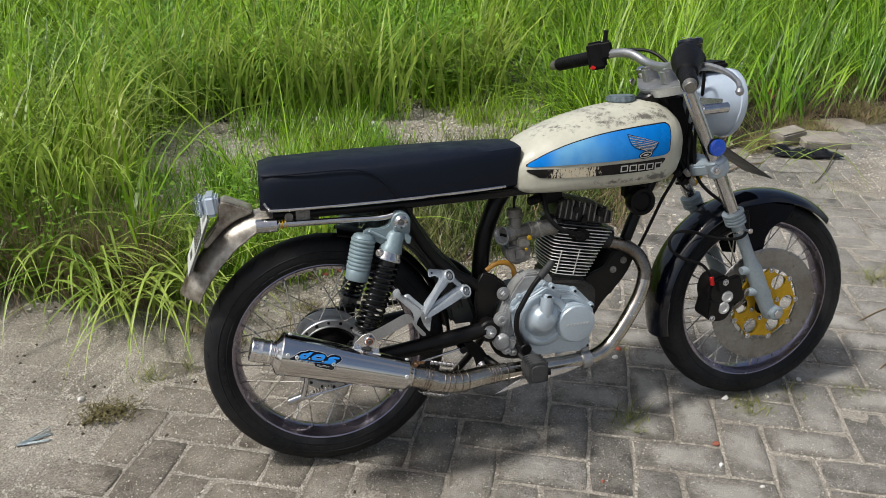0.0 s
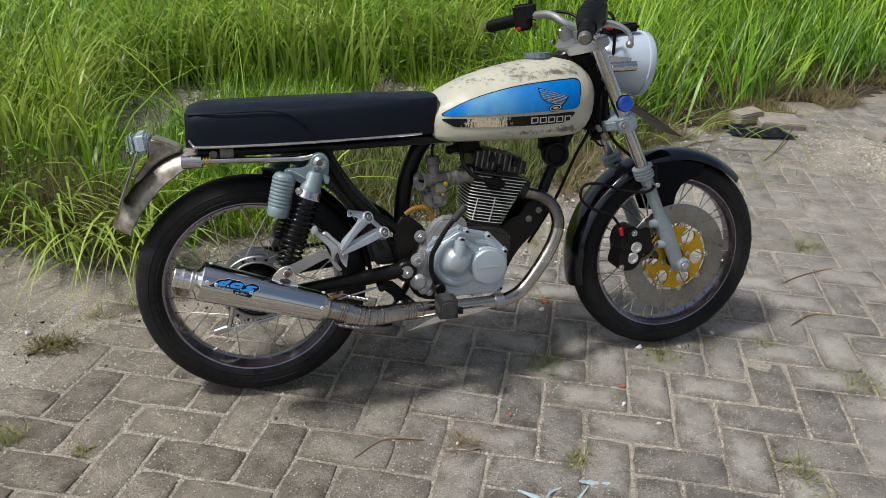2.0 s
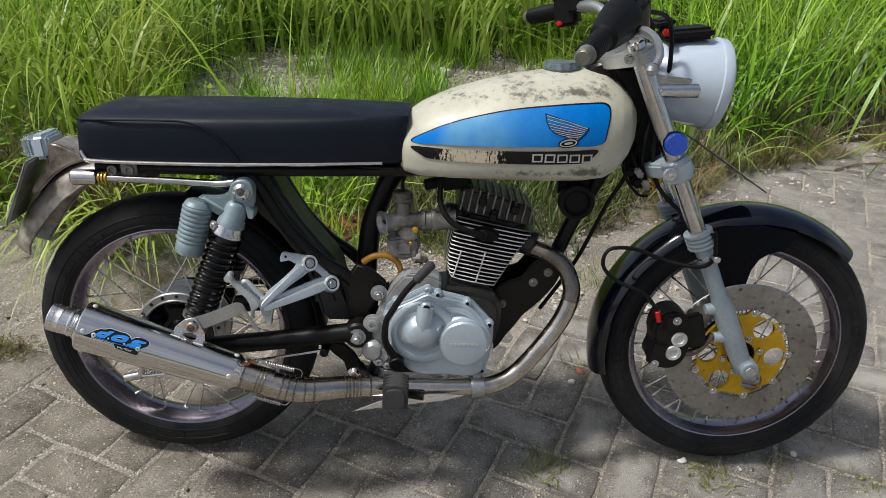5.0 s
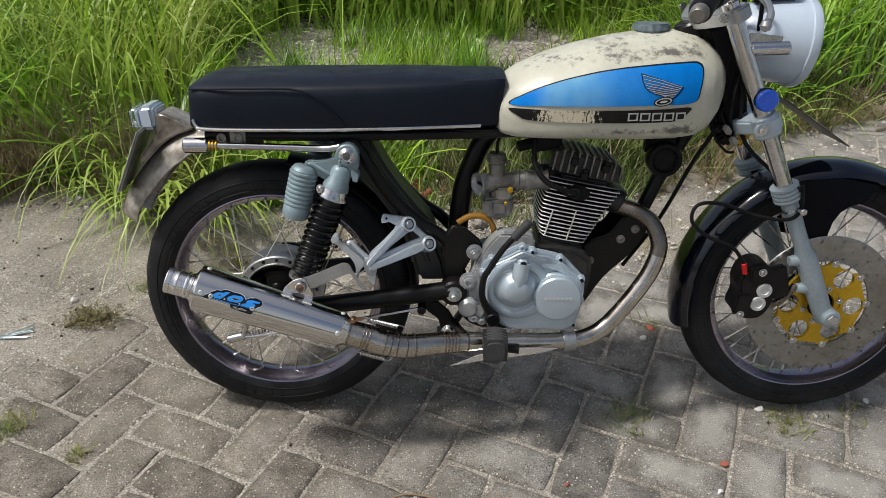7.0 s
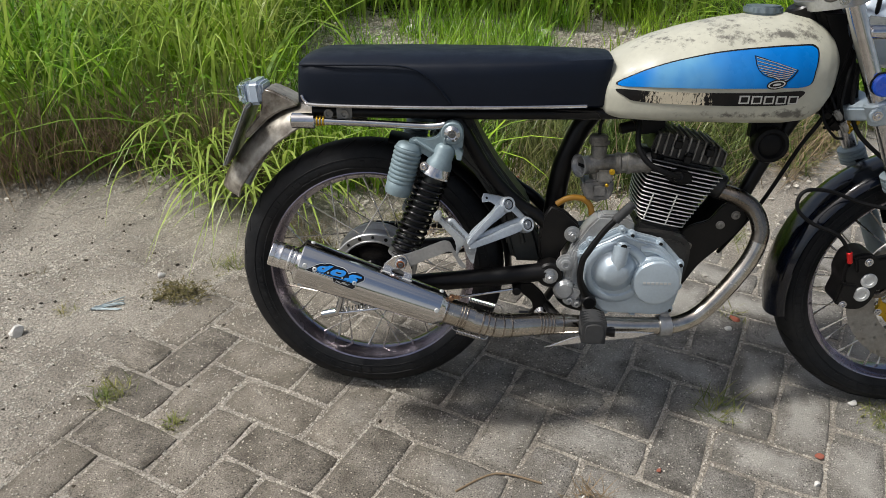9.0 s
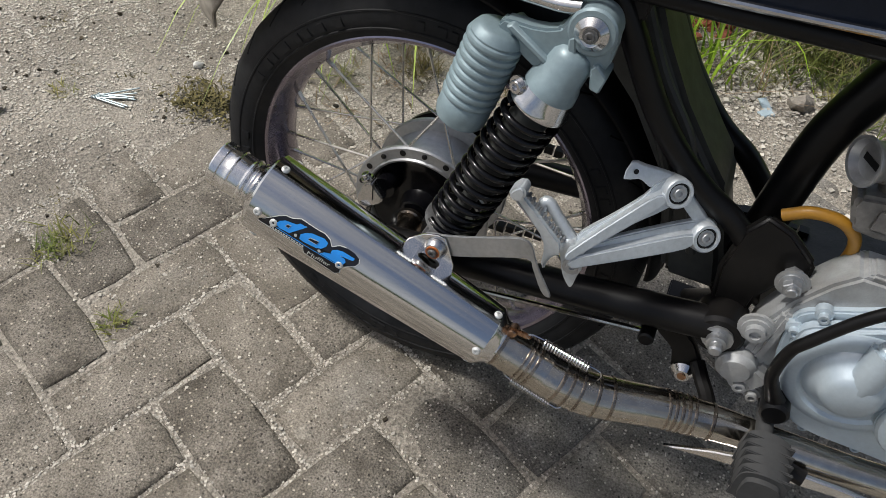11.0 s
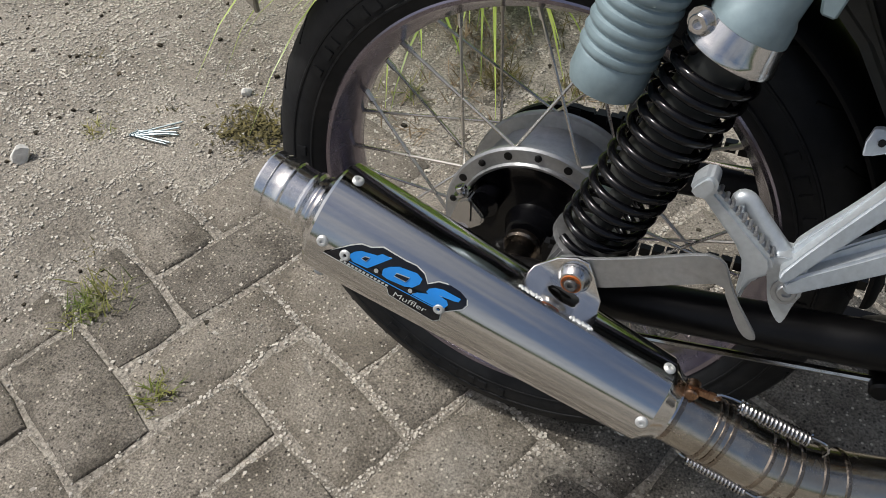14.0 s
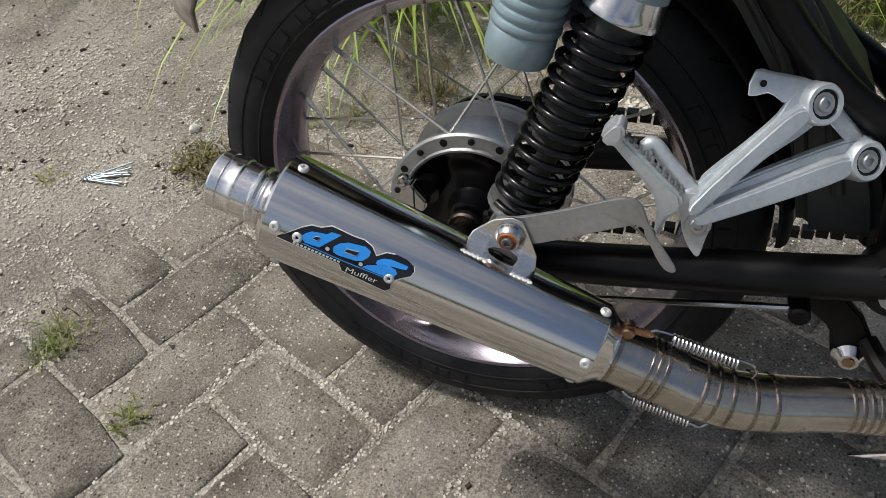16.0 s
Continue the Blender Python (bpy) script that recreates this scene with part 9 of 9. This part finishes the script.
for i in range(10):
    row = []
    for j in range(8):
        x, y = 3.08 + 0.018 * i, 2.60 + 0.02 * j
        row.append(bm.verts.new((x, y, 0.05 + 0.12 * value_noise(np.array([x]), np.array([y]), 18.0, 51)[0])))
    rows.append(row)
for a, c in zip(rows, rows[1:]):
    for j in range(7):
        bm.faces.new((a[j], a[j + 1], c[j + 1], c[j]))
tagged(part("red_scrap", bm, STONE_R, None, sharp=180), "crumpled red plastic scrap caught in the grass", "plastic scrap")

# distant low woods all round
q = np.random.default_rng(5)
n = 2600
ang = q.uniform(0, 2 * np.pi, n)
dist = q.uniform(42, 70, n)
size = q.uniform(0.6, 1.6, n)
dirs = np.array([(1, 0, 0), (0, 1, 0), (-1, 0, 0), (0, -1, 0), (0, 0, 1), (0, 0, -1)], float)
v = dirs[None] * size[:, None, None] * q.uniform(0.6, 1.3, (n, 6, 1))
v += np.stack([dist * np.cos(ang), dist * np.sin(ang), q.uniform(0.2, 2.6, n) * (0.6 + 0.5 * np.sin(3 * ang) ** 2)], -1)[:, None]
f = np.array([(0, 1, 4), (1, 2, 4), (2, 3, 4), (3, 0, 4), (1, 0, 5), (2, 1, 5), (3, 2, 5), (0, 3, 5)])
faces = (f[None] + 6 * np.arange(n)[:, None, None]).reshape(-1)
woods = big_mesh("far_woods", v.reshape(-1, 3), faces, np.full(n * 8, 3), FAR_GREEN)
tagged(woods, "distant low green woods round the open ground", "woods", kind="stuff")


# ---------------------------------------------------------------- the pavers themselves
pavement = part("pavement", box(bmesh.new(), (0.4, -0.3, -0.075), (3.2, 1.6, 0.05), bevel=0.004), SAND)
tagged(pavement, "worn grey concrete pavers laid in a herringbone on sand", "pavement", kind="structure")
q = random.Random(5)
paver_places.sort(key=lambda p: (p[0] - 0.35) ** 2 / 1.9 + (p[1] + 0.15) ** 2)
far_v, far_f, far_n, count = [], [], [], 0
for me in paver_kinds:
    me.materials.append(PAVER)
kind_data = [(np.array([v.co[:] for v in me.vertices]), [tuple(p.vertices) for p in me.polygons]) for me in paver_kinds]
for n, (px, py, turn) in enumerate(paver_places):
    m = Matrix.Translation((px, py, q.uniform(-0.002, 0.002))) @ Euler((q.gauss(0, 0.008), q.gauss(0, 0.006), turn + q.gauss(0, 0.006))).to_matrix().to_4x4()
    which = q.randrange(5)
    if n < 290:
        share("paver", paver_kinds[which], m, pavement)
    else:
        co, polys = kind_data[which]
        a = np.array(m)
        far_v.append(co @ a[:3, :3].T + a[:3, 3])
        for p in polys:
            far_f.extend(i + count for i in p)
            far_n.append(len(p))
        count += len(co)
field = big_mesh("paver_field", np.concatenate(far_v), far_f, np.array(far_n), PAVER_FAR)
field.data.set_sharp_from_angle(angle=radians(50))
field.parent = pavement
tagged(field, kind="stuff")
